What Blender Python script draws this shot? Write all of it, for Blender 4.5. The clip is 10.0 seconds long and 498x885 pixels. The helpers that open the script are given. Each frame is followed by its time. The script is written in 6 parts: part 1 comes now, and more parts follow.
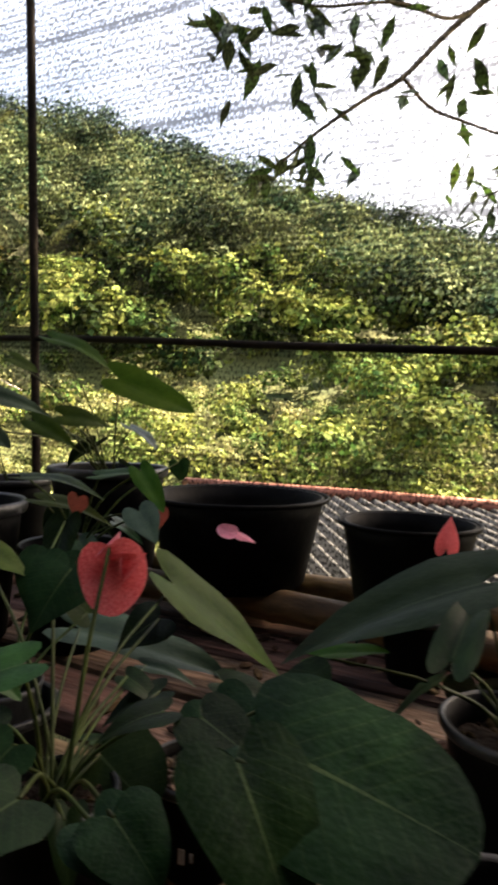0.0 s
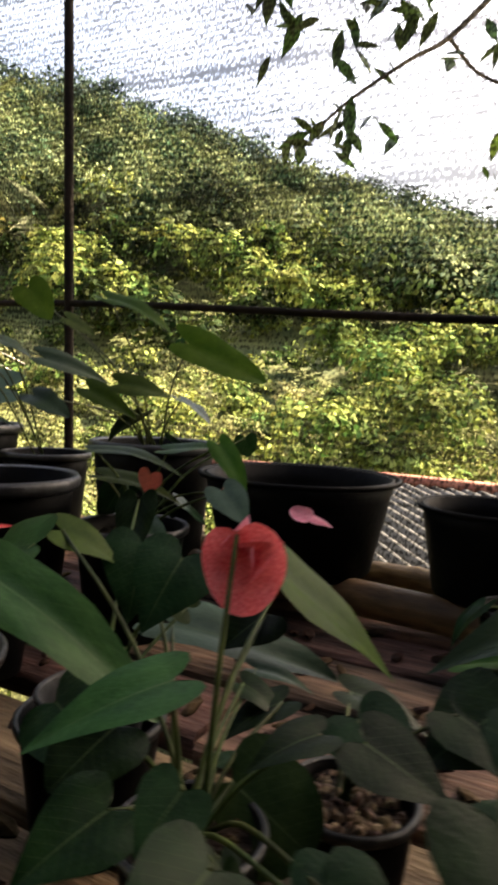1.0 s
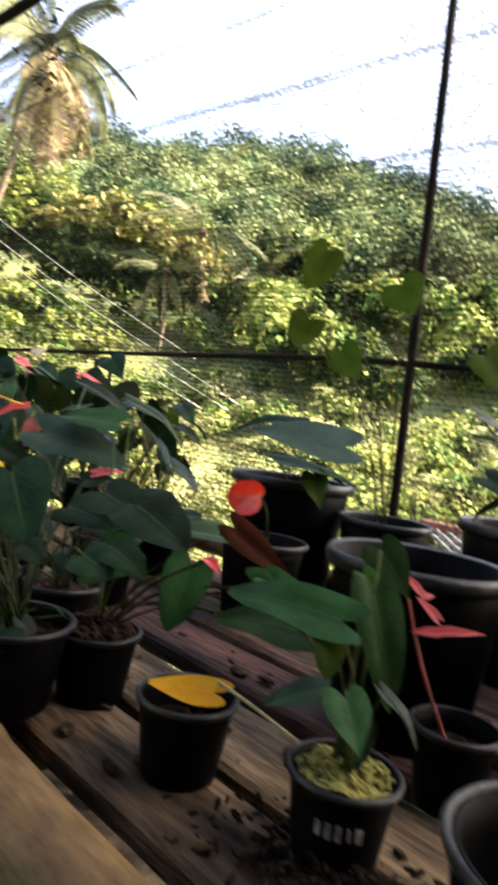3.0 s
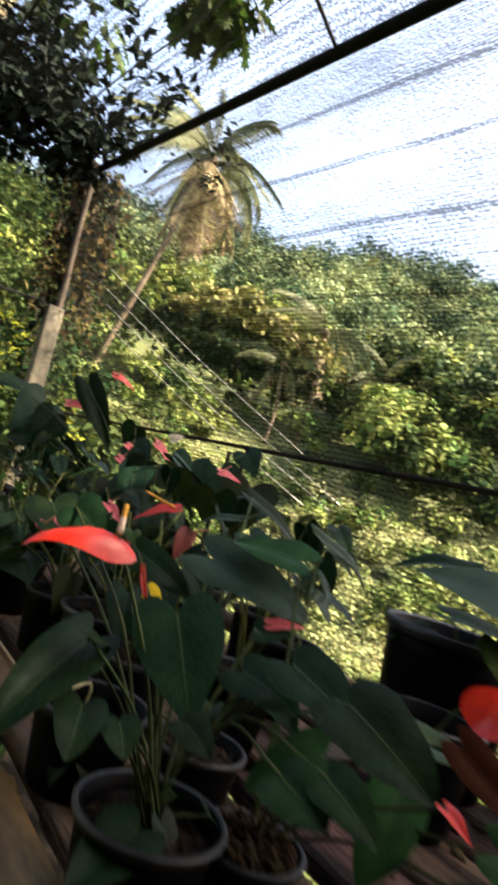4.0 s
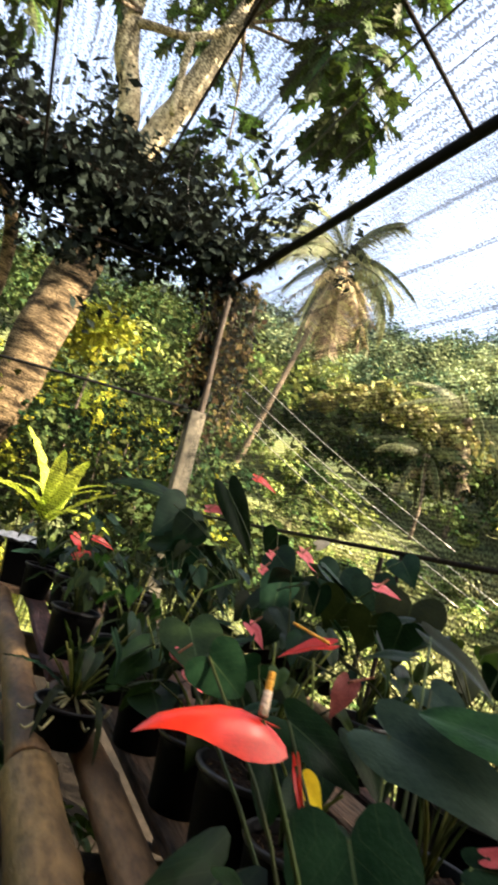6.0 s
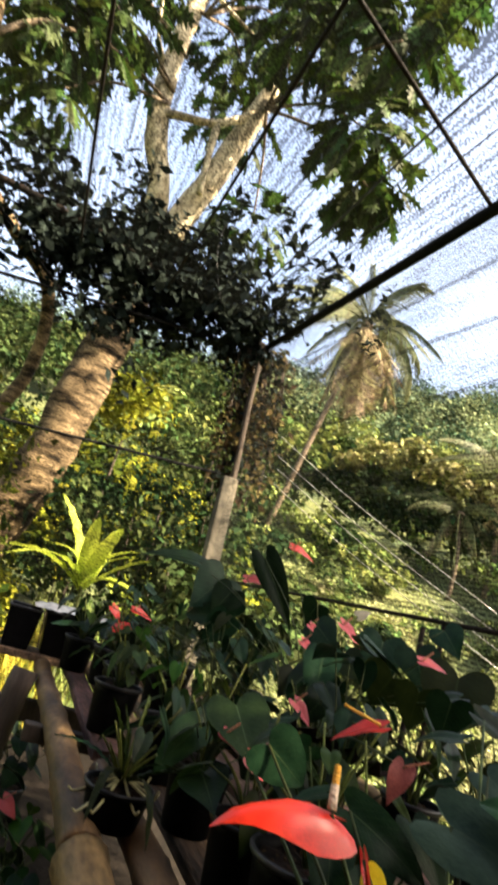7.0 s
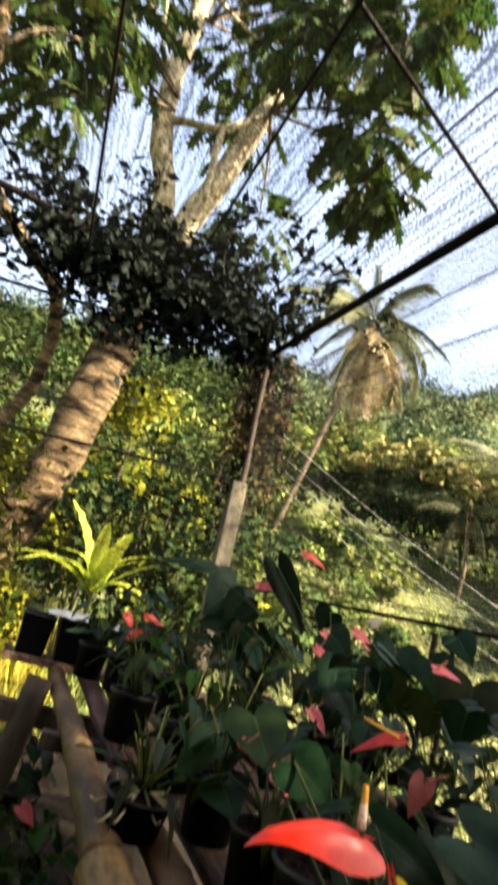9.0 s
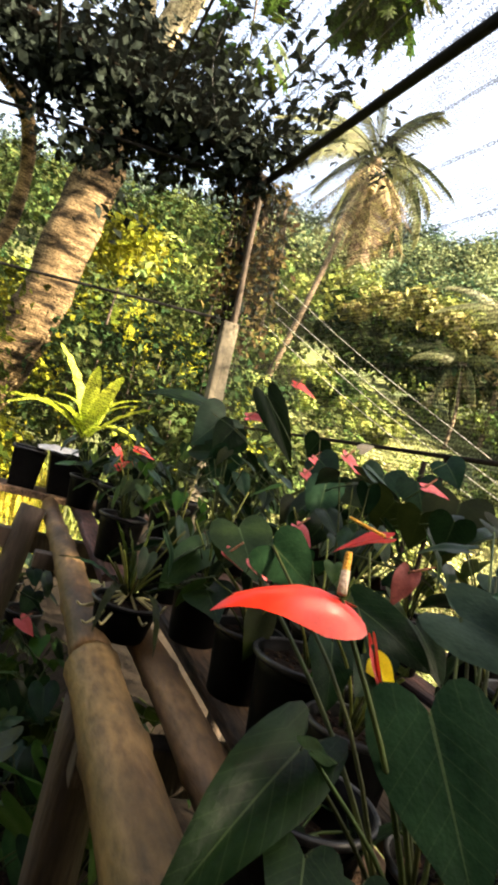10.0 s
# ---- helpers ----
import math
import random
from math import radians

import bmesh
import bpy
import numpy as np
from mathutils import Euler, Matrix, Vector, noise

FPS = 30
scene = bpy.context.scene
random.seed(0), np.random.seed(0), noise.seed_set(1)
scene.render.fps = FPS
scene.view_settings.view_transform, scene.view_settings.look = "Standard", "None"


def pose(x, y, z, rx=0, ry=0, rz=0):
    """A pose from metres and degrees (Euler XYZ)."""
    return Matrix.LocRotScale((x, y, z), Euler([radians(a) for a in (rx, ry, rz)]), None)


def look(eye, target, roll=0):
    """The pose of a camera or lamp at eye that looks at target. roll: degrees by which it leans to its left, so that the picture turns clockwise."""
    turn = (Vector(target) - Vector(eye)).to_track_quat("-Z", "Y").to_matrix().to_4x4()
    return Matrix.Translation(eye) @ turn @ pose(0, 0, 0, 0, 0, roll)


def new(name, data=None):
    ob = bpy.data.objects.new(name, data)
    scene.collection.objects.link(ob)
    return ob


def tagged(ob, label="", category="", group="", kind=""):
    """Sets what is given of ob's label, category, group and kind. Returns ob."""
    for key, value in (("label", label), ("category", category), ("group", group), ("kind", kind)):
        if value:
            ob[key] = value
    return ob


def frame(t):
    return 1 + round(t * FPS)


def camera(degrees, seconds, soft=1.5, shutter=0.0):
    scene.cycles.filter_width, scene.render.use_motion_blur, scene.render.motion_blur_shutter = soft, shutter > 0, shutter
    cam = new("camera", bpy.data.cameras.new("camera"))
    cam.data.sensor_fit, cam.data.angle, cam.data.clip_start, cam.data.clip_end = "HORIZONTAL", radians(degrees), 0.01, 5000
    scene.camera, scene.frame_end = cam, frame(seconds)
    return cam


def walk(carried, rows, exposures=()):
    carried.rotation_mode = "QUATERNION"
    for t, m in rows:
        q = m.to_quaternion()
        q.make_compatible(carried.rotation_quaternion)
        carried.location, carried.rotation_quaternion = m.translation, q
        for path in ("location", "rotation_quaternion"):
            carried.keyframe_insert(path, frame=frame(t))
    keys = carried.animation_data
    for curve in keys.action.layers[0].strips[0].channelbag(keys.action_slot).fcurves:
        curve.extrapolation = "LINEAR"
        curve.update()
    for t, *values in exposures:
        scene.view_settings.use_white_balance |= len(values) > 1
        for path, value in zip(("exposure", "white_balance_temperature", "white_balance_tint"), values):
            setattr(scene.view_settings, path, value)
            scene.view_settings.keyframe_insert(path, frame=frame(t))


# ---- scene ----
cam = camera(42.9, 10.0, soft=3.5, shutter=0.6)
PATH = [
    (0, (-0.008, 0.02, 1.17), (-0.955, 1.78, 1.102), 1.4),
    (0.5, (-0.077, 0.033, 1.167), (-1.052, 1.776, 1.062), 2.5),
    (1, (-0.156, 0.046, 1.154), (-1.095, 1.807, 1.023), 2.6),
    (1.5, (-0.27, 0.075, 1.12), (-1.325, 1.762, 0.922), 2.7),
    (2, (-0.358, 0.009, 1.152), (-1.517, 1.623, 0.925), 7.0),
    (2.3, (-0.39, -0.005, 1.151), (-1.594, 1.575, 0.926), 7.2),
    (2.5, (-0.425, -0.034, 1.155), (-1.721, 1.479, 0.978), 6.7),
    (2.7, (-0.46, -0.054, 1.16), (-1.811, 1.417, 1.047), 6.5),
    (3.8, (-0.666, -0.09, 1.18), (-2.262, 1.108, 1.318), 16.4),
    (4, (-0.726, -0.071, 1.195), (-2.362, 1.064, 1.378), 17.1),
    (4.5, (-0.86, -0.01, 1.206), (-2.607, 0.956, 1.325), 15.7),
    (5, (-0.914, 0.041, 1.204), (-2.728, 0.884, 1.195), 13.4),
    (5.5, (-0.893, 0.021, 1.217), (-2.72, 0.81, 1.41), 15.2),
    (6, (-0.881, -0.012, 1.23), (-2.732, 0.665, 1.573), 17.1),
    (6.2, (-0.879, -0.024, 1.233), (-2.74, 0.623, 1.579), 16.9),
    (7.3, (-0.828, -0.077, 1.249), (-2.69, 0.395, 1.807), 17.3),
    (7.5, (-0.821, -0.088, 1.248), (-2.688, 0.344, 1.821), 18.0),
    (8, (-0.826, -0.089, 1.258), (-2.671, 0.365, 1.885), 16.8),
    (8.5, (-0.83, -0.087, 1.261), (-2.686, 0.36, 1.858), 17.2),
    (9, (-0.829, -0.087, 1.26), (-2.699, 0.424, 1.755), 16.2),
    (9.5, (-0.9, -0.038, 1.218), (-2.801, 0.56, 1.382), 15.3),
    (10, (-0.915, -0.02, 1.2), (-2.799, 0.648, 1.258), 15.7),
]
walk(cam, [(t, look(eye, target, roll)) for t, eye, target, roll in PATH], exposures=[(0, 3.0, 7700, 14), (1.0, 3.1, 7800, 14), (1.5, 3.35, 7700, 14), (2.0, 3.8, 7200, 14), (2.6, 3.85, 6900, 14), (3.8, 3.0, 6900, 13), (4.5, 3.1, 7300, 12), (5.0, 3.38, 7700, 12), (5.5, 3.52, 7400, 12), (6.2, 3.05, 7100, 12), (7.5, 2.95, 7300, 12), (9.0, 2.95, 7300, 12), (10, 3.5, 7900, 12)])

# ---- light ----
SUN_AZ, SUN_EL = 38.0, 42.0
world = bpy.data.worlds.new("world")
scene.world = world
world.use_nodes = True
wn = world.node_tree.nodes
sky = wn.new("ShaderNodeTexSky")
sky.sky_type, sky.sun_disc = "NISHITA", False
sky.sun_elevation, sky.sun_rotation = radians(SUN_EL), radians(SUN_AZ)
sky.air_density, sky.dust_density, sky.ozone_density = 1.0, 4.0, 1.0
wn["Background"].inputs["Strength"].default_value = 0.075
# thin bright cloud over the whole sky
wl = world.node_tree.links
cloud_at, cloud, cloud_edge, pale, veil = wn.new("ShaderNodeTexCoord"), wn.new("ShaderNodeTexNoise"), wn.new("ShaderNodeMapRange"), wn.new("ShaderNodeHueSaturation"), wn.new("ShaderNodeMix")
cloud.inputs["Scale"].default_value, cloud.inputs["Detail"].default_value = 2.2, 6
cloud_edge.inputs[1].default_value, cloud_edge.inputs[2].default_value = 0.36, 0.62
pale.inputs["Saturation"].default_value, pale.inputs["Value"].default_value = 0.8, 1.5
veil.data_type = "RGBA"
wl.new(cloud_at.outputs["Generated"], cloud.inputs["Vector"]), wl.new(cloud.outputs[0], cloud_edge.inputs[0])
wl.new(sky.outputs[0], pale.inputs["Color"]), wl.new(cloud_edge.outputs[0], veil.inputs[0])
wl.new(sky.outputs[0], veil.inputs[6]), wl.new(pale.outputs[0], veil.inputs[7]), wl.new(veil.outputs[2], wn["Background"].inputs[0])
sun = new("sun", bpy.data.lights.new("sun", "SUN"))
sun.data.energy, sun.data.angle, sun.data.color = 5.0, radians(0.6), (1.0, 0.9, 0.7)
sun_way = Vector((math.sin(radians(SUN_AZ)) * math.cos(radians(SUN_EL)), math.cos(radians(SUN_AZ)) * math.cos(radians(SUN_EL)), math.sin(radians(SUN_EL))))
sun.matrix_world = look(sun_way * 60, (0, 0, 0))

# ---- materials ----


def rgb(c):
    return (c[0], c[1], c[2], 1.0)


def surface(name, c1, c2, scale=8.0, rough=0.6, metal=0.0, bump=0.2, fine=60.0, fine_amount=0.35, vary=0.0, islands=0.0, stretch=(1, 1, 1), through_light=0.0, coords="Object", spec=0.5, edge=0.15):
    """A procedural surface: two colours mixed by a broad noise, darkened and lightened by a fine one, with fine relief."""
    m = bpy.data.materials.new(name)
    m.use_nodes = True
    nt = m.node_tree
    n, l = nt.nodes, nt.links
    b = n["Principled BSDF"]
    b.inputs["Roughness"].default_value, b.inputs["Metallic"].default_value = rough, metal
    b.inputs["Specular IOR Level"].default_value = spec
    tc, mp = n.new("ShaderNodeTexCoord"), n.new("ShaderNodeMapping")
    mp.inputs["Scale"].default_value = stretch
    l.new(tc.outputs[coords], mp.inputs[0])
    n1, n2 = n.new("ShaderNodeTexNoise"), n.new("ShaderNodeTexNoise")
    n1.inputs["Scale"].default_value, n1.inputs["Detail"].default_value = scale, 5
    n2.inputs["Scale"].default_value, n2.inputs["Detail"].default_value = fine, 4
    l.new(mp.outputs[0], n1.inputs["Vector"]), l.new(mp.outputs[0], n2.inputs["Vector"])
    ramp = n.new("ShaderNodeValToRGB")
    ramp.color_ramp.elements[0].position, ramp.color_ramp.elements[1].position = 0.5 - edge, 0.5 + edge
    ramp.color_ramp.elements[0].color, ramp.color_ramp.elements[1].color = rgb(c1), rgb(c2)
    l.new(n1.outputs[0], ramp.inputs[0])
    hsv = n.new("ShaderNodeHueSaturation")
    l.new(ramp.outputs[0], hsv.inputs["Color"])
    val = n.new("ShaderNodeMapRange")
    val.inputs[1].default_value, val.inputs[2].default_value = 0.3, 0.7
    val.inputs[3].default_value, val.inputs[4].default_value = 1 - fine_amount, 1 + fine_amount
    l.new(n2.outputs[0], val.inputs[0])
    last = val.outputs[0]
    for amount, kind, out in ((vary, "ShaderNodeObjectInfo", "Random"), (islands, "ShaderNodeNewGeometry", "Random Per Island")):
        if amount:
            src, rng, mul = n.new(kind), n.new("ShaderNodeMapRange"), n.new("ShaderNodeMath")
            rng.inputs[3].default_value, rng.inputs[4].default_value = 1 - amount, 1 + amount
            mul.operation = "MULTIPLY"
            l.new(src.outputs[out], rng.inputs[0]), l.new(rng.outputs[0], mul.inputs[0]), l.new(last, mul.inputs[1])
            last = mul.outputs[0]
            hue = n.new("ShaderNodeMapRange")
            hue.inputs[3].default_value, hue.inputs[4].default_value = 0.5 - amount * 0.08, 0.5 + amount * 0.08
            l.new(src.outputs[out], hue.inputs[0]), l.new(hue.outputs[0], hsv.inputs["Hue"])
    l.new(last, hsv.inputs["Value"])
    l.new(hsv.outputs[0], b.inputs["Base Color"])
    if bump:
        bm_ = n.new("ShaderNodeBump")
        bm_.inputs["Strength"].default_value, bm_.inputs["Distance"].default_value = bump, 0.01
        l.new(n2.outputs[0], bm_.inputs["Height"]), l.new(bm_.outputs[0], b.inputs["Normal"])
    if through_light:
        tr, mix = n.new("ShaderNodeBsdfTranslucent"), n.new("ShaderNodeMixShader")
        mix.inputs[0].default_value = through_light
        l.new(hsv.outputs[0], tr.inputs[0]), l.new(b.outputs[0], mix.inputs[1]), l.new(tr.outputs[0], mix.inputs[2])
        l.new(mix.outputs[0], n["Material Output"].inputs[0])
    return m


def waxy_leaf(name, dark, light, vein, gloss=0.32, through_light=0.14):
    """A leaf with a pale midrib and side veins drawn from its own length and width, waxy, letting some light through."""
    m = surface(name, dark, light, scale=2.2, rough=gloss, bump=0.1, fine=22, fine_amount=0.12, vary=0.45, through_light=through_light, spec=0.08)
    n, l = m.node_tree.nodes, m.node_tree.links
    uv = n.new("ShaderNodeUVMap")
    sep = n.new("ShaderNodeSeparateXYZ")
    l.new(uv.outputs[0], sep.inputs[0])

    def math_(op, a, b=0.0):
        k = n.new("ShaderNodeMath")
        k.operation = op
        for s, v in ((0, a), (1, b)):
            if isinstance(v, (int, float)):
                k.inputs[s].default_value = v
            else:
                l.new(v, k.inputs[s])
        return k.outputs[0]

    across = math_("ABSOLUTE", math_("SUBTRACT", sep.outputs[1], 0.5))
    rib = math_("LESS_THAN", across, math_("MULTIPLY", math_("SUBTRACT", 1.05, sep.outputs[0]), 0.015))
    slant = math_("FRACT", math_("MULTIPLY", math_("SUBTRACT", sep.outputs[0], math_("MULTIPLY", across, 0.9)), 7.0))
    side = math_("MULTIPLY", math_("LESS_THAN", math_("ABSOLUTE", math_("SUBTRACT", slant, 0.5)), 0.04), 0.1)
    both = math_("MAXIMUM", math_("MULTIPLY", rib, 0.36), side)
    mix = n.new("ShaderNodeMix")
    mix.data_type = "RGBA"
    mix.inputs[7].default_value = rgb(vein)
    hsv = [k for k in n if k.bl_idname == "ShaderNodeHueSaturation"][0]
    l.new(both, mix.inputs[0]), l.new(hsv.outputs[0], mix.inputs[6])
    b = n["Principled BSDF"]
    l.new(mix.outputs[2], b.inputs["Base Color"])
    return m


def shade_net(name, along, across, cover, colour, glow=0.2, rows_m=0.02, seam_m=0.31, most=0.85):
    """Knitted shade cloth: dark threads with open gaps between, drawn from the sheet's own metres."""
    m = bpy.data.materials.new(name)
    m.use_nodes = True
    n, l = m.node_tree.nodes, m.node_tree.links
    b = n["Principled BSDF"]
    b.inputs["Base Color"].default_value, b.inputs["Roughness"].default_value = rgb(colour), 0.8
    b.inputs["Specular IOR Level"].default_value = 0.02
    uv = n.new("ShaderNodeUVMap")

    def noise_(scale, stretch, detail):
        mp, k = n.new("ShaderNodeMapping"), n.new("ShaderNodeTexNoise")
        mp.inputs["Scale"].default_value = stretch
        k.inputs["Scale"].default_value, k.inputs["Detail"].default_value = scale, detail
        l.new(uv.outputs[0], mp.inputs[0]), l.new(mp.outputs[0], k.inputs["Vector"])
        return k.outputs[0]

    def add(a, c, fa, fc):
        k, k2 = n.new("ShaderNodeMath"), n.new("ShaderNodeMath")
        k.operation, k2.operation = "MULTIPLY", "MULTIPLY_ADD"
        k.inputs[1].default_value, k2.inputs[1].default_value = fa, fc
        l.new(a, k.inputs[0]), l.new(c, k2.inputs[0]), l.new(k.outputs[0], k2.inputs[2])
        return k2.outputs[0]

    weave = noise_(1.0, (along, across, 1), 1.0)
    patch = noise_(1.0, (5.0, 9.0, 1), 3.0)
    drift = noise_(1.0, (1.5, 6.0, 1), 2.0)
    sep, rows, bend, wave = n.new("ShaderNodeSeparateXYZ"), n.new("ShaderNodeMath"), n.new("ShaderNodeMath"), n.new("ShaderNodeMath")
    rows.operation, bend.operation, wave.operation = "MULTIPLY", "MULTIPLY_ADD", "SINE"
    rows.inputs[1].default_value, bend.inputs[1].default_value = 2 * math.pi / rows_m, 16.0
    l.new(uv.outputs[0], sep.inputs[0]), l.new(sep.outputs[1], rows.inputs[0]), l.new(drift, bend.inputs[0]), l.new(rows.outputs[0], bend.inputs[2]), l.new(bend.outputs[0], wave.inputs[0])
    lines = wave.outputs[0]
    broad = noise_(1.0, (0.5, 3.0, 1), 2.0)
    seam, seam_wave, seam_edge = n.new("ShaderNodeMath"), n.new("ShaderNodeMath"), n.new("ShaderNodeMapRange")
    seam.operation, seam_wave.operation = "MULTIPLY_ADD", "SINE"
    seam.inputs[1].default_value = 2 * math.pi / seam_m
    seam_edge.inputs[1].default_value, seam_edge.inputs[2].default_value = 0.93, 1.0
    l.new(sep.outputs[1], seam.inputs[0]), l.new(drift, seam.inputs[2]), l.new(seam.outputs[0], seam_wave.inputs[0]), l.new(seam_wave.outputs[0], seam_edge.inputs[0])
    h = add(add(add(weave, patch, 0.66, 0.1), lines, 1.0, 0.036), broad, 1.0, 0.2)
    h = add(h, seam_edge.outputs[0], 1.0, 0.08)
    rng = n.new("ShaderNodeMapRange")
    rng.interpolation_type = "SMOOTHSTEP"
    rng.inputs[1].default_value, rng.inputs[2].default_value, rng.inputs[4].default_value = cover - 0.045, cover + 0.06, most
    l.new(h, rng.inputs[0])
    tr, mix = n.new("ShaderNodeBsdfTransparent"), n.new("ShaderNodeMixShader")
    thin, thread = n.new("ShaderNodeBsdfTranslucent"), n.new("ShaderNodeMixShader")
    thin.inputs[0].default_value = (0.16, 0.17, 0.15, 1)
    thread.inputs[0].default_value = glow
    l.new(b.outputs[0], thread.inputs[1]), l.new(thin.outputs[0], thread.inputs[2])
    l.new(rng.outputs[0], mix.inputs[0]), l.new(tr.outputs[0], mix.inputs[1]), l.new(thread.outputs[0], mix.inputs[2])
    l.new(mix.outputs[0], n["Material Output"].inputs[0])
    return m


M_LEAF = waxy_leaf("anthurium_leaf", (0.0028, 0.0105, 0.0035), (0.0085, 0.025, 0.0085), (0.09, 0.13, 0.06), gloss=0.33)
# light young leaf, its tone raised further for leaves lit from behind
M_LEAF_YOUNG_BACKLIT = waxy_leaf("young_backlit_leaf", (0.02, 0.05, 0.007), (0.042, 0.08, 0.013), (0.06, 0.11, 0.03), gloss=0.42, through_light=0.4)
M_LEAF_OLIVE = waxy_leaf("olive_leaf", (0.009, 0.018, 0.0032), (0.021, 0.034, 0.007), (0.05, 0.07, 0.02), gloss=0.4, through_light=0.3)
# yellow-green copy of the leaf; light from behind is in the colour
M_LEAF_BACKLIT = waxy_leaf("backlit_leaf", (0.035, 0.08, 0.01), (0.07, 0.12, 0.016), (0.12, 0.17, 0.04), gloss=0.45, through_light=0.5)
# brighter copy of the leaf; stronger light on it is put into the colour
M_LEAF_MID = waxy_leaf("lit_leaf", (0.010, 0.033, 0.010), (0.027, 0.064, 0.02), (0.09, 0.14, 0.07), gloss=0.33)
M_LEAF_GREY = waxy_leaf("greyish_leaf", (0.018, 0.036, 0.024), (0.035, 0.06, 0.04), (0.07, 0.10, 0.065), gloss=0.3)
M_LEAF_YELLOW = waxy_leaf("yellowed_leaf", (0.75, 0.42, 0.015), (0.85, 0.55, 0.03), (0.7, 0.45, 0.05))
M_LEAF_BROWN = waxy_leaf("dried_leaf", (0.10, 0.045, 0.018), (0.16, 0.08, 0.03), (0.2, 0.11, 0.05), gloss=0.6)
M_LEAF_WITHERED = surface("withered_leaf", (0.006, 0.0025, 0.002), (0.02, 0.008, 0.006), scale=20, rough=0.6, bump=0.3, spec=0.1)
M_STALK = surface("green_stalk", (0.014, 0.027, 0.007), (0.042, 0.055, 0.013), scale=20, rough=0.55, bump=0.1, vary=0.3, spec=0.15)
# yellowish copy of the green stalk with backlight put into its colour
M_STALK_BACKLIT = surface("backlit_stalk", (0.06, 0.075, 0.012), (0.13, 0.14, 0.03), scale=20, rough=0.55, bump=0.1, vary=0.3, spec=0.2)
M_STALK_PALE = surface("pale_stalk", (0.28, 0.27, 0.12), (0.36, 0.32, 0.16), scale=20, rough=0.5, bump=0.1)
M_SPATHE_RED = surface("red_spathe", (0.58, 0.02, 0.012), (0.7, 0.042, 0.022), scale=4, rough=0.3, bump=0.03, fine=45, fine_amount=0.12, through_light=0.25)
M_SPATHE_CORAL = surface("coral_spathe", (0.62, 0.06, 0.075), (0.78, 0.16, 0.17), scale=25, rough=0.35, bump=0.3, fine=60, fine_amount=0.15, through_light=0.3)
M_SPATHE_PINK = surface("pink_spathe", (0.85, 0.2, 0.31), (0.92, 0.4, 0.5), scale=16, rough=0.35, bump=0.2, fine=45, fine_amount=0.12, through_light=0.3)
M_SPATHE_FADED = surface("faded_spathe", (0.22, 0.04, 0.035), (0.34, 0.08, 0.06), scale=14, rough=0.5, bump=0.2, fine=45, through_light=0.2)
M_SPATHE_CREAM = surface("cream_spathe", (0.5, 0.4, 0.26), (0.65, 0.55, 0.4), scale=14, rough=0.5, bump=0.2, fine=45, through_light=0.3)
M_SHEET = surface("white_plastic_sheet", (0.3, 0.31, 0.3), (0.6, 0.6, 0.58), scale=14, rough=0.4, bump=0.4, fine=40, fine_amount=0.2, through_light=0.2)
M_SPADIX = surface("yellow_spadix", (0.75, 0.33, 0.02), (0.8, 0.45, 0.05), scale=160, rough=0.6, bump=0.6, fine=400, fine_amount=0.25)
M_SPADIX_PALE = surface("pale_spadix", (0.62, 0.42, 0.3), (0.75, 0.58, 0.42), scale=160, rough=0.6, bump=0.5, fine=400, fine_amount=0.2)
M_SPADIX_DARK = surface("faded_spadix", (0.35, 0.10, 0.06), (0.45, 0.16, 0.08), scale=20, rough=0.6, bump=0.6, fine=400)
M_POT = surface("black_plastic", (0.0018, 0.0018, 0.002), (0.004, 0.004, 0.004), scale=12, rough=0.5, bump=0.1, fine=80, fine_amount=0.3, vary=0.25, spec=0.04)
M_POT_RIM = surface("scuffed_rim", (0.008, 0.009, 0.010), (0.026, 0.027, 0.029), scale=18, rough=0.42, spec=0.3, bump=0.15, fine=90, fine_amount=0.35)
M_SOIL = surface("potting_mix", (0.005, 0.0035, 0.0025), (0.016, 0.010, 0.007), scale=30, rough=0.95, bump=0.9, fine=90, fine_amount=0.6, spec=0.1)
M_HUSK = surface("coir_chips", (0.012, 0.007, 0.004), (0.05, 0.028, 0.016), scale=40, rough=0.9, bump=0.5, islands=0.5, spec=0.1)
M_GRAVEL = surface("pumice", (0.06, 0.035, 0.02), (0.2, 0.13, 0.08), scale=40, rough=0.9, bump=0.5, islands=0.45)
M_MOSS = surface("moss", (0.12, 0.13, 0.025), (0.24, 0.22, 0.05), scale=30, rough=0.9, bump=0.9, fine=120)
M_MARK = surface("paint_marking", (0.10, 0.10, 0.11), (0.22, 0.22, 0.24), scale=60, rough=0.6, bump=0)
M_PLANK = surface("weathered_plank", (0.019, 0.011, 0.007), (0.175, 0.107, 0.07), scale=6, rough=0.75, bump=0.7, fine=45, fine_amount=0.6, vary=0.4, stretch=(0.35, 2.2, 2.2), spec=0.2)
M_BAMBOO = surface("dry_bamboo", (0.045, 0.025, 0.010), (0.18, 0.112, 0.045), scale=7, rough=0.6, bump=0.3, fine=50, fine_amount=0.4, vary=0.2, stretch=(0.5, 1.5, 1.5), spec=0.3)
M_POST_WOOD = surface("dark_wood_post", (0.022, 0.014, 0.009), (0.06, 0.04, 0.026), scale=6, rough=0.85, bump=0.5, stretch=(2, 2, 0.3))
M_STEEL = surface("rusty_dark_steel", (0.005, 0.0045, 0.004), (0.018, 0.012, 0.009), scale=9, rough=0.8, bump=0.4, spec=0.08)
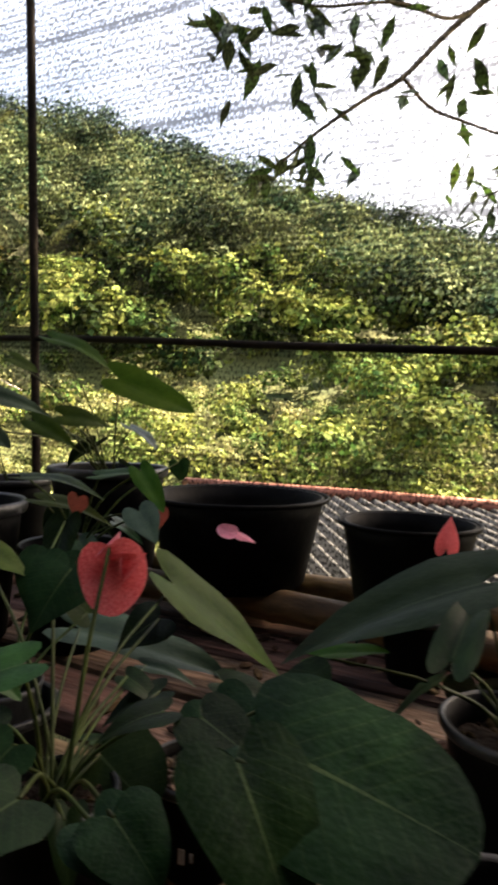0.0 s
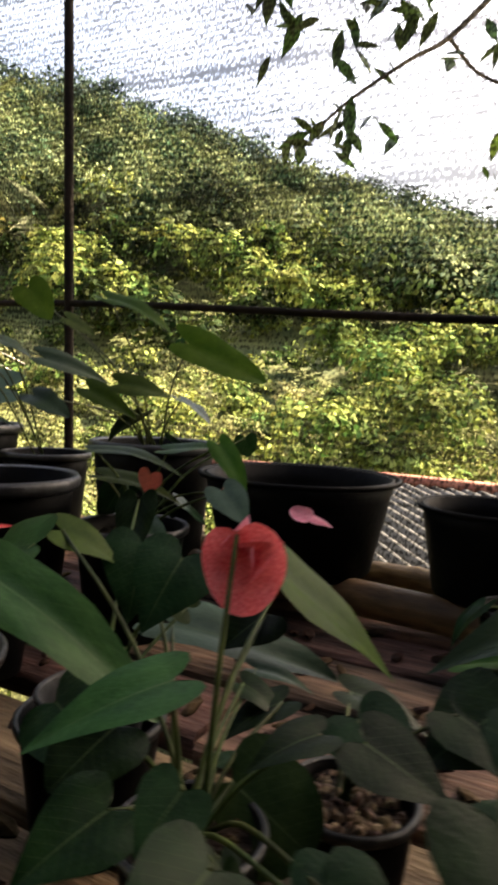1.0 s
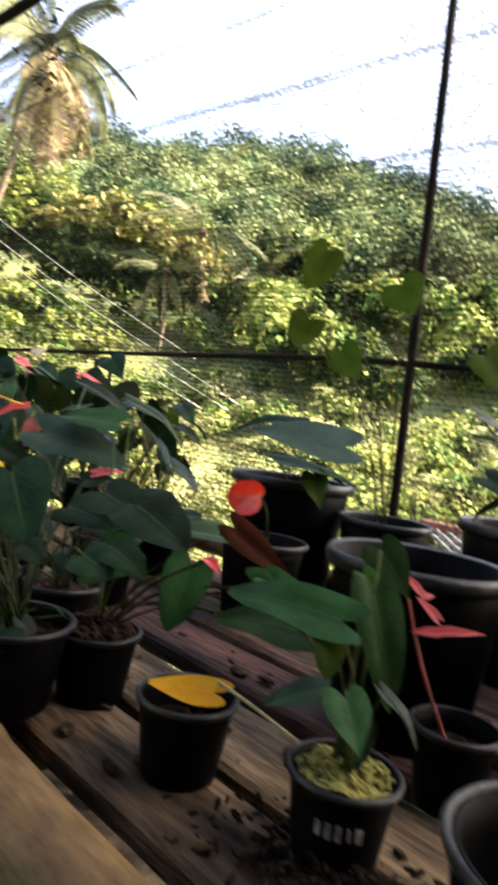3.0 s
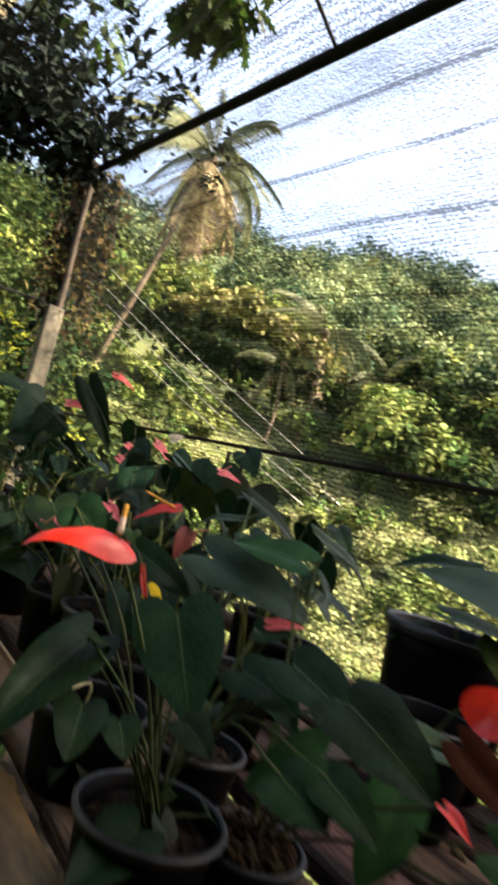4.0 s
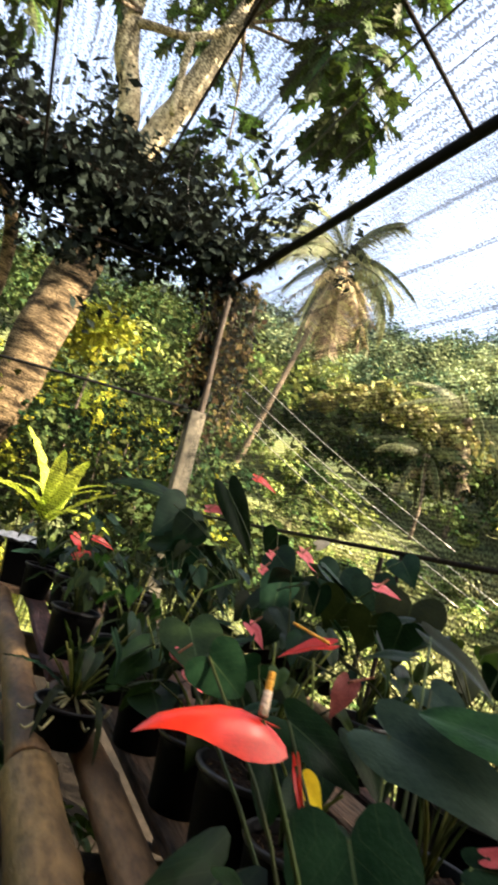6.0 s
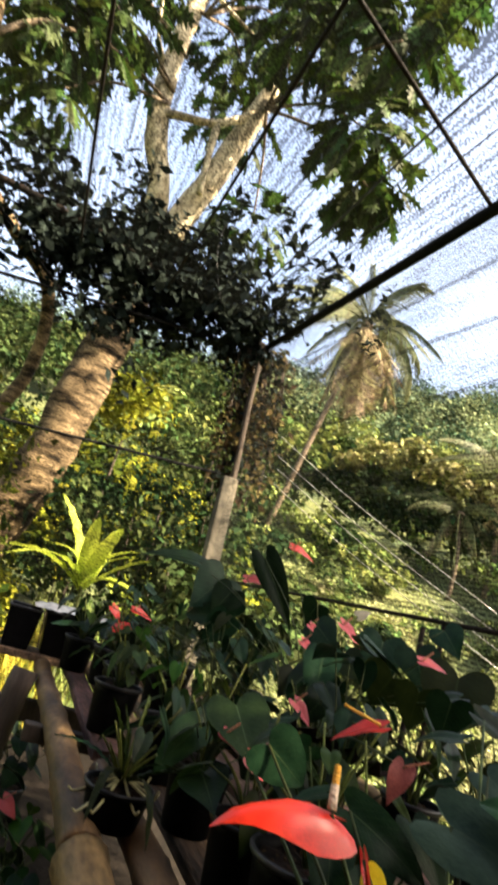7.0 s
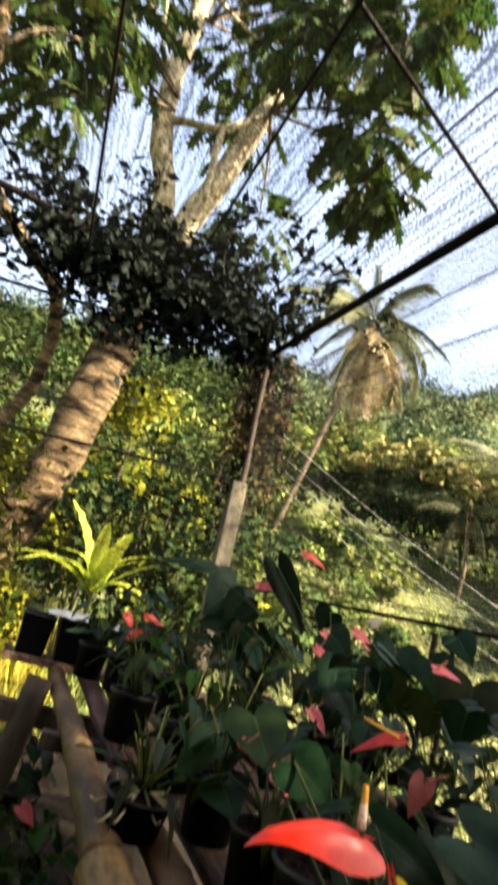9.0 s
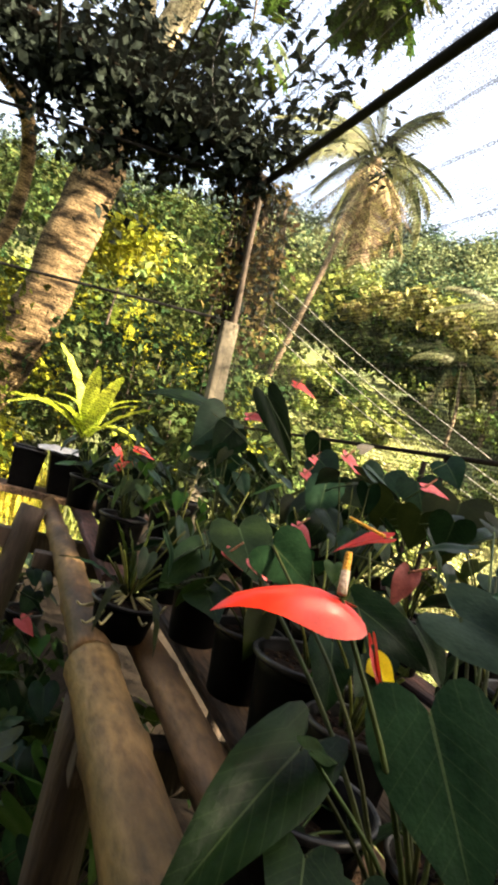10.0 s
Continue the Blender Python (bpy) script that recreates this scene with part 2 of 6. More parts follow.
M_CONCRETE = surface("mossy_concrete", (0.035, 0.03, 0.02), (0.12, 0.10, 0.07), scale=4, rough=0.9, bump=0.6, fine=30, fine_amount=0.4)
M_ROOF = surface("zinc_roof", (0.04, 0.038, 0.036), (0.09, 0.085, 0.08), scale=3, rough=0.6, metal=0.1, bump=0.2, fine=25, fine_amount=0.35)
M_RUST = surface("rusty_ridge", (0.20, 0.06, 0.04), (0.32, 0.12, 0.08), scale=8, rough=0.8, bump=0.4)
M_NET = shade_net("shade_net_wall", 230, 80, 0.475, (0.0025, 0.0028, 0.003), 0.02, 0.0165, most=0.84)
M_NET_SIDE = shade_net("shade_net_end", 110, 70, 0.50, (0.0015, 0.0016, 0.0016), 0.004, most=0.75)
M_NET_ROOF = shade_net("shade_net_roof", 95, 75, 0.495, (0.0015, 0.0016, 0.0018), 0.006, 0.045, 0.17, 0.8)
M_BEAM = surface("black_pipe", (0.002, 0.002, 0.002), (0.006, 0.006, 0.006), scale=9, rough=0.8, bump=0.3, spec=0.06)
M_ROPE = surface("black_cord", (0.012, 0.013, 0.013), (0.03, 0.03, 0.03), scale=40, rough=0.8, bump=0.4)
M_GROUND = surface("garden_ground", (0.035, 0.055, 0.016), (0.12, 0.13, 0.04), scale=0.5, rough=0.95, bump=0.8, fine=9, fine_amount=0.5)
# near-black soil colour stands in for the shade on the ground
M_SOIL_SHADED = surface("shaded_soil", (0.004, 0.003, 0.002), (0.014, 0.010, 0.007), scale=2.5, rough=0.95, bump=0.7, fine=35, fine_amount=0.5, spec=0.1)
M_FOREST = surface("forest_leaves", (0.04, 0.078, 0.044), (0.24, 0.275, 0.135), scale=0.28, rough=0.9, spec=0.05, bump=0, fine=0.12, fine_amount=0.75, islands=0.22, through_light=0.14, edge=0.09)
# bluish, muted copy of the forest leaves stands in for air haze
M_RIDGE_HAZED = surface("hazed_ridge_leaves", (0.04, 0.07, 0.062), (0.11, 0.15, 0.12), scale=0.25, rough=0.9, spec=0.05, bump=0, fine=0.12, fine_amount=0.4, islands=0.3, through_light=0.1, edge=0.1)
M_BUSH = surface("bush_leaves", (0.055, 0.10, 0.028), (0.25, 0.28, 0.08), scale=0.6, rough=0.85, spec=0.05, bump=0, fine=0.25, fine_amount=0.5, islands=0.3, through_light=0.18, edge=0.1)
# paler copy of the bush leaves; sunlight on the valley is in the colour
M_BUSH_SUNLIT = surface("sunlit_bush_leaves", (0.15, 0.19, 0.065), (0.36, 0.35, 0.17), scale=0.6, rough=0.85, spec=0.05, bump=0, fine=0.4, fine_amount=0.45, islands=0.35, through_light=0.26, edge=0.1)
# darker copy of the bush leaves, with their shade put into the colour
M_BUSH_SHADED = surface("shaded_bush_leaves", (0.012, 0.026, 0.009), (0.055, 0.072, 0.022), scale=0.6, rough=0.85, spec=0.05, bump=0, fine=0.3, fine_amount=0.5, islands=0.4, through_light=0.15, edge=0.1)
# yellow-green copy for sunlit garden foliage; the sun is in the colour
M_SUNLIT = surface("sunlit_garden_leaves", (0.026, 0.042, 0.006), (0.25, 0.245, 0.024), scale=1.0, rough=0.8, spec=0.05, bump=0, fine=0.6, fine_amount=0.6, islands=0.25, through_light=0.25, edge=0.12)
# bright yellow grass colour that includes the sunlight falling on it
M_GRASS = surface("sunlit_grass", (0.16, 0.16, 0.025), (0.40, 0.33, 0.05), scale=0.9, rough=0.9, spec=0.05, bump=0, fine=4, fine_amount=0.4, islands=0.4, through_light=0.3)
M_TREE_LEAF = surface("lobed_tree_leaves", (0.012, 0.026, 0.007), (0.045, 0.066, 0.012), scale=0.9, rough=0.6, spec=0.15, bump=0, fine=9, fine_amount=0.3, islands=0.5, through_light=0.3)
# near-black leaf colour carries the climber's shade against the sky
M_VINE = surface("shaded_vine_leaves", (0.005, 0.008, 0.007), (0.015, 0.021, 0.016), scale=3, rough=0.85, spec=0.05, bump=0, fine=20, islands=0.4, through_light=0.06)
M_VINE_DRY = surface("withered_vine", (0.02, 0.015, 0.007), (0.09, 0.065, 0.026), scale=3, rough=0.9, spec=0.05, bump=0, fine=20, islands=0.4, through_light=0.2)
M_BARK = surface("scarred_bark", (0.006, 0.004, 0.0025), (0.15, 0.105, 0.058), scale=3.2, rough=0.95, bump=1.0, fine=16, fine_amount=0.6, stretch=(0.8, 0.8, 3.4), spec=0.1)
# limb bark paler than the trunk's, with the sun on it in the colour
M_BARK_SUNLIT = surface("sunlit_bark", (0.2, 0.155, 0.09), (0.5, 0.42, 0.28), scale=3.2, rough=0.9, bump=0.6, fine=14, fine_amount=0.45, stretch=(1.0, 1.0, 1.6))
M_BARK_DARK = surface("brown_bark", (0.06, 0.042, 0.027), (0.15, 0.105, 0.062), scale=3, rough=0.9, bump=0.8, fine=16, fine_amount=0.35)
M_PALM = surface("palm_frond", (0.05, 0.068, 0.026), (0.125, 0.13, 0.052), scale=1, rough=0.6, spec=0.2, bump=0, fine=6, islands=0.3, through_light=0.25)
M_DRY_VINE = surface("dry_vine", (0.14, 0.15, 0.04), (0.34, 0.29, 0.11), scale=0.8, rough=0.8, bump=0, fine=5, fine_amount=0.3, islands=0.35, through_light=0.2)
M_PALM_DEAD = surface("dead_frond", (0.14, 0.10, 0.05), (0.38, 0.29, 0.16), scale=1.6, rough=0.8, bump=0, fine=6, fine_amount=0.4, islands=0.6, through_light=0.2)
M_BANANA = surface("banana_leaf", (0.2, 0.3, 0.025), (0.42, 0.46, 0.06), scale=2, rough=0.5, bump=0.1, fine=20, fine_amount=0.25, through_light=0.4)
M_WIRE = surface("pale_wire", (0.45, 0.42, 0.36), (0.6, 0.56, 0.5), scale=5, rough=0.4, metal=0.4, bump=0)
# tone set for how much light the unseen walls return to the bench
M_BOUNCE_WALL = surface("bounce_wall", (0.2, 0.16, 0.12), (0.34, 0.28, 0.22), scale=1.5, rough=0.9, bump=0.3, fine=25, fine_amount=0.3, stretch=(3, 3, 0.4))
M_WHITE = surface("white_wash", (0.6, 0.58, 0.54), (0.72, 0.7, 0.66), scale=1.5, rough=0.8, bump=0.2)

# ---- building helpers ----


def link_mesh(name, data, parent=None, mat=None, smooth=False):
    ob = new(name, data)
    if mat is not None and not data.materials:
        data.materials.append(mat)
    if smooth:
        data.polygons.foreach_set("use_smooth", [True] * len(data.polygons))
    if parent is not None:
        ob.parent = parent
    return ob


def part(name, bm, mat, parent=None, label="", smooth=False):
    """Links a bmesh as one mesh object, under a thing or a part if one is given."""
    data = bpy.data.meshes.new(name)
    bm.to_mesh(data)
    bm.free()
    ob = link_mesh(name, data, parent, mat, smooth)
    return tagged(ob, label)


def plain(name, verts, faces, mat, parent=None, label="", smooth=False):
    data = bpy.data.meshes.new(name)
    data.from_pydata(verts, [], faces)
    ob = link_mesh(name, data, parent, mat, smooth)
    return tagged(ob, label)


def thing(name, where, label, category, group=""):
    ob = new(name)
    ob.location = where
    ob.empty_display_size = 0.05
    return tagged(ob, label, category, group)


def add_box(bm, lo, hi, bevel=0.0):
    lo, hi = Vector(lo), Vector(hi)
    made = bmesh.ops.create_cube(bm, size=1.0, matrix=Matrix.Translation((lo + hi) / 2) @ Matrix.Diagonal((*(hi - lo), 1)))
    if bevel:
        edges = list({e for v in made["verts"] for e in v.link_edges})
        bmesh.ops.bevel(bm, geom=edges, offset=bevel, segments=2, affect="EDGES", profile=0.6)


def smooth_line(points, steps=6):
    """Catmull-Rom through the points."""
    p = [Vector(q) for q in points]
    p = [2 * p[0] - p[1]] + p + [2 * p[-1] - p[-2]]
    out = []
    for i in range(1, len(p) - 2):
        for s in range(steps):
            t = s / steps
            out.append(0.5 * (2 * p[i] + (p[i + 1] - p[i - 1]) * t + (2 * p[i - 1] - 5 * p[i] + 4 * p[i + 1] - p[i + 2]) * t * t + (3 * p[i] - p[i - 1] - 3 * p[i + 1] + p[i + 2]) * t**3))
    return out + [p[-2]]


def add_tube(bm, points, r0, r1=None, sides=8, wobble=0.0, capped=True):
    """A tube along points, tapering from r0 to r1."""
    r1 = r0 if r1 is None else r1
    pts = [Vector(q) for q in points]
    rings, n = [], len(pts)
    side = None
    for i, q in enumerate(pts):
        way = (pts[min(i + 1, n - 1)] - pts[max(i - 1, 0)]).normalized()
        if side is None:
            side = way.orthogonal().normalized()
        side = (side - way * side.dot(way)).normalized()
        other = way.cross(side)
        r = r0 + (r1 - r0) * i / max(1, n - 1)
        ring = []
        for k in range(sides):
            a = 2 * math.pi * k / sides
            rr = r * (1 + (wobble * noise.noise(q * 3 + Vector((k * 1.7, 0, 0))) if wobble else 0))
            ring.append(bm.verts.new(q + side * math.cos(a) * rr + other * math.sin(a) * rr))
        rings.append(ring)
    for a, b in zip(rings, rings[1:]):
        for k in range(sides):
            f = bm.faces.new((a[k], a[(k + 1) % sides], b[(k + 1) % sides], b[k]))
            f.smooth = True
    if capped:
        bm.faces.new(rings[0][::-1]), bm.faces.new(rings[-1])


def tube_part(name, points, r0, r1, mat, parent=None, label="", sides=8, wobble=0.0):
    bm = bmesh.new()
    add_tube(bm, points, r0, r1, sides, wobble)
    return part(name, bm, mat, parent, label)


def revolve(bm, profile, segments=32, wobble=0.0):
    """A lathe round z of (radius, height) pairs."""
    rings = []
    for r, z in profile:
        rings.append([bm.verts.new((r * math.cos(2 * math.pi * k / segments), r * math.sin(2 * math.pi * k / segments), z + wobble * math.sin(4 * math.pi * k / segments))) for k in range(segments)])
    for a, b in zip(rings, rings[1:]):
        for k in range(segments):
            f = bm.faces.new((a[k], a[(k + 1) % segments], b[(k + 1) % segments], b[k]))
            f.smooth = True
    return rings


def sprays(rng, centres, sizes, ups, aspect=0.45, jitter=0.55):
    """Many small pointed leaves, each a bent lozenge of two triangles, loosely facing along ups. Returns verts and faces."""
    n = len(centres)
    nrm = ups + rng.normal(0, jitter, (n, 3))
    nrm /= np.linalg.norm(nrm, axis=1)[:, None]
    way = rng.normal(0, 1, (n, 3)) + np.array([0, 0, -0.35])
    way -= nrm * (way * nrm).sum(1)[:, None]
    way /= np.linalg.norm(way, axis=1)[:, None] + 1e-9
    side = np.cross(nrm, way)
    s = sizes[:, None]
    a, b = centres - way * s * 0.5, centres + way * s * 0.5 - nrm * s * 0.12
    c, d = centres + side * s * aspect * 0.5 + nrm * s * 0.06, centres - side * s * aspect * 0.5 + nrm * s * 0.06
    verts = np.stack([a, c, b, d], 1).reshape(-1, 3)
    k = np.arange(n)[:, None] * 4
    return verts, np.concatenate([k, k + 1, k + 2, k + 3], 1)


def lumps(rng, centre, radius, lobes, count, flat=0.75):
    """Points over several overlapping lobes of a crown, and the way outwards at each."""
    mid = rng.normal(0, 1, (lobes, 3))
    mid /= np.linalg.norm(mid, axis=1)[:, None]
    mid *= (rng.uniform(0.25, 0.75, lobes) * radius)[:, None]
    mid[:, 2] = np.abs(mid[:, 2]) * flat
    which = rng.integers(0, lobes, count)
    way = rng.normal(0, 1, (count, 3))
    way[:, 2] += 0.4
    way /= np.linalg.norm(way, axis=1)[:, None]
    spread = (rng.uniform(0.3, 0.55, lobes) * radius)[which] * rng.uniform(0.6, 1.1, count)
    p = np.asarray(centre) + mid[which] + way * spread[:, None] * np.array([1, 1, flat])
    return p, way * 0.8 + np.array([0, 0, 0.5])


def card_mesh(name, verts, faces, mat, parent=None, label=""):
    data = bpy.data.meshes.new(name)
    data.vertices.add(len(verts))
    data.vertices.foreach_set("co", np.asarray(verts, dtype=np.float32).ravel())
    faces = np.asarray(faces)
    data.loops.add(faces.size)
    data.loops.foreach_set("vertex_index", faces.ravel().astype(np.int32))
    data.polygons.add(len(faces))
    data.polygons.foreach_set("loop_start", np.arange(0, faces.size, faces.shape[1], dtype=np.int32))
    data.update(calc_edges=True)
    data.validate()
    return tagged(link_mesh(name, data, parent, mat), label)


def polar(az, r, z=0.0):
    return Vector((r * math.sin(radians(az)), r * math.cos(radians(az)), z))


# ---- ground and hills ----
AZ = [-180, -130, -110, -98, -80, -60, -50, -42, -33, -24, -16, -10, 0, 40, 110, 180]
EL = [13, 14, 14.5, 16, 17.6, 19.4, 20.9, 21.0, 19.6, 16.6, 14.4, 12.6, 11, 9, 10, 13]


def land(x, y):
    """The height of the ground: level by the bench, falling into a valley and rising to a wooded ridge."""
    r = math.hypot(x, y)
    az = math.degrees(math.atan2(x, y))
    top = 86 * math.tan(radians(float(np.interp(az, AZ, EL)))) + 1.2
    north = max(0.0, min(1.0, (az + 82) / 30)) if az < 60 else max(0.0, 1 - (az - 60) / 40)
    s = lambda a, b: (lambda t: t * t * (3 - 2 * t))(max(0.0, min(1.0, (r - a) / (b - a))))  # noqa: E731
    z = -0.25 * s(2.0, 5.0) * north - 2.6 * north * s(4.0, 14.0)
    z += (top + 2.8 * north) * (0.16 * s(13, 32) + 0.84 * max(0.0, min(1.0, (r - 26) / 60)) ** 1.05)
    if r > 90:
        z -= (top - 10) * min(1.0, (r - 90) / 260) * 0.9
    z += 0.05 * noise.noise(Vector((x, y, 0)) * 0.8) * min(1, r / 4) + min(2.0, r * 0.02) * noise.noise(Vector((x, y, 3)) * 0.07)
    return z


rings = [0, 1.2, 2.4, 3.6, 5, 6.5, 8, 10, 12, 14, 17, 20, 24, 28, 33, 38, 44, 50, 57, 64, 71, 78, 84, 90, 100, 120, 160, 240, 400, 900, 2500]
verts, faces = [], []
for r in rings:
    for k in range(144):
        a = 2 * math.pi * k / 144
        x, y = r * math.sin(a), r * math.cos(a)
        verts.append((x, y, land(x, y) if r > 0.5 else 0.0))
for i in range(len(rings) - 1):
    for k in range(144):
        a, b = i * 144 + k, i * 144 + (k + 1) % 144
        faces.append((a, a + 144, b + 144, b))
tagged(plain("ground", verts, faces, M_GROUND, smooth=True), "grassy ground falling to a valley below wooded hills", "ground", kind="structure")

rng = np.random.default_rng(7)


def woodland(name, count, az0, az1, r0, r1, size, cards, leaf, mat, label, category, lift=0.55, keep=None):
    """Crowns scattered over the land as one mass of leaves."""
    vs, fs, base = [], [], 0
    done = 0
    while done < count:
        az = rng.uniform(az0, az1)
        r = math.sqrt(rng.uniform(r0 * r0, r1 * r1))
        p = polar(az, r)
        if keep is not None and not keep(az, r, p):
            continue
        done += 1
        rad = rng.uniform(*size)
        n = int(cards * rng.uniform(0.8, 1.2))
        pts, ups = lumps(rng, (p.x, p.y, land(p.x, p.y) + rad * lift), rad, 6, n)
        v, f = sprays(rng, pts, rng.uniform(*leaf, n), ups, 0.6, 0.3)
        vs.append(v), fs.append(f + base)
        base += len(v)
    return tagged(card_mesh(name, np.concatenate(vs), np.concatenate(fs), mat), label, category, kind="stuff")


woodland("ridge_forest", 420, -122, 12, 72, 95, (2.2, 5.0), 260, (0.35, 0.8), M_RIDGE_HAZED, "trees along the ridge, distance haze put into their bluish colour", "forest", 0.8)
woodland("west_forest", 260, -122, -72, 32, 80, (1.5, 4.5), 300, (0.28, 0.6), M_BUSH_SHADED, "forest on the western slope, shade put into its leaf colour", "forest", 0.75)
woodland("hill_forest", 700, -74, 12, 35, 80, (1.4, 4.6), 440, (0.22, 0.52), M_FOREST, "dense green forest covering the hillside", "forest", 0.75)
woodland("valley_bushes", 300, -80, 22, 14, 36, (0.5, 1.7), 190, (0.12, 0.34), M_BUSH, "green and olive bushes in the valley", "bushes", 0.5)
woodland("near_bushes", 130, -76, 16, 8, 15, (0.4, 1.0), 420, (0.05, 0.14), M_BUSH_SUNLIT, "low bushes below the net, leaf colour paled for sunlight", "bushes", 0.5)
woodland("pale_bushes", 430, -68, 10, 12, 27, (0.4, 1.3), 260, (0.08, 0.2), M_BUSH_SUNLIT, "valley bushes with sunlight put into their pale leaf colour", "bushes", 0.6)
woodland("shaded_bushes", 18, -80, -58, 13, 36, (0.6, 1.8), 210, (0.14, 0.38), M_BUSH_SHADED, "valley bushes with shade put into their leaf colour", "bushes", 0.55)
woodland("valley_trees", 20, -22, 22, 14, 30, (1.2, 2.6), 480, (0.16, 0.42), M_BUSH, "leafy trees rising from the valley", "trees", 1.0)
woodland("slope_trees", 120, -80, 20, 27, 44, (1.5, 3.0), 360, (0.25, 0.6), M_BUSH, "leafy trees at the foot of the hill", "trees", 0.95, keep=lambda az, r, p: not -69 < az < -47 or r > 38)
woodland("shaded_trees", 44, -80, 20, 25, 44, (1.6, 3.4), 360, (0.25, 0.6), M_BUSH_SHADED, "trees at the foot of the hill, coloured dark for shade", "trees", 0.95, keep=lambda az, r, p: not -69 < az < -47 or r > 38)
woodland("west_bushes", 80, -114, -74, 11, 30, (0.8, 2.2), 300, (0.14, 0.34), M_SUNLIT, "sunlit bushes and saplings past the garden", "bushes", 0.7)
woodland("west_thicket", 85, -114, -66, 12, 30, (1.0, 2.6), 300, (0.14, 0.36), M_BUSH_SHADED, "thicket past the garden, coloured dark for shade", "bushes", 0.75, keep=lambda az, r, p: az < -70 or r < 24)


def grass(name, count, az0, az1, r0, r1, height, mat, label, keep=None):
    n = count
    az, r = rng.uniform(az0, az1, n), np.sqrt(rng.uniform(r0 * r0, r1 * r1, n))
    x, y = r * np.sin(np.radians(az)), r * np.cos(np.radians(az))
    out = (x < -6.0) | (y > 1.4)
    x, y, r, n = x[out], y[out], r[out], int(out.sum())
    z = np.array([land(a, b) for a, b in zip(x, y)])
    h = rng.uniform(*height, n)
    t = rng.uniform(0, 2 * np.pi, n)
    lean = h * rng.uniform(0.1, 0.6, n)
    base = np.stack([x, y, z - 0.02], 1)
    w = np.stack([-np.sin(t), np.cos(t), 0 * t], 1) * (0.006 + 0.0012 * r)[:, None]
    top = base + np.stack([np.cos(t) * lean, np.sin(t) * lean, h], 1)
    v = np.stack([base - w, base + w, top], 1).reshape(-1, 3)
    k = np.arange(n)[:, None] * 3
    return tagged(card_mesh(name, v, np.concatenate([k, k + 1, k + 2], 1), mat), label, "grass", kind="stuff")


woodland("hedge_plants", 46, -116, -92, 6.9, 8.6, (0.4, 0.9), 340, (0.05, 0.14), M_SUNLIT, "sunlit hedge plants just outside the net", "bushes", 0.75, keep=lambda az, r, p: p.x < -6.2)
grass("tall_grass", 11000, -118, -86, 5.8, 12, (0.12, 0.4), M_GRASS, "long sunlit grass outside the net")
grass("slope_grass", 17000, -88, -20, 2.6, 16, (0.12, 0.4), M_BUSH, "green grass on the slope below the net")

# ---- palms ----


def frond_mesh(name, length, droop, leaflets, leaf_len, hang, mat, rng, rise=0.32, thin=0.035):
    """A feather frond along +x: a curved rib with paired leaflets."""
    rib = [Vector((length * t * (1 - 0.18 * droop * t), 0, length * (rise * t - droop * t * t))) for t in np.linspace(0, 1, 9)]
    bm = bmesh.new()
    add_tube(bm, rib, 0.05, 0.012, 5)
    for i in range(leaflets):
        t = 0.14 + 0.86 * (i + 0.5) / leaflets
        k = t * 8
        a = rib[int(k)].lerp(rib[min(8, int(k) + 1)], k - int(k))
        way = (rib[min(8, int(k) + 1)] - rib[int(k)]).normalized()
        for s in (-1, 1):
            ln = leaf_len * (1 - 0.55 * abs(t - 0.45)) * rng.uniform(0.8, 1.15)
            out = (Vector((0, s, 0)) * (1 - hang) + way * 0.55 + Vector((0, 0, -hang * 1.3 - rng.uniform(0, 0.25)))).normalized()
            wide = way.cross(out).cross(out).normalized() * thin
            mid = a + out * ln * 0.5 + Vector((0, 0, 0.05))
            tip = a + out * ln + Vector((0, 0, -0.18 * ln))
            q = [bm.verts.new(v) for v in (a - wide, a + wide, mid + wide * 1.2, tip, mid - wide * 1.2)]
            bm.faces.new(q)
    data = bpy.data.meshes.new(name)
    bm.to_mesh(data)
    bm.free()
    data.materials.append(mat)
    return data


prng = random.Random(5)
nrng = np.random.default_rng(11)
GREEN_FRONDS = [frond_mesh("frond", 3.9, 0.72 + 0.22 * k, 46, 1.15, 0.6 + 0.16 * k, M_PALM, nrng, thin=0.017) for k in range(3)]
DEAD_FRONDS = [frond_mesh("dead_frond", 4.6, 0.04 + 0.1 * k, 34, 0.9, 0.25, M_PALM_DEAD, nrng, 0.05, 0.022) for k in range(2)]


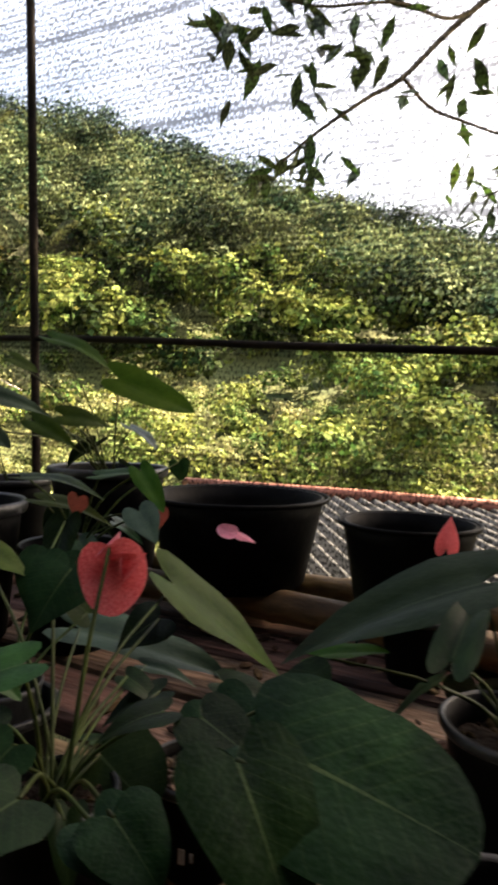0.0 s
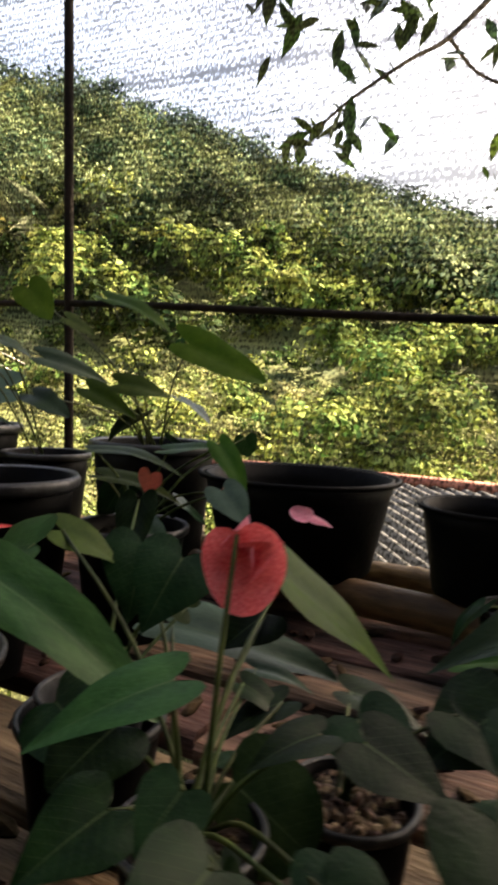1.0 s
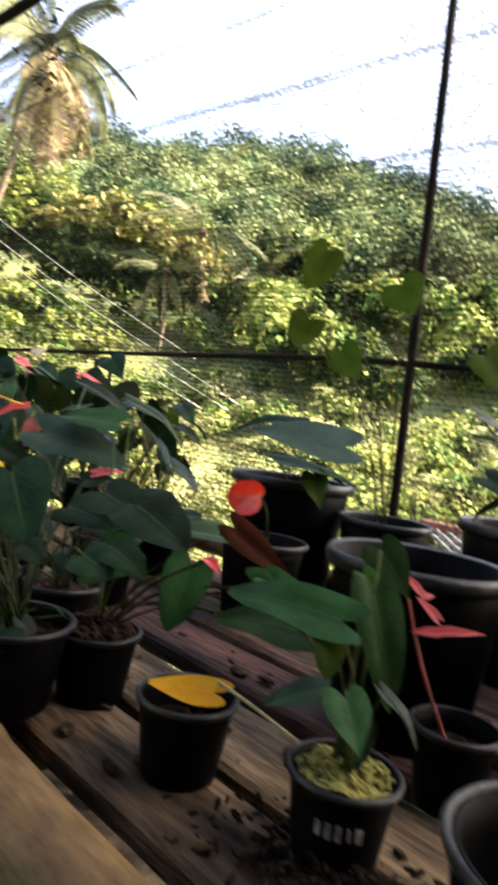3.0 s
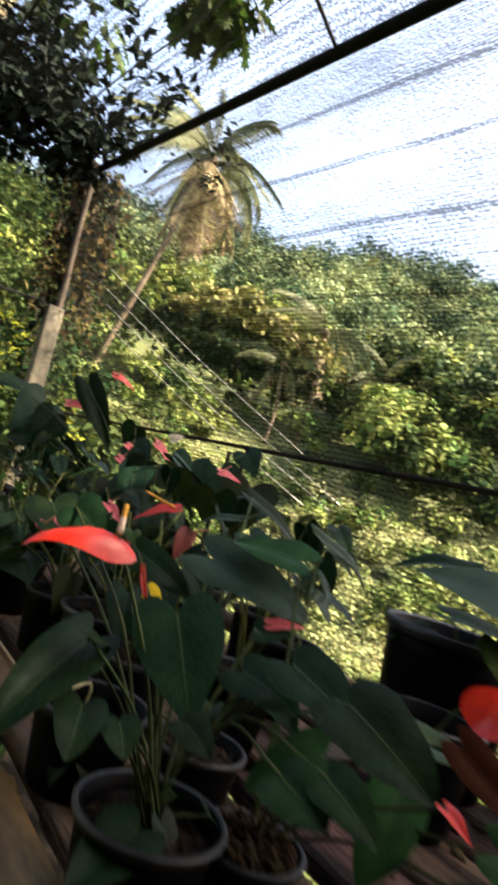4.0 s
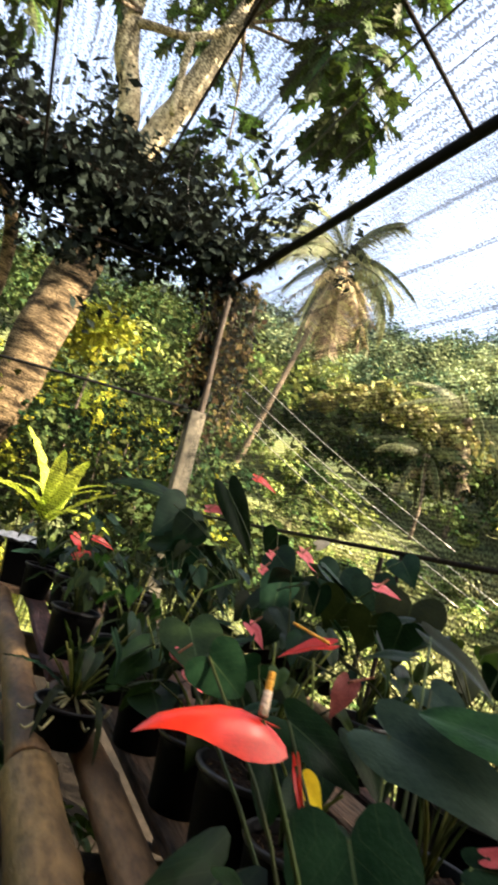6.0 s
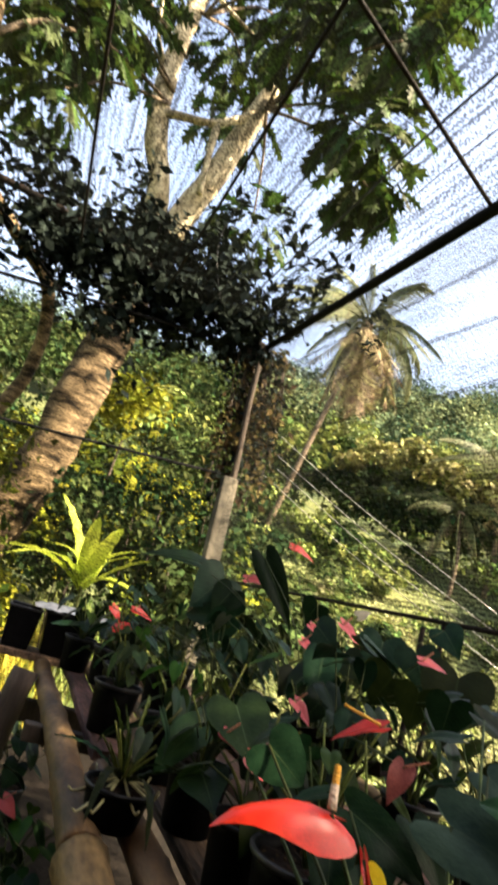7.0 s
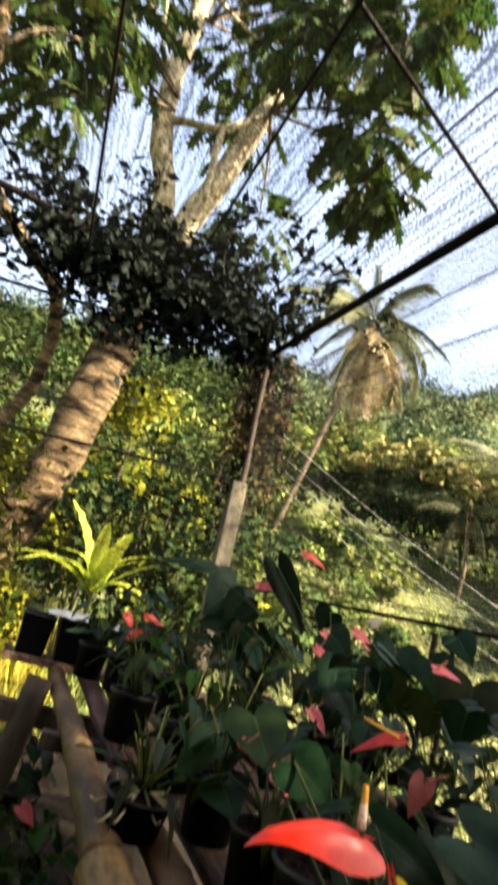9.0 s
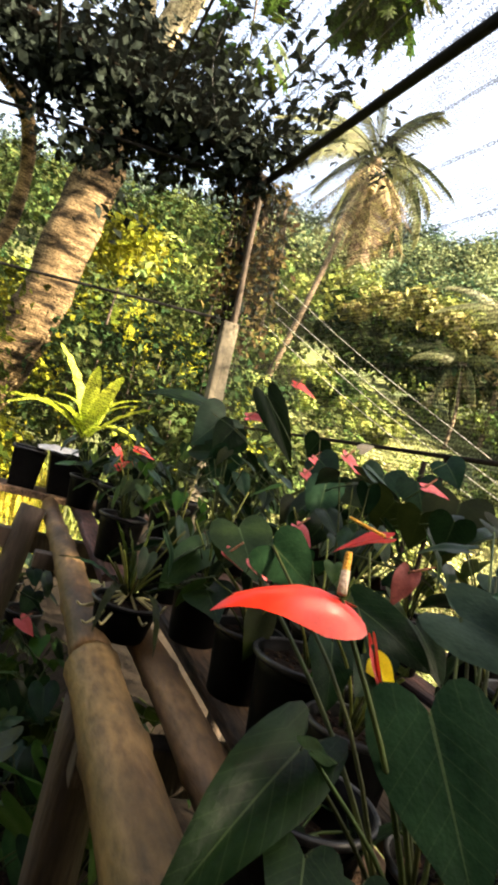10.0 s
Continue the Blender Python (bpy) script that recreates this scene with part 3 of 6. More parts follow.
def palm(crown, foot, scale, green, dead, label, dead_pitch=(-82, -60)):
    t = thing("coconut_palm", foot, label, "palm tree")
    c = Vector(crown) - Vector(foot)
    tube_part("trunk", smooth_line([(0, 0, -0.3), c * 0.4 + Vector((0.25, 0, 0)), c], 6), 0.17 * scale, 0.11 * scale, M_BARK_DARK, t, "slender ringed trunk")
    bm = bmesh.new()
    bmesh.ops.create_icosphere(bm, subdivisions=2, radius=0.34 * scale, matrix=Matrix.Translation(c))
    part("crown_heart", bm, M_BARK_DARK, t)
    for k in range(green):
        ob = link_mesh("frond", GREEN_FRONDS[k % 3], t)
        ob.matrix_local = Matrix.Translation(c) @ pose(0, 0, 0, prng.uniform(-15, 15), -prng.uniform(-30, 60), 360 * k / green + prng.uniform(-12, 12)) @ Matrix.Scale(scale * prng.uniform(0.85, 1.1), 4)
    for k in range(dead):
        ob = link_mesh("dead_frond", DEAD_FRONDS[k % 2], t)
        ob.matrix_local = Matrix.Translation(c) @ pose(0, 0, 0, prng.uniform(-70, 70), -prng.uniform(*dead_pitch), 360 * k / dead + prng.uniform(-20, 20)) @ Matrix.Scale(scale * prng.uniform(0.5, 1.1), 4)
    return t


def on_land(p, up=0.0):
    return (p[0], p[1], land(p[0], p[1]) + up)


def palm_at(az, el, dist, foot_az, scale, green, dead, label, **more):
    here = Vector((-0.75, -0.05, 0))
    top = here + polar(az, dist, 1.2 + dist * math.tan(radians(el)))
    palm(top, on_land(here + polar(foot_az, dist * 0.97)), scale, green, dead, label, **more)


palm_at(-66.3, 27.0, 28, -71, 0.95, 26, 40, "tall coconut palm with a skirt of dead golden fronds", dead_pitch=(-89, -40))
palm_at(-51.5, 16.5, 31, -51.2, 0.85, 14, 4, "coconut palm with drooping fronds on the hillside")
palm_at(-54.3, 12.8, 30, -54.0, 0.6, 16, 3, "low coconut palm with golden drooping fronds", dead_pitch=(-70, -10))
palm_at(-45.5, 13.0, 34, -45.0, 1.0, 14, 3, "coconut palm half hidden among hillside trees")
palm_at(-50.5, 21.5, 62, -50.0, 1.1, 14, 2, "coconut palm high on the hillside")

# vine-covered mound: a pale dry top over a hollow whose shade is leaf colour
t = thing("vine_covered_mound", on_land(polar(-60.0, 31)), "thicket topped with pale dry vines over deep shade", "thicket")
vs, fs, base = [], [], 0
for k in range(9):
    p = polar(-65 + 1.7 * k, 31 + prng.uniform(-1, 1)) - Vector((t.location.x, t.location.y, 0))
    pts, ups = lumps(nrng, (p.x, p.y, 5.2 - 0.09 * (k - 3) ** 2 + prng.uniform(-0.7, 0.5)), prng.uniform(1.0, 2.1), 5, 220, 0.55)
    v, f = sprays(nrng, pts, nrng.uniform(0.25, 0.6, 220), ups)
    vs.append(v), fs.append(f + base)
    base += len(v)
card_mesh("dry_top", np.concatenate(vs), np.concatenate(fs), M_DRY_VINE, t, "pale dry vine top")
# dark leaves stand in for the deep shade below the top
vs, fs, base = [], [], 0
for k in range(12):
    p = polar(-66 + 1.5 * k, 31.5) - Vector((t.location.x, t.location.y, 0))
    pts, ups = lumps(nrng, (p.x, p.y, 2.2), 2.0, 5, 200, 0.9)
    v, f = sprays(nrng, pts, nrng.uniform(0.3, 0.6, 200), ups)
    vs.append(v), fs.append(f + base)
    base += len(v)
card_mesh("shade_foliage", np.concatenate(vs), np.concatenate(fs), M_BUSH_SHADED, t, "undergrowth coloured dark for the shade under the mound")

# ---- the big tree past the corner ----


def lobed_leaf(bm, at, way, nrm, length):
    """A deeply lobed leaf."""
    side = nrm.cross(way).normalized()
    half = [(0.0, 0.03), (0.12, 0.2), (0.2, 0.1), (0.32, 0.34), (0.42, 0.14), (0.55, 0.36), (0.64, 0.14), (0.78, 0.24), (0.84, 0.08), (1.0, 0.0)]
    spine = [at + way * (length * u) - nrm * (length * 0.25 * u * u) for u, _ in half]
    for s in (-1, 1):
        rim = [bm.verts.new(q + side * (s * w * length) + way * (0.08 * length * (w > 0.16)) - nrm * (0.25 * w * length)) for q, (_, w) in zip(spine, half)]
        mid = [bm.verts.new(q) for q in spine]
        for i in range(len(half) - 1):
            if i == len(half) - 2:
                bm.faces.new((mid[i], rim[i], mid[i + 1]))
            else:
                bm.faces.new((mid[i], rim[i], rim[i + 1], mid[i + 1]))


def leaf_cluster(name, centre, radius, count, length, mat, parent, r):
    bm = bmesh.new()
    for _ in range(count):
        d = Vector((r.gauss(0, 1), r.gauss(0, 1), r.gauss(0, 0.8))).normalized()
        at = Vector(centre) + d * radius * r.uniform(0.35, 1.0)
        way = (d * 0.8 + Vector((r.uniform(-0.4, 0.4), r.uniform(-0.4, 0.4), -0.55))).normalized()
        nrm = (Vector((r.uniform(-0.5, 0.5), r.uniform(-0.5, 0.5), 1)) + d * 0.3)
        nrm = (nrm - way * nrm.dot(way)).normalized()
        lobed_leaf(bm, at, way, nrm, length * r.uniform(0.7, 1.2))
    return part(name, bm, mat, parent)


big = thing("leaning_broadleaf_tree", (-8.9, -0.75, land(-8.9, -0.75)), "tall pale-barked tree with deeply lobed leaves", "tree")
foot = Vector(big.location)


def rel(points, origin):
    return [Vector(q) - Vector(origin) for q in points]


tube_part("trunk", smooth_line(rel([(-9.0, -1.0, -0.3), (-8.8, -0.5, 1.2), (-8.7, -0.2, 2.2), (-8.7, -0.1, 2.9), (-8.7, 0.02, 3.75), (-8.7, 0.08, 4.4), (-8.75, 0.1, 5.6)], foot), 6), 0.31, 0.25, M_BARK, big, "thick trunk patched with bark scars", 16, 0.3)
tube_part("limb", smooth_line(rel([(-8.75, 0.1, 5.3), (-8.7, -0.05, 6.2), (-8.7, -0.37, 7.1), (-8.7, -0.49, 8.35), (-8.7, -0.42, 9.6), (-8.65, -0.22, 11.0), (-8.5, 0.2, 12.5)], foot), 6), 0.16, 0.11, M_BARK_SUNLIT, big, "pale upright limb", 12, 0.25)
tube_part("limb", smooth_line(rel([(-8.8, 0.15, 5.3), (-8.7, 0.46, 6.3), (-8.65, 0.8, 7.65), (-8.6, 0.97, 8.4)], foot), 6), 0.21, 0.12, M_BARK_SUNLIT, big, "broken-off limb", 12, 0.3)
tube_part("limb", smooth_line(rel([(-8.65, -0.36, 7.25), (-8.5, -0.05, 7.25), (-8.5, 0.4, 7.4), (-8.55, 0.85, 7.9)], foot), 5), 0.06, 0.055, M_BARK_SUNLIT, big, "thin cross limb", 8, 0.2)
tube_part("limb", smooth_line(rel([(-8.5, 0.38, 7.4), (-8.45, 0.4, 6.9), (-8.4, 0.46, 6.2)], foot), 4), 0.06, 0.04, M_BARK_SUNLIT, big, "hanging broken twig", 7, 0.2)
for q in ([(-8.68, -0.4, 9.4), (-8.5, 0.1, 9.9), (-8.4, 0.7, 9.7)], [(-8.68, -0.42, 9.6), (-8.5, 0.0, 9.2), (-8.4, 0.5, 8.9)], [(-8.7, -0.47, 7.9), (-8.5, -0.75, 8.2), (-8.4, -0.9, 8.8)]):
    tube_part("limb", smooth_line(rel(q, foot), 5), 0.04, 0.02, M_BARK_SUNLIT, big, "slim side limb", 7, 0.2)
r = random.Random(21)
for c, rad, n, limb in (((-6.9, 2.0, 7.0), 0.65, 80, 1), ((-6.5, 1.95, 8.0), 0.8, 90, 1), ((-7.1, 1.1, 9.1), 0.9, 80, 0), ((-9.7, 0.5, 9.6), 0.9, 70, 0), ((-7.9, -1.35, 7.6), 0.85, 90, 0), ((-9.6, 0.7, 8.4), 0.7, 40, 1), ((-7.7, -2.0, 6.9), 0.9, 80, 0), ((-7.3, -2.4, 7.6), 1.0, 100, 0), ((-7.15, 2.25, 6.5), 0.45, 50, 1), ((-9.4, -1.4, 9.9), 1.1, 90, 0), ((-7.4, 1.0, 8.3), 0.6, 60, 1), ((-7.75, -1.6, 6.1), 0.5, 30, 0), ((-9.2, 1.4, 6.6), 0.6, 40, 1), ((-6.9, 2.1, 9.2), 0.8, 80, 1), ((-7.0, 0.6, 10.2), 1.0, 80, 0), ((-9.5, 0.9, 10.6), 1.0, 80, 0), ((-7.0, -3.0, 8.2), 1.0, 90, 0)):
    leaf_cluster("leaf_cluster", Vector(c) - foot, rad, n, 0.42, M_TREE_LEAF, big, r)
    far = Vector(c) - foot
    near = Vector(((-8.5, 0.95, 8.0) if limb else (-8.6, -0.3, max(7.4, min(c[2], 9.0))))) - foot
    tube_part("twig", smooth_line([near, near.lerp(far, 0.55) + Vector((0, 0, 0.25)), far], 4), 0.03, 0.012, M_BARK_DARK, big, "", 5)

slim = thing("slender_leaning_tree", (-9.9, -1.7, land(-9.9, -1.7)), "slender leaning tree with few leaves", "tree")
foot = Vector(slim.location)
tube_part("trunk", smooth_line(rel([(-9.9, -1.7, land(-9.9, -1.7) - 0.2), (-9.8, -1.3, 2.0), (-9.5, -0.8, 3.3), (-8.67, -0.83, 4.2), (-7.96, -1.3, 4.44), (-7.51, -1.75, 4.75), (-7.14, -2.0, 5.44), (-6.9, -2.2, 6.5), (-6.8, -2.45, 7.6)], foot), 6), 0.1, 0.06, M_BARK, slim, "pale crooked trunk", 9, 0.2)
for a, b in (((-7.3, -1.9, 5.1), (-7.0, -2.6, 5.7)), ((-7.0, -2.1, 5.9), (-7.0, -1.4, 6.4)), ((-6.9, -2.25, 6.6), (-6.8, -2.9, 7.2))):
    tube_part("limb", smooth_line(rel([a, (Vector(a) + Vector(b)) / 2 + Vector((0, 0, 0.15)), b], foot), 4), 0.04, 0.02, M_BARK_DARK, slim, "", 6)
    leaf_cluster("leaf_cluster", Vector(b) - foot, 0.6, 40, 0.3, M_TREE_LEAF, slim, r)

# understorey trees past the corner; sun or shade is put into their leaf colour
for name, az, d, hgt, rad, label in (("garden_tree", -86.5, 9.6, 3.5, 0.62, "small sunlit tree with yellow-green leaves"), ("garden_tree", -80.0, 13.0, 3.2, 1.2, "small leafy tree beside the palm"), ("garden_tree", -94.0, 10.0, 2.0, 1.1, "sunlit shrub at the garden edge"), ("garden_tree", -76.0, 15.0, 4.2, 1.4, "leafy tree in half shade"), ("garden_tree", -99.0, 11.0, 3.0, 1.3, "leafy tree at the garden edge")):
    p = polar(az, d)
    t = thing(name, on_land(p), label, "tree")
    tube_part("trunk", smooth_line([(0, 0, -0.2), (0.1, 0.05, hgt * 0.5), (0, 0.1, hgt)], 5), 0.022, 0.014, M_POST_WOOD, t, "", 7)
    pts, ups = lumps(nrng, (0, 0, hgt - 0.2), rad * 1.3, 8, 900, 0.9)
    v, f = sprays(nrng, pts, nrng.uniform(0.08, 0.18, 900), ups)
    card_mesh("crown", v, f, M_SUNLIT if "sunlit" in label else M_BUSH_SHADED, t)
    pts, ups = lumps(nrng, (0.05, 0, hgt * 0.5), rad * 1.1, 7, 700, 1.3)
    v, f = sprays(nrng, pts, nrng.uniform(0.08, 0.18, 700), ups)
    card_mesh("lower_foliage", v, f, M_SUNLIT if az < -90 else M_BUSH_SHADED, t)

# shrubs behind the post and banana take the shade-coloured leaves
for (x, y), hgt, rad, label in (((-6.9, -0.75), 1.9, 0.65, "sunlit leafy shrub against the net"), ((-6.7, -1.5), 2.3, 0.8, "sunlit leafy shrub against the net"), ((-7.6, 1.6), 1.6, 0.6, "low shrub behind the corner post"), ((-8.0, 1.9), 3.0, 0.75, "small leafy tree behind the corner post"), ((-8.5, 0.5), 1.9, 0.6, "shrub behind the banana plant, coloured dark for shade"), ((-8.3, 1.15), 2.1, 0.6, "shrub behind the banana plant, coloured dark for shade")):
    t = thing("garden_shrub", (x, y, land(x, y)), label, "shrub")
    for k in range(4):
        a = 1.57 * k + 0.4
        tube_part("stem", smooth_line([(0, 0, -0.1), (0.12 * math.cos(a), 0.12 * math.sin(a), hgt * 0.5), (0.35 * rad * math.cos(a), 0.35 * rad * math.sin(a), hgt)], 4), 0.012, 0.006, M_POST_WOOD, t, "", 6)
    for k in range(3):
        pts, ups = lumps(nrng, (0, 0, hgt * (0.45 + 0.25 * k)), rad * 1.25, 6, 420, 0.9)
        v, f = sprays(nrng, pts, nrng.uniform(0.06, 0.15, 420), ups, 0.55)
        card_mesh("foliage", v, f, M_BUSH_SHADED if "behind" in label else M_SUNLIT, t)

# ---- banana plant ----


def strap_leaf(name, length, width, droop, mat):
    """A long paddle leaf along +x with a trough along its rib, split at the edges."""
    bm = bmesh.new()
    rows = []
    n = 16
    for i in range(n + 1):
        t = i / n
        w = width * (math.sin(math.pi * min(1, 0.12 + 0.88 * t)) ** 0.6) * (0.15 if t < 0.12 else 1)
        x, z = length * t * (1 - 0.25 * droop * t), length * (0.35 * t - droop * t * t)
        rows.append([bm.verts.new((x, s * w, z + 0.18 * abs(s) * w + 0.012 * math.sin(i * 2.3 + s * 3))) for s in (-1, -0.5, 0, 0.5, 1)])
    for a, b in zip(rows, rows[1:]):
        for k in range(4):
            bm.faces.new((a[k], b[k], b[k + 1], a[k + 1])).smooth = True
    data = bpy.data.meshes.new(name)
    bm.to_mesh(data)
    bm.free()
    data.materials.append(mat)
    return data


STRAP = [strap_leaf("blade", 1.25, 0.1, 0.3 + 0.3 * k, M_BANANA) for k in range(3)]
for at, size, n, label in (((-7.7, 0.62, 0.95), 0.85, 13, "young banana plant with sunlit leaves"), ((-9.2, 1.4, 0.6), 1.0, 7, "banana plant glowing in the sun"), ((-9.6, -0.9, 0.3), 0.9, 7, "banana plant at the garden edge")):
    t = thing("banana_plant", (at[0], at[1], land(at[0], at[1])), label, "plant")
    up = at[2] - t.location.z
    tube_part("stem", smooth_line([(0, 0, -0.1), (0.02, 0.01, up * 0.6), (0, 0, up + 0.2)], 4), 0.035, 0.02, M_PALM, t, "", 8)
    for k in range(n):
        ob = link_mesh("blade", STRAP[k % 3], t)
        ob.matrix_local = Matrix.Translation((0, 0, up)) @ pose(0, 0, 0, prng.uniform(-20, 20), -prng.uniform(22, 72), 360 * k / n + prng.uniform(-20, 20)) @ Matrix.Scale(size * prng.uniform(0.75, 1.1), 4)

# ---- shade house: net, posts, pipes ----
WALL_Y, SIDE_X = 1.24, -5.72


def eave(x):
    return 2.91 - 0.098 * (x + 1.0)


def roof(x, y):
    return eave(x) + 0.12 * (WALL_Y - y)


def net_sheet(name, corners, cols, rows, mat, sag, label):
    """A sheet of net between four corners, slightly slack, with its metres as coordinates."""
    a, b, c, d = (Vector(q) for q in corners)
    bm = bmesh.new()
    uv = bm.loops.layers.uv.new("UVMap")
    nrm = (b - a).cross(d - a).normalized()
    grid = []
    for j in range(rows + 1):
        for i in range(cols + 1):
            u, v = i / cols, j / rows
            p = a.lerp(b, u).lerp(d.lerp(c, u), v)
            grid.append(bm.verts.new(p + nrm * sag * noise.noise(p * 1.7)))
    wide, tall = (b - a).length, (d - a).length
    for j in range(rows):
        for i in range(cols):
            k = j * (cols + 1) + i
            f = bm.faces.new((grid[k], grid[k + 1], grid[k + cols + 2], grid[k + cols + 1]))
            f.smooth = True
            for loop, (u, v) in zip(f.loops, ((i, j), (i + 1, j), (i + 1, j + 1), (i, j + 1))):
                loop[uv].uv = (u / cols * wide, v / rows * tall)
    return tagged(part(name, bm, mat), label, "shade net", kind="structure")


X1 = 2.2
# dark floor sheet laid over the brighter ground in place of its shade
verts, faces = [], []
for i in range(41):
    for j in range(23):
        x, y = -5.9 + 8.1 * i / 40, -3.2 + 4.6 * j / 22
        verts.append((x, y, land(x, y) + 0.03 + 0.012 * noise.noise(Vector((x, y, 0)) * 4)))
        if i < 40 and j < 22:
            k = i * 23 + j
            faces.append((k, k + 23, k + 24, k + 1))
tagged(plain("floor", verts, faces, M_SOIL_SHADED, smooth=True), "soil floor coloured near black for the shade under the net", "floor", kind="structure")
net_sheet("wall_net", [(SIDE_X, WALL_Y + 0.03, 0.25), (X1, WALL_Y + 0.03, 0.25), (X1, WALL_Y + 0.03, eave(X1)), (SIDE_X, WALL_Y + 0.03, eave(SIDE_X))], 40, 16, M_NET, 0.012, "black shade net stretched along the frame")
net_sheet("side_net", [(SIDE_X - 0.03, -3.2, 0.3), (SIDE_X - 0.03, WALL_Y, 0.3), (SIDE_X - 0.03, WALL_Y, roof(SIDE_X, WALL_Y)), (SIDE_X - 0.03, -3.2, roof(SIDE_X, -3.2))], 20, 16, M_NET_SIDE, 0.02, "black shade net closing the end of the frame")
net_sheet("roof_net", [(SIDE_X, WALL_Y + 0.02, roof(SIDE_X, WALL_Y) + 0.03), (X1, WALL_Y + 0.02, roof(X1, WALL_Y) + 0.03), (X1, -3.2, roof(X1, -3.2) + 0.03), (SIDE_X, -3.2, roof(SIDE_X, -3.2) + 0.03)], 30, 20, M_NET_ROOF, 0.03, "shade net roof over the plants")

frame_ob = tagged(new("net_frame"), "rusty dark steel pipe frame carrying the shade net", "frame", kind="structure")


def pipe(a, b, r, name="pipe", mat=M_STEEL, bend=0.0):
    a, b = Vector(a), Vector(b)
    mid = (a + b) / 2 + Vector((0, 0, bend))
    return tube_part(name, smooth_line([a, mid, b], 6) if bend else [a, a.lerp(b, 0.33), a.lerp(b, 0.66), b], r, r, mat, frame_ob, "", 10, 0.06)


pipe((-1.375, WALL_Y, eave(-1.33)), (-1.27, WALL_Y, -0.05), 0.0115, "upright")
tube_part("rail", smooth_line([(SIDE_X, WALL_Y, 1.40), (-2.5, WALL_Y, 1.385), (-1.4, WALL_Y, 1.38), (-0.14, WALL_Y, 1.305), (X1, WALL_Y, 1.2)], 6), 0.0085, 0.0085, M_STEEL, frame_ob, "", 10, 0.06)
tube_part("upright", smooth_line([(-2.612, WALL_Y, -0.05), (-2.61, WALL_Y, 0.7), (-2.612, WALL_Y, 1.388)], 4), 0.008, 0.008, M_STEEL, frame_ob, "", 8, 0.06)
pipe((-2.72, WALL_Y, 1.36), (-2.7, WALL_Y, -0.05), 0.009, "upright")
pipe((SIDE_X, WALL_Y, eave(SIDE_X)), (X1, WALL_Y, eave(X1)), 0.028, "eave_beam", M_BEAM)
pipe((1.25, WALL_Y, eave(1.25)), (1.25, WALL_Y, -0.05), 0.02, "upright")
for y, rr in ((0.28, 0.009), (-0.46, 0.009), (-1.4, 0.011)):
    pipe((SIDE_X, y, roof(SIDE_X, y) - 0.02), (X1, y, roof(X1, y) - 0.02), rr, "purlin")
pipe((-2.83, WALL_Y, eave(-2.83)), (-1.51, -1.6, roof(-1.51, -1.6)), 0.009, "rafter")
pipe((0.4, WALL_Y, eave(0.4)), (0.6, -2.6, roof(0.6, -2.6)), 0.014, "rafter")
# end frame
pipe((SIDE_X, WALL_Y, 2.22), (SIDE_X, -2.6, 1.86), 0.012, "end_rail", M_BEAM)
pipe((SIDE_X, WALL_Y, 3.33), (SIDE_X, -2.6, 2.92), 0.014, "end_rail", M_BEAM)
pipe((SIDE_X, -0.4, 3.1), (SIDE_X, -1.9, 4.15), 0.014, "brace", M_BEAM)
pipe((SIDE_X, WALL_Y, roof(SIDE_X, WALL_Y)), (SIDE_X, -2.6, roof(SIDE_X, -2.6)), 0.03, "end_beam", bend=0.18)
bm = bmesh.new()
for y, lift in ((0.82, 0.0), (0.98, 0.0), (0.62, 0.0)):
    q = [(SIDE_X + 0.05 + i * 0.35, y + 0.01 * math.sin(i * 1.3), roof(SIDE_X + 0.05 + i * 0.35, y) + 0.018 + lift) for i in range(22)]
    add_tube(bm, q, 0.006 if y == 0.82 else 0.003, None, 5)
part("net_seam", bm, M_ROPE, frame_ob, "knotted cord seam in the roof net")

# corner post: concrete below, a weathered pole above
t = thing("corner_post", (SIDE_X + 0.02, 1.39, 0), "weathered concrete corner post with a wooden pole", "post")
bm = bmesh.new()
add_box(bm, (-0.062, -0.062, -0.1), (0.062, 0.062, 2.2), 0.012)
for v in bm.verts:
    v.co.x += 0.02 * v.co.z * 0.2
    v.co.y -= 0.062 * v.co.z
part("shaft", bm, M_CONCRETE, t, "mossy concrete shaft")
tube_part("pole", smooth_line([(0.02, -0.087, 1.4), (0.03, -0.12, 2.3), (0.04, -0.165, 2.8), (0.03, -0.19, 3.35)], 5), 0.028, 0.022, M_POST_WOOD, t, "peeling wooden pole", 9, 0.4)

# ---- climbing vine at the corner ----
vine = thing("climbing_vine", (SIDE_X + 0.1, 0.9, 2.4), "leafy climber massed over the corner of the net, coloured dark for shade", "vine")
foot = Vector(vine.location)
vs, fs, base = [], [], 0
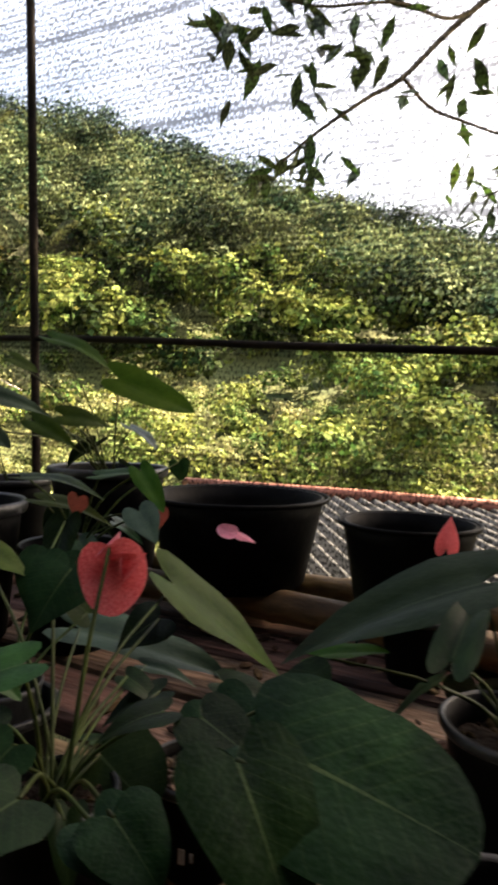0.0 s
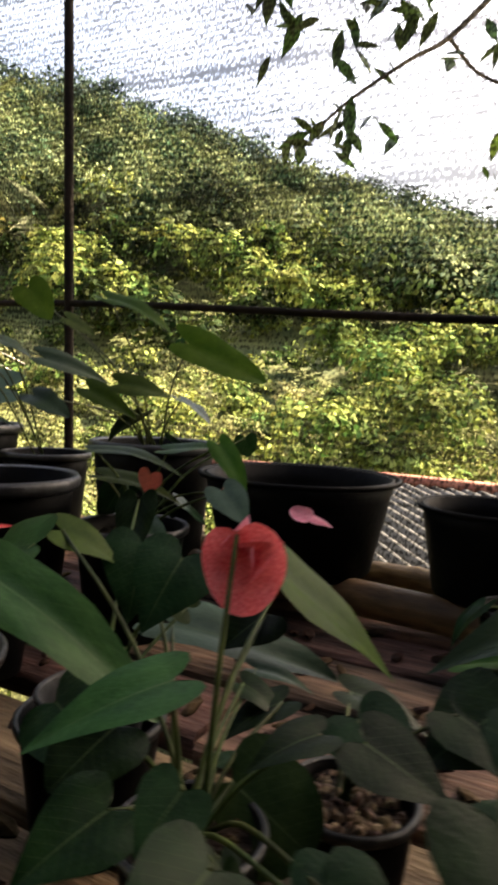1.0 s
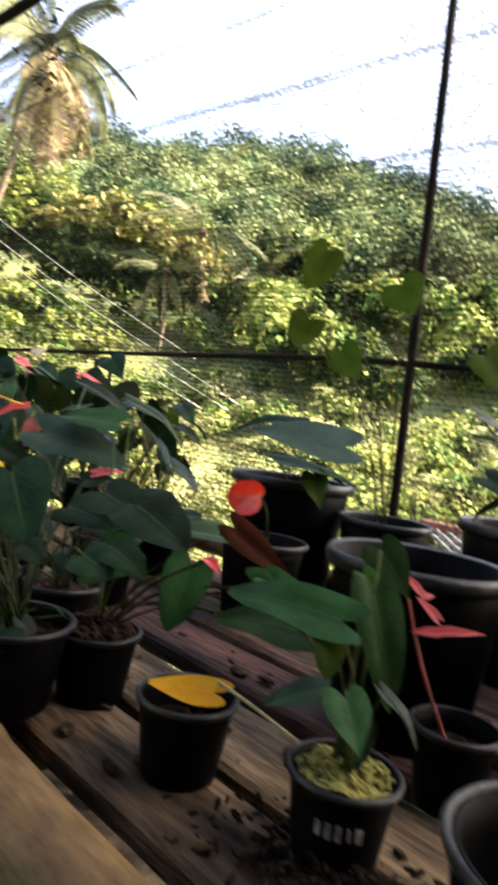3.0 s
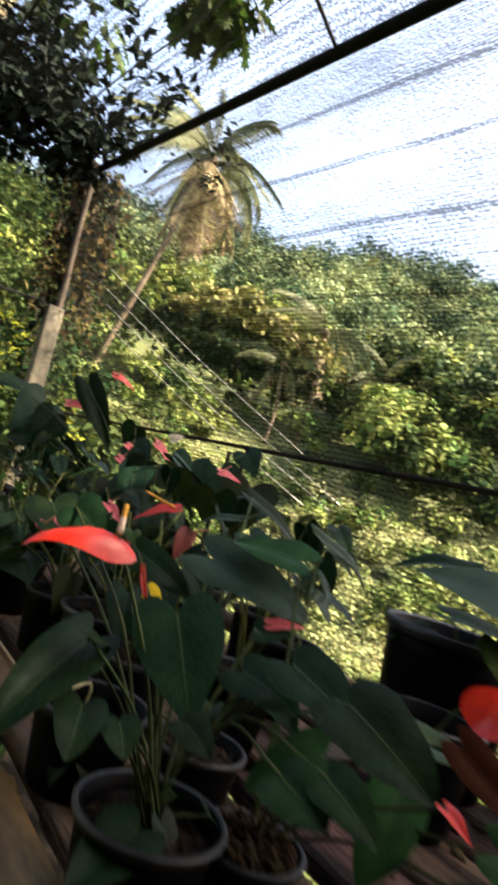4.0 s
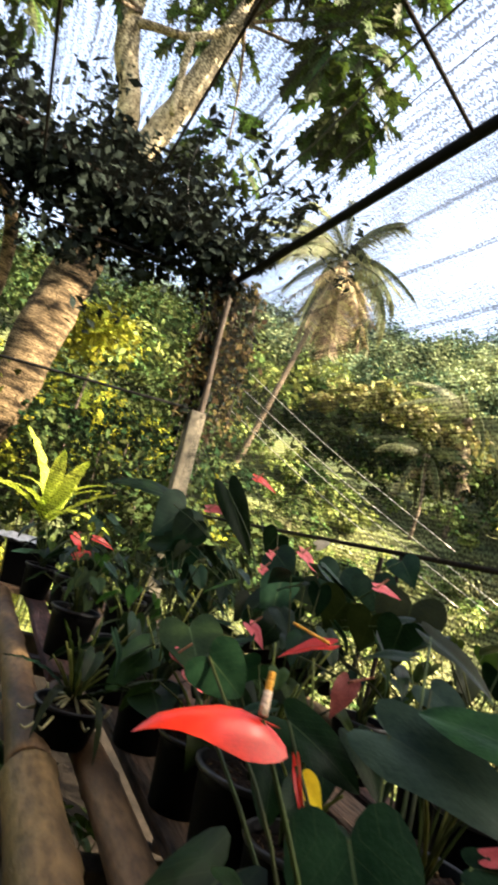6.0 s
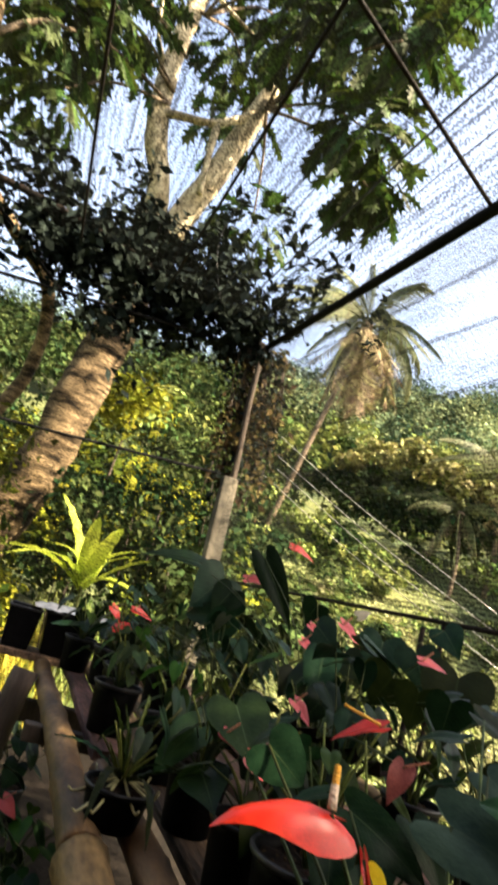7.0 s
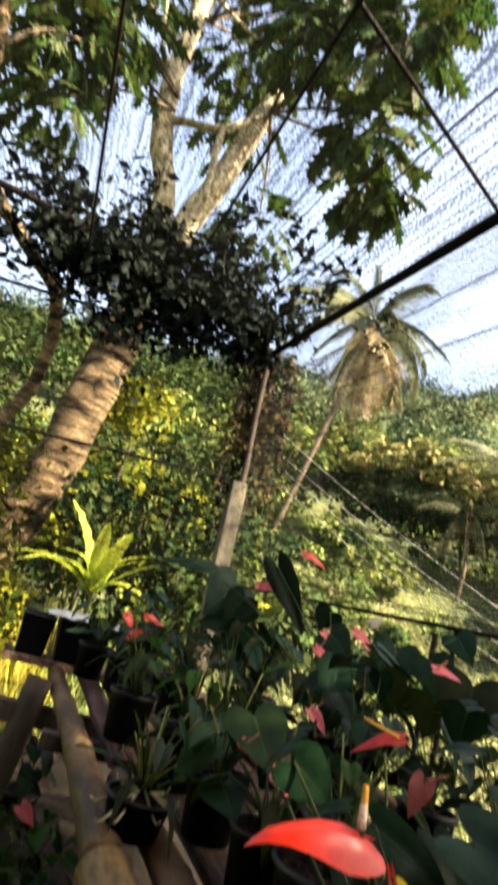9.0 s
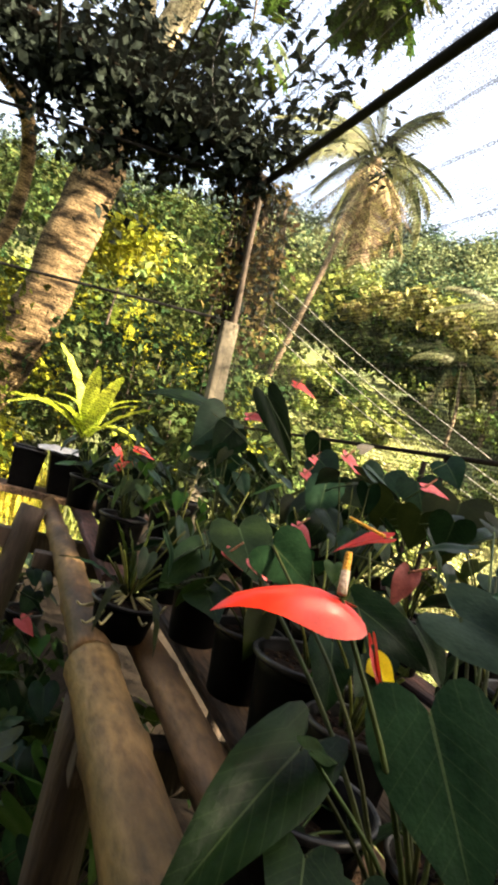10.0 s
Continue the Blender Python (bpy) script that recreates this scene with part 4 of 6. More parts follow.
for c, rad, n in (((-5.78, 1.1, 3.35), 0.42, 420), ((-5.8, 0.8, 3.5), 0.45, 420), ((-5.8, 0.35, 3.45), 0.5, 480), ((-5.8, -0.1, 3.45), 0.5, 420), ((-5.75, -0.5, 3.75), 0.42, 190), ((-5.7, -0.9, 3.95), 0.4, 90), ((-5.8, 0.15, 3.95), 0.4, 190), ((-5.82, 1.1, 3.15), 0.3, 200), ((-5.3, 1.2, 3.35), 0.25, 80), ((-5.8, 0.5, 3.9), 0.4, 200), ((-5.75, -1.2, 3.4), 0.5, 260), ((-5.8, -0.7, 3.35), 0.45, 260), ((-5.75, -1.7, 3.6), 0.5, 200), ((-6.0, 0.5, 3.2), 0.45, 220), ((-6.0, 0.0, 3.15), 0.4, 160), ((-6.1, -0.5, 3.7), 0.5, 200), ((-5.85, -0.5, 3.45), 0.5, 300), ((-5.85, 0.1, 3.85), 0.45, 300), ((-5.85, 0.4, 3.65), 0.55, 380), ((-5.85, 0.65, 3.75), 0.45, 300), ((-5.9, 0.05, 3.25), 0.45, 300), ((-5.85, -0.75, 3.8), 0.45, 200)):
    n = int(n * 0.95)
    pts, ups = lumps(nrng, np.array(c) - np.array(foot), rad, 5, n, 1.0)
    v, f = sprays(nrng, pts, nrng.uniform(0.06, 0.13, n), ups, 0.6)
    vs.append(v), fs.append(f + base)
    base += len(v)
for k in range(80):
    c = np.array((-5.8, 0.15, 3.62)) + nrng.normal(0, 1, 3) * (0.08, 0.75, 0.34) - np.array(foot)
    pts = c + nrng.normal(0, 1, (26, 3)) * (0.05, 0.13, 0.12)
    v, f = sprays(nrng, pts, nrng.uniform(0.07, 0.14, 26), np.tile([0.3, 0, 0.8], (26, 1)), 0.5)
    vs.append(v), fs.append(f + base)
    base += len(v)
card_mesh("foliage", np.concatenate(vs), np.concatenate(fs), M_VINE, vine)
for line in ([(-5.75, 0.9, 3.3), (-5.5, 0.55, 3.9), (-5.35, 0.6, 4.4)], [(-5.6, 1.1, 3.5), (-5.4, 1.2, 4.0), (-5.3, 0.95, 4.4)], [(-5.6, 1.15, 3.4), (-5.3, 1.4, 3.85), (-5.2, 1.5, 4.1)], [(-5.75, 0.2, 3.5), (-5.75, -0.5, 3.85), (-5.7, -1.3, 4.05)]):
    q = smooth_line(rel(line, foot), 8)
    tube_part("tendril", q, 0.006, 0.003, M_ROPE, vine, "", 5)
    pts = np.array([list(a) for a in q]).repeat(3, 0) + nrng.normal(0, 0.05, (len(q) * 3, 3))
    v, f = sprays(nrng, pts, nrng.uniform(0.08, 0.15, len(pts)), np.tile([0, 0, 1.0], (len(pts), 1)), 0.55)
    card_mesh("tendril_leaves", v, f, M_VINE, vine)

vrng = np.random.default_rng(8)
for k in range(18):
    y, low = 1.02 + 0.027 * k, 1.75 + 0.5 * ((k * 5) % 7) / 7
    line = [(-5.73, y + 0.05 * math.sin(k), 3.35), (-5.72, y + 0.04, 2.9), (-5.725, y + 0.06 + 0.02 * math.cos(k * 2.0), 2.6), (-5.72, y + 0.05, low + 0.25)]
    q = smooth_line(rel(line, foot), 6)
    tube_part("hanging_stem", q, 0.009, 0.004, M_POST_WOOD, vine, "dry brown hanging stem", 5, 0.3)
    pts = np.array([list(a) for a in q]).repeat(4, 0)
    pts = pts + vrng.normal(0, 1, pts.shape) * (0.02, 0.05, 0.06)
    v, f = sprays(vrng, pts, vrng.uniform(0.05, 0.1, len(pts)), np.tile([0.6, -0.2, 0.6], (len(pts), 1)), 0.55)
    card_mesh("withered_foliage", v, f, M_VINE_DRY if k % 3 else M_VINE, vine)

# ---- tree beyond the net whose boughs hang into view ----


def bough_leaf(bm, at, way, nrm, length):
    side = nrm.cross(way).normalized()
    prof = ((0.0, 0.015), (0.2, 0.12), (0.42, 0.175), (0.65, 0.13), (0.85, 0.05), (1.0, 0.0))
    rows = []
    for u, w in prof:
        c = at + way * (length * u) - nrm * (0.22 * length * u * u)
        rows.append((bm.verts.new(c + side * w * length - nrm * 0.1 * w * length), bm.verts.new(c), bm.verts.new(c - side * w * length - nrm * 0.1 * w * length)))
    for a, b in zip(rows, rows[1:]):
        bm.faces.new((a[0], b[0], b[1], a[1])), bm.faces.new((a[1], b[1], b[2], a[2]))


M_BOUGH = surface("bough_leaves", (0.02, 0.045, 0.01), (0.05, 0.085, 0.015), scale=3, rough=0.4, bump=0, fine=14, fine_amount=0.25, islands=0.4, through_light=0.35)
shade = thing("overhanging_tree", (1.7, 4.3, land(1.7, 4.3)), "leafy tree whose twigs hang behind the net, with an added shading crown", "tree")
foot = Vector(shade.location)
tube_part("trunk", smooth_line(rel([(1.7, 4.3, -1.0), (1.6, 4.2, 1.5), (1.45, 4.0, 3.2), (1.3, 3.8, 4.6)], foot), 5), 0.16, 0.1, M_BARK_DARK, shade, "", 10, 0.2)
BOUGHS = (
    [(1.4, 3.95, 3.4), (0.5, 3.3, 3.5), (-0.17, 2.88, 3.17), (-0.4, 2.78, 2.94), (-0.58, 2.68, 2.75), (-0.73, 2.58, 2.56), (-0.84, 2.48, 2.46), (-1.01, 2.37, 2.31), (-1.1, 2.27, 2.18)],
    [(-0.73, 2.58, 2.57), (-0.65, 2.74, 2.5), (-0.53, 2.84, 2.46), (-0.37, 2.99, 2.43), (-0.16, 3.17, 2.44)],
    [(-0.4, 2.75, 2.9), (-0.55, 2.62, 2.77), (-0.7, 2.37, 2.73), (-0.94, 2.19, 2.68), (-1.11, 1.98, 2.67)],
    [(1.4, 3.95, 3.4), (0.6, 3.6, 2.9), (0.0, 3.4, 2.5), (-0.5, 3.2, 2.25)],
    [(1.3, 3.8, 4.5), (0.6, 3.9, 4.9), (-0.4, 4.0, 5.0), (-1.3, 4.1, 5.1)],
    [(1.3, 3.8, 4.5), (1.2, 4.2, 5.2), (0.5, 4.8, 5.6), (0.2, 5.2, 6.0)],
    [(1.3, 3.8, 4.5), (2.2, 4.3, 5.2), (3.4, 4.8, 5.8)],
)
for line in BOUGHS:
    tube_part("bough", smooth_line(rel(line, foot), 5), 0.018 if line[0][0] > 1 else 0.009, 0.005, M_BARK_DARK, shade, "", 6)
r = random.Random(3)


def bough_spray(at, n, length, spread=0.09):
    bm = bmesh.new()
    for k in range(n):
        way = Vector((r.uniform(-1, 1), r.uniform(-1, 1), r.uniform(-0.9, 0.1))).normalized()
        nrm = Vector((r.uniform(-0.5, 0.5), r.uniform(-0.5, 0.5), 1))
        nrm = (nrm - way * nrm.dot(way)).normalized()
        o = Vector(at) - foot + Vector((r.gauss(0, spread), r.gauss(0, spread), r.gauss(0, spread * 0.7)))
        bough_leaf(bm, o, way, nrm, length * r.uniform(0.7, 1.2))
    part("leaf_spray", bm, M_BOUGH, shade)


for at in ((-1.22, 2.02, 2.56), (-1.29, 1.96, 2.57), (-1.1, 2.19, 2.5), (-1.11, 2.06, 2.6), (-0.95, 2.22, 2.66), (-0.87, 2.37, 2.58), (-0.92, 2.25, 2.62), (-0.81, 2.38, 2.68), (-0.99, 2.33, 2.45), (-1.0, 2.1, 2.7), (-0.7, 2.3, 2.75)):
    bough_spray(at, 7, 0.13, 0.07)
for at, n in (((-0.72, 2.63, 2.5), 3), ((-0.56, 2.7, 2.66), 4), ((-0.46, 2.81, 2.57), 4), ((-1.2, 2.12, 2.34), 1), ((-0.98, 2.63, 2.33), 4), ((-1.21, 2.33, 2.24), 7), ((-1.09, 2.39, 2.22), 7), ((-1.16, 2.39, 2.16), 6), ((-1.02, 2.36, 2.28), 5)):
    bough_spray(at, n, 0.13, 0.05)
for at in ((-0.54, 3.21, 2.21), (-0.49, 3.19, 2.3), (-0.49, 3.03, 2.42), (-0.42, 2.81, 2.69), (-0.35, 3.2, 2.2), (-0.3, 3.3, 2.4)):
    bough_spray(at, 8, 0.12, 0.1)
# crown added out of view along the sun's path to shade the bench
for k in range(230):
    rise = r.uniform(3.7, 5.2)
    at = (r.uniform(-4.6, 0.9) + rise * sun_way.x / sun_way.z, r.uniform(-0.1, 1.3) + rise * sun_way.y / sun_way.z, 1.0 + rise)
    bough_spray(at, 15, 0.24, 0.26)

# ---- wires and the lower roof ----
t = thing("overhead_wires", (-12.5, 4.0, 3.5), "pale service wires crossing above the valley", "wires")
foot = Vector(t.location)
for a, b in (((-69.5, 11.0), (-55.0, 4.4)), ((-70.5, 10.2), (-57.3, 4.2)), ((-70.2, 12.3), (-54.0, 5.0)), ((-71.5, 14.5), (-58.5, 8.4))):
    p, q = polar(a[0] - 3, 16, 1.2 + 16 * math.tan(radians(a[1] + 1.5))), polar(b[0] + 6, 13, 1.2 + 13 * math.tan(radians(b[1] - 3.0)))
    mid = (p + q) / 2 - Vector((0, 0, 0.12))
    tube_part("wire", smooth_line(rel([p, mid, q], foot), 8), 0.008, 0.008, M_WIRE, t, "", 5)

shed = tagged(new("lower_roof"), "corrugated zinc roof of a lower shed", "roof", kind="structure")
bm = bmesh.new()
n = 420
rows = []
for j in range(7):
    v = j / 6
    row = []
    for i in range(n + 1):
        x = -0.95 + 2.9 * i / n
        y = 1.62 + 2.9 * v
        row.append(bm.verts.new((x - 0.72 * 2.9 * v * (1 - 0.66 * i / n), y, 0.66 - 0.05 * v + 0.018 * math.sin(2 * math.pi * i / 10))))
    rows.append(row)
for a, b in zip(rows, rows[1:]):
    for i in range(n):
        bm.faces.new((a[i], a[i + 1], b[i + 1], b[i])).smooth = True
part("roof_sheet", bm, M_ROOF, shed)
bm = bmesh.new()
add_tube(bm, [(-3.05, 4.53, 0.63), (-1.5, 4.53, 0.64), (1.2, 4.53, 0.63)], 0.045, None, 8)
part("ridge_strip", bm, M_RUST, shed, "rusty red edge strip")
bm = bmesh.new()
for x in (-2.9, 1.1):
    add_box(bm, (x - 0.05, 4.3, -3.0), (x + 0.05, 4.4, 0.6))
for x in (-0.8, 1.7):
    add_box(bm, (x - 0.05, 1.75, -1.5), (x + 0.05, 1.85, 0.62))
part("shed_posts", bm, M_POST_WOOD, shed)

# far house on the slope
p = polar(-37.3, 50)
t = thing("far_house", on_land(p), "small whitewashed house among the trees", "house")
t.location.z = 1.2 + 50 * math.tan(radians(8.3)) - 1.2
bm = bmesh.new()
add_box(bm, (-1.6, -1.2, -3), (1.6, 1.2, 1.3))
part("wall", bm, M_WHITE, t)
bm = bmesh.new()
q = [bm.verts.new(v) for v in ((-1.9, -1.5, 1.25), (1.9, -1.5, 1.25), (1.9, 1.5, 1.25), (-1.9, 1.5, 1.25), (-1.9, 0, 2.1), (1.9, 0, 2.1))]
for f in ((0, 1, 5, 4), (2, 3, 4, 5), (1, 2, 5), (3, 0, 4), (3, 2, 1, 0)):
    bm.faces.new([q[k] for k in f])
part("roof", bm, M_ROOF, t)

# walls added out of view; they close the place and bounce fill light
bm = bmesh.new()
add_box(bm, (2.25, -3.5, -0.1), (2.45, 1.6, 3.4))
tagged(part("unseen_wall_east", bm, M_BOUNCE_WALL), "plain unseen wall added to close the place", "wall", kind="structure")
bm = bmesh.new()
add_box(bm, (-3.4, -3.45, -0.1), (2.25, -3.25, 3.6))
tagged(part("unseen_wall_south", bm, M_BOUNCE_WALL), "plain unseen wall added to close the place", "wall", kind="structure")

# roof added out of view over the near end to cut skylight on the bench
bm = bmesh.new()
rows = []
for j in range(5):
    y = -3.3 + 3.6 * j / 4
    rows.append([bm.verts.new((-1.75 + 4.1 * i / 160, y, roof(-1.75 + 4.1 * i / 160, y) + 0.07 + 0.012 * math.sin(2 * math.pi * i / 3))) for i in range(161)])
for a, b in zip(rows, rows[1:]):
    for i in range(160):
        bm.faces.new((a[i], a[i + 1], b[i + 1], b[i])).smooth = True
tagged(part("unseen_roof", bm, M_ROOF), "plain corrugated roof added out of view to darken the bench", "roof", kind="structure")

# ---- bench ----
TOP = 0.80
bench = thing("potting_bench", (-1.8, 0.65, 0), "rough bench of weathered planks and bamboo poles", "bench")
foot = Vector(bench.location)
brng = random.Random(17)


def plank(x0, x1, y0, y1, thick=0.028, lift=0.0):
    bm = bmesh.new()
    n = max(4, int((x1 - x0) / 0.22))
    rows = []
    for i in range(n + 1):
        x = x0 + (x1 - x0) * i / n
        e0, e1 = 0.008 * noise.noise(Vector((x * 3, y0 * 9, 1))), 0.008 * noise.noise(Vector((x * 3, y1 * 9, 5)))
        h = TOP + lift + 0.004 * noise.noise(Vector((x * 2, y0 * 5, 9)))
        ring = ((y0 + e0, h - thick), (y0 + e0, h - 0.006), (y0 + e0 + 0.006, h), (y1 + e1 - 0.006, h), (y1 + e1, h - 0.006), (y1 + e1, h - thick))
        rows.append([bm.verts.new((x - foot.x, y - foot.y, z)) for y, z in ring])
    for a, b in zip(rows, rows[1:]):
        for k in range(6):
            bm.faces.new((a[k], a[(k + 1) % 6], b[(k + 1) % 6], b[k]))
    bm.faces.new(rows[0][::-1]), bm.faces.new(rows[-1])
    bmesh.ops.recalc_face_normals(bm, faces=bm.faces)
    part("plank", bm, M_PLANK, bench)


def bamboo(a, b, r0, r1, label="bamboo pole", mat=None):
    """A pole with swollen nodes."""
    a, b = Vector(a) - foot, Vector(b) - foot
    bm = bmesh.new()
    ln = (b - a).length
    n = max(3, int(ln / 0.28))
    way = (b - a).normalized()
    side = way.orthogonal().normalized()
    other = way.cross(side)
    rings = []
    for i in range(n):
        for u, k in ((0.0, 1.09), (0.05, 1.0), (0.5, 0.97), (0.93, 1.0)):
            t = (i + u) / n
            rings.append((a.lerp(b, t) + Vector((0, 0, 0.012 * math.sin(t * 5 + a.x))), (r0 + (r1 - r0) * t) * k))
    rings.append((b, r1))
    prev = None
    for c, rr in rings:
        ring = [bm.verts.new(c + side * math.cos(2 * math.pi * k / 14) * rr + other * math.sin(2 * math.pi * k / 14) * rr) for k in range(14)]
        if prev:
            for k in range(14):
                bm.faces.new((prev[k], prev[(k + 1) % 14], ring[(k + 1) % 14], ring[k])).smooth = True
        else:
            bm.faces.new(ring[::-1])
        prev = ring
    bm.faces.new(prev)
    part("pole", bm, mat or M_BAMBOO, bench, label)


bamboo((-2.06, 0.215, 0.765), (0.7, 0.212, 0.765), 0.047, 0.05, "thick pale bamboo front pole")
bamboo((-4.2, 0.2, 0.77), (-2.08, 0.212, 0.77), 0.035, 0.04, "knotty bamboo front pole")
bamboo((-2.6, 0.315, 0.772), (-1.45, 0.345, 0.772), 0.03, 0.036, "brown bamboo pole")
for x0, x1, y0, y1 in ((-1.42, 0.7, 0.29, 0.405), (-4.1, -1.5, 0.40, 0.50), (-1.47, 0.7, 0.425, 0.555), (-4.1, -1.5, 0.53, 0.64), (-1.48, -0.5, 0.6, 0.715), (-0.49, 0.7, 0.585, 0.715), (-4.1, -1.5, 0.68, 0.78), (-1.5, 0.7, 0.74, 0.87), (-4.1, -1.52, 0.82, 0.93), (-1.5, 0.7, 0.89, 1.0), (-4.1, -1.5, 0.96, 1.06), (-1.5, 0.7, 1.018, 1.105), (-4.1, -2.65, 0.29, 0.375)):
    plank(x0, x1, y0, y1)
bamboo((-4.15, 1.165, 0.831), (0.75, 1.165, 0.831), 0.028, 0.031, "grey back pole")
bamboo((-4.15, 1.1, 0.735), (0.75, 1.1, 0.735), 0.03, 0.032, "grey lower back pole")
bamboo((-0.79, 1.035, 0.831), (0.7, 1.035, 0.831), 0.029, 0.031, "grey resting pole")


def leg(a, b, r):
    bm = bmesh.new()
    add_tube(bm, smooth_line(rel([a, (Vector(a) + Vector(b)) / 2 + Vector((0.01, 0.01, 0)), b], foot), 5), r, r * 0.95, 9, 0.2)
    part("leg", bm, M_POST_WOOD, bench)


for x in (-3.55, -1.95, 0.4):
    if x < -3:
        leg((x, 0.115, 0.8), (x + 0.1, 0.0, -0.03), 0.05)
    else:
        leg((x - 0.06, 0.222, 0.735), (x - 0.05, 0.215, -0.03), 0.047)
    leg((x, 1.08, 0.71), (x, 1.12, -0.03), 0.045)
    bm = bmesh.new()
    add_box(bm, (x - 0.03 - foot.x, (-0.02 if x < -3 else 0.2) - foot.y, 0.62), (x + 0.03 - foot.x, 1.16 - foot.y, 0.70), 0.006)
    part("cross_bar", bm, M_POST_WOOD, bench)
for x in (-2.9, -1.2, -0.4):
    bm = bmesh.new()
    add_box(bm, (x - 0.025 - foot.x, 0.12 - foot.y, 0.722), (x + 0.025 - foot.x, 1.13 - foot.y, 0.771), 0.005)
    part("batten", bm, M_POST_WOOD, bench)

# ---- pots ----


def chips(centre_z, radius, count, size, mat, parent, r, heap=0.0, name="potting_chips"):
    bm = bmesh.new()
    for _ in range(count):
        a, d = r.uniform(0, 6.28), radius * math.sqrt(r.random())
        s = size * r.uniform(0.5, 1.2)
        m = Matrix.Translation((d * math.cos(a), d * math.sin(a), centre_z + heap * (1 - d / radius))) @ Euler((r.uniform(0, 3), r.uniform(0, 3), r.uniform(0, 3))).to_matrix().to_4x4() @ Matrix.Diagonal((s, s * r.uniform(0.5, 0.9), s * r.uniform(0.35, 0.7), 1))
        bmesh.ops.create_icosphere(bm, subdivisions=1, radius=0.5, matrix=m)
    return tagged(part(name, bm, mat, parent), kind="stuff")


def pot(x, y, dia, high, label, fill="soil", level=0.85, lip=1.0, group="black plastic pots", z=TOP, seed=0, rim_mat=None):
    """A plant pot with a rolled rim, an inside and its filling. The plant's parts join it as one thing."""
    r = random.Random(seed or int((x * 7 + y * 13) * 1000))
    t = thing("potted_anthurium", (x, y, z), label, "potted plant", group)
    R = dia / 2
    bm = bmesh.new()
    th = 0.003
    lo = R * 0.74
    rings = revolve(bm, [(lo * 0.96, 0.0), (lo, 0.004), (R * 0.90, high * 0.8), (R * 0.935, high * 0.985), (R * 0.90, high * 0.985), (R * 0.87, high * 0.8), (lo - th, 0.012)], 36)
    bm.faces.new(rings[0][::-1]), bm.faces.new(rings[-1])
    body = part("pot", bm, M_POT, t)
    bm = bmesh.new()
    w, d = 0.055 * R * lip + 0.002, 0.05 * high * lip + 0.004
    prof = [(R - w, high - d), (R - w * 0.25, high - d), (R, high - d * 0.75), (R + 0.001, high - d * 0.3), (R - w * 0.3, high), (R - w * 0.9, high - d * 0.2), (R - w * 1.1, high - d)]
    revolve(bm, prof, 40)
    part("rim", bm, rim_mat or M_POT_RIM, body, "scuffed rolled rim")
    bm = bmesh.new()
    rr = lo + (R * 0.89 - lo) * level - 0.003
    n = 24
    c = bm.verts.new((0, 0, high * level + 0.004))
    ring = [bm.verts.new((rr * math.cos(2 * math.pi * k / n), rr * math.sin(2 * math.pi * k / n), high * level + 0.006 * r.uniform(-1, 1))) for k in range(n)]
    for k in range(n):
        bm.faces.new((c, ring[k], ring[(k + 1) % n]))
    part("soil", bm, {"moss": M_MOSS}.get(fill, M_SOIL), t)
    if fill == "coir":
        chips(high * level, rr * 0.95, 150, 0.022, M_HUSK, t, r, 0.02, "coir_mulch")
    elif fill == "gravel":
        chips(high * level, rr * 0.95, 120, 0.013, M_GRAVEL, t, r, 0.004, "pumice_gravel")
    elif fill == "moss":
        chips(high * level, rr * 0.95, 120, 0.012, M_MOSS, t, r, 0.006, "moss")
    else:
        chips(high * level, rr * 0.9, 60, 0.012, M_HUSK, t, r, 0.0, "bark_mulch")
    t["soil_z"] = high * level
    return t


# ---- leaves and flowers ----
HALF = ((0.0, 0.0), (-0.11, 0.08), (-0.19, 0.2), (-0.2, 0.32), (-0.13, 0.42), (0.0, 0.48), (0.16, 0.5), (0.33, 0.46), (0.5, 0.375), (0.66, 0.265), (0.8, 0.155), (0.91, 0.07), (1.0, 0.0))


BLUNT = HALF[:8] + ((0.5, 0.41), (0.66, 0.345), (0.8, 0.255), (0.91, 0.15), (0.98, 0.06), (1.0, 0.0))


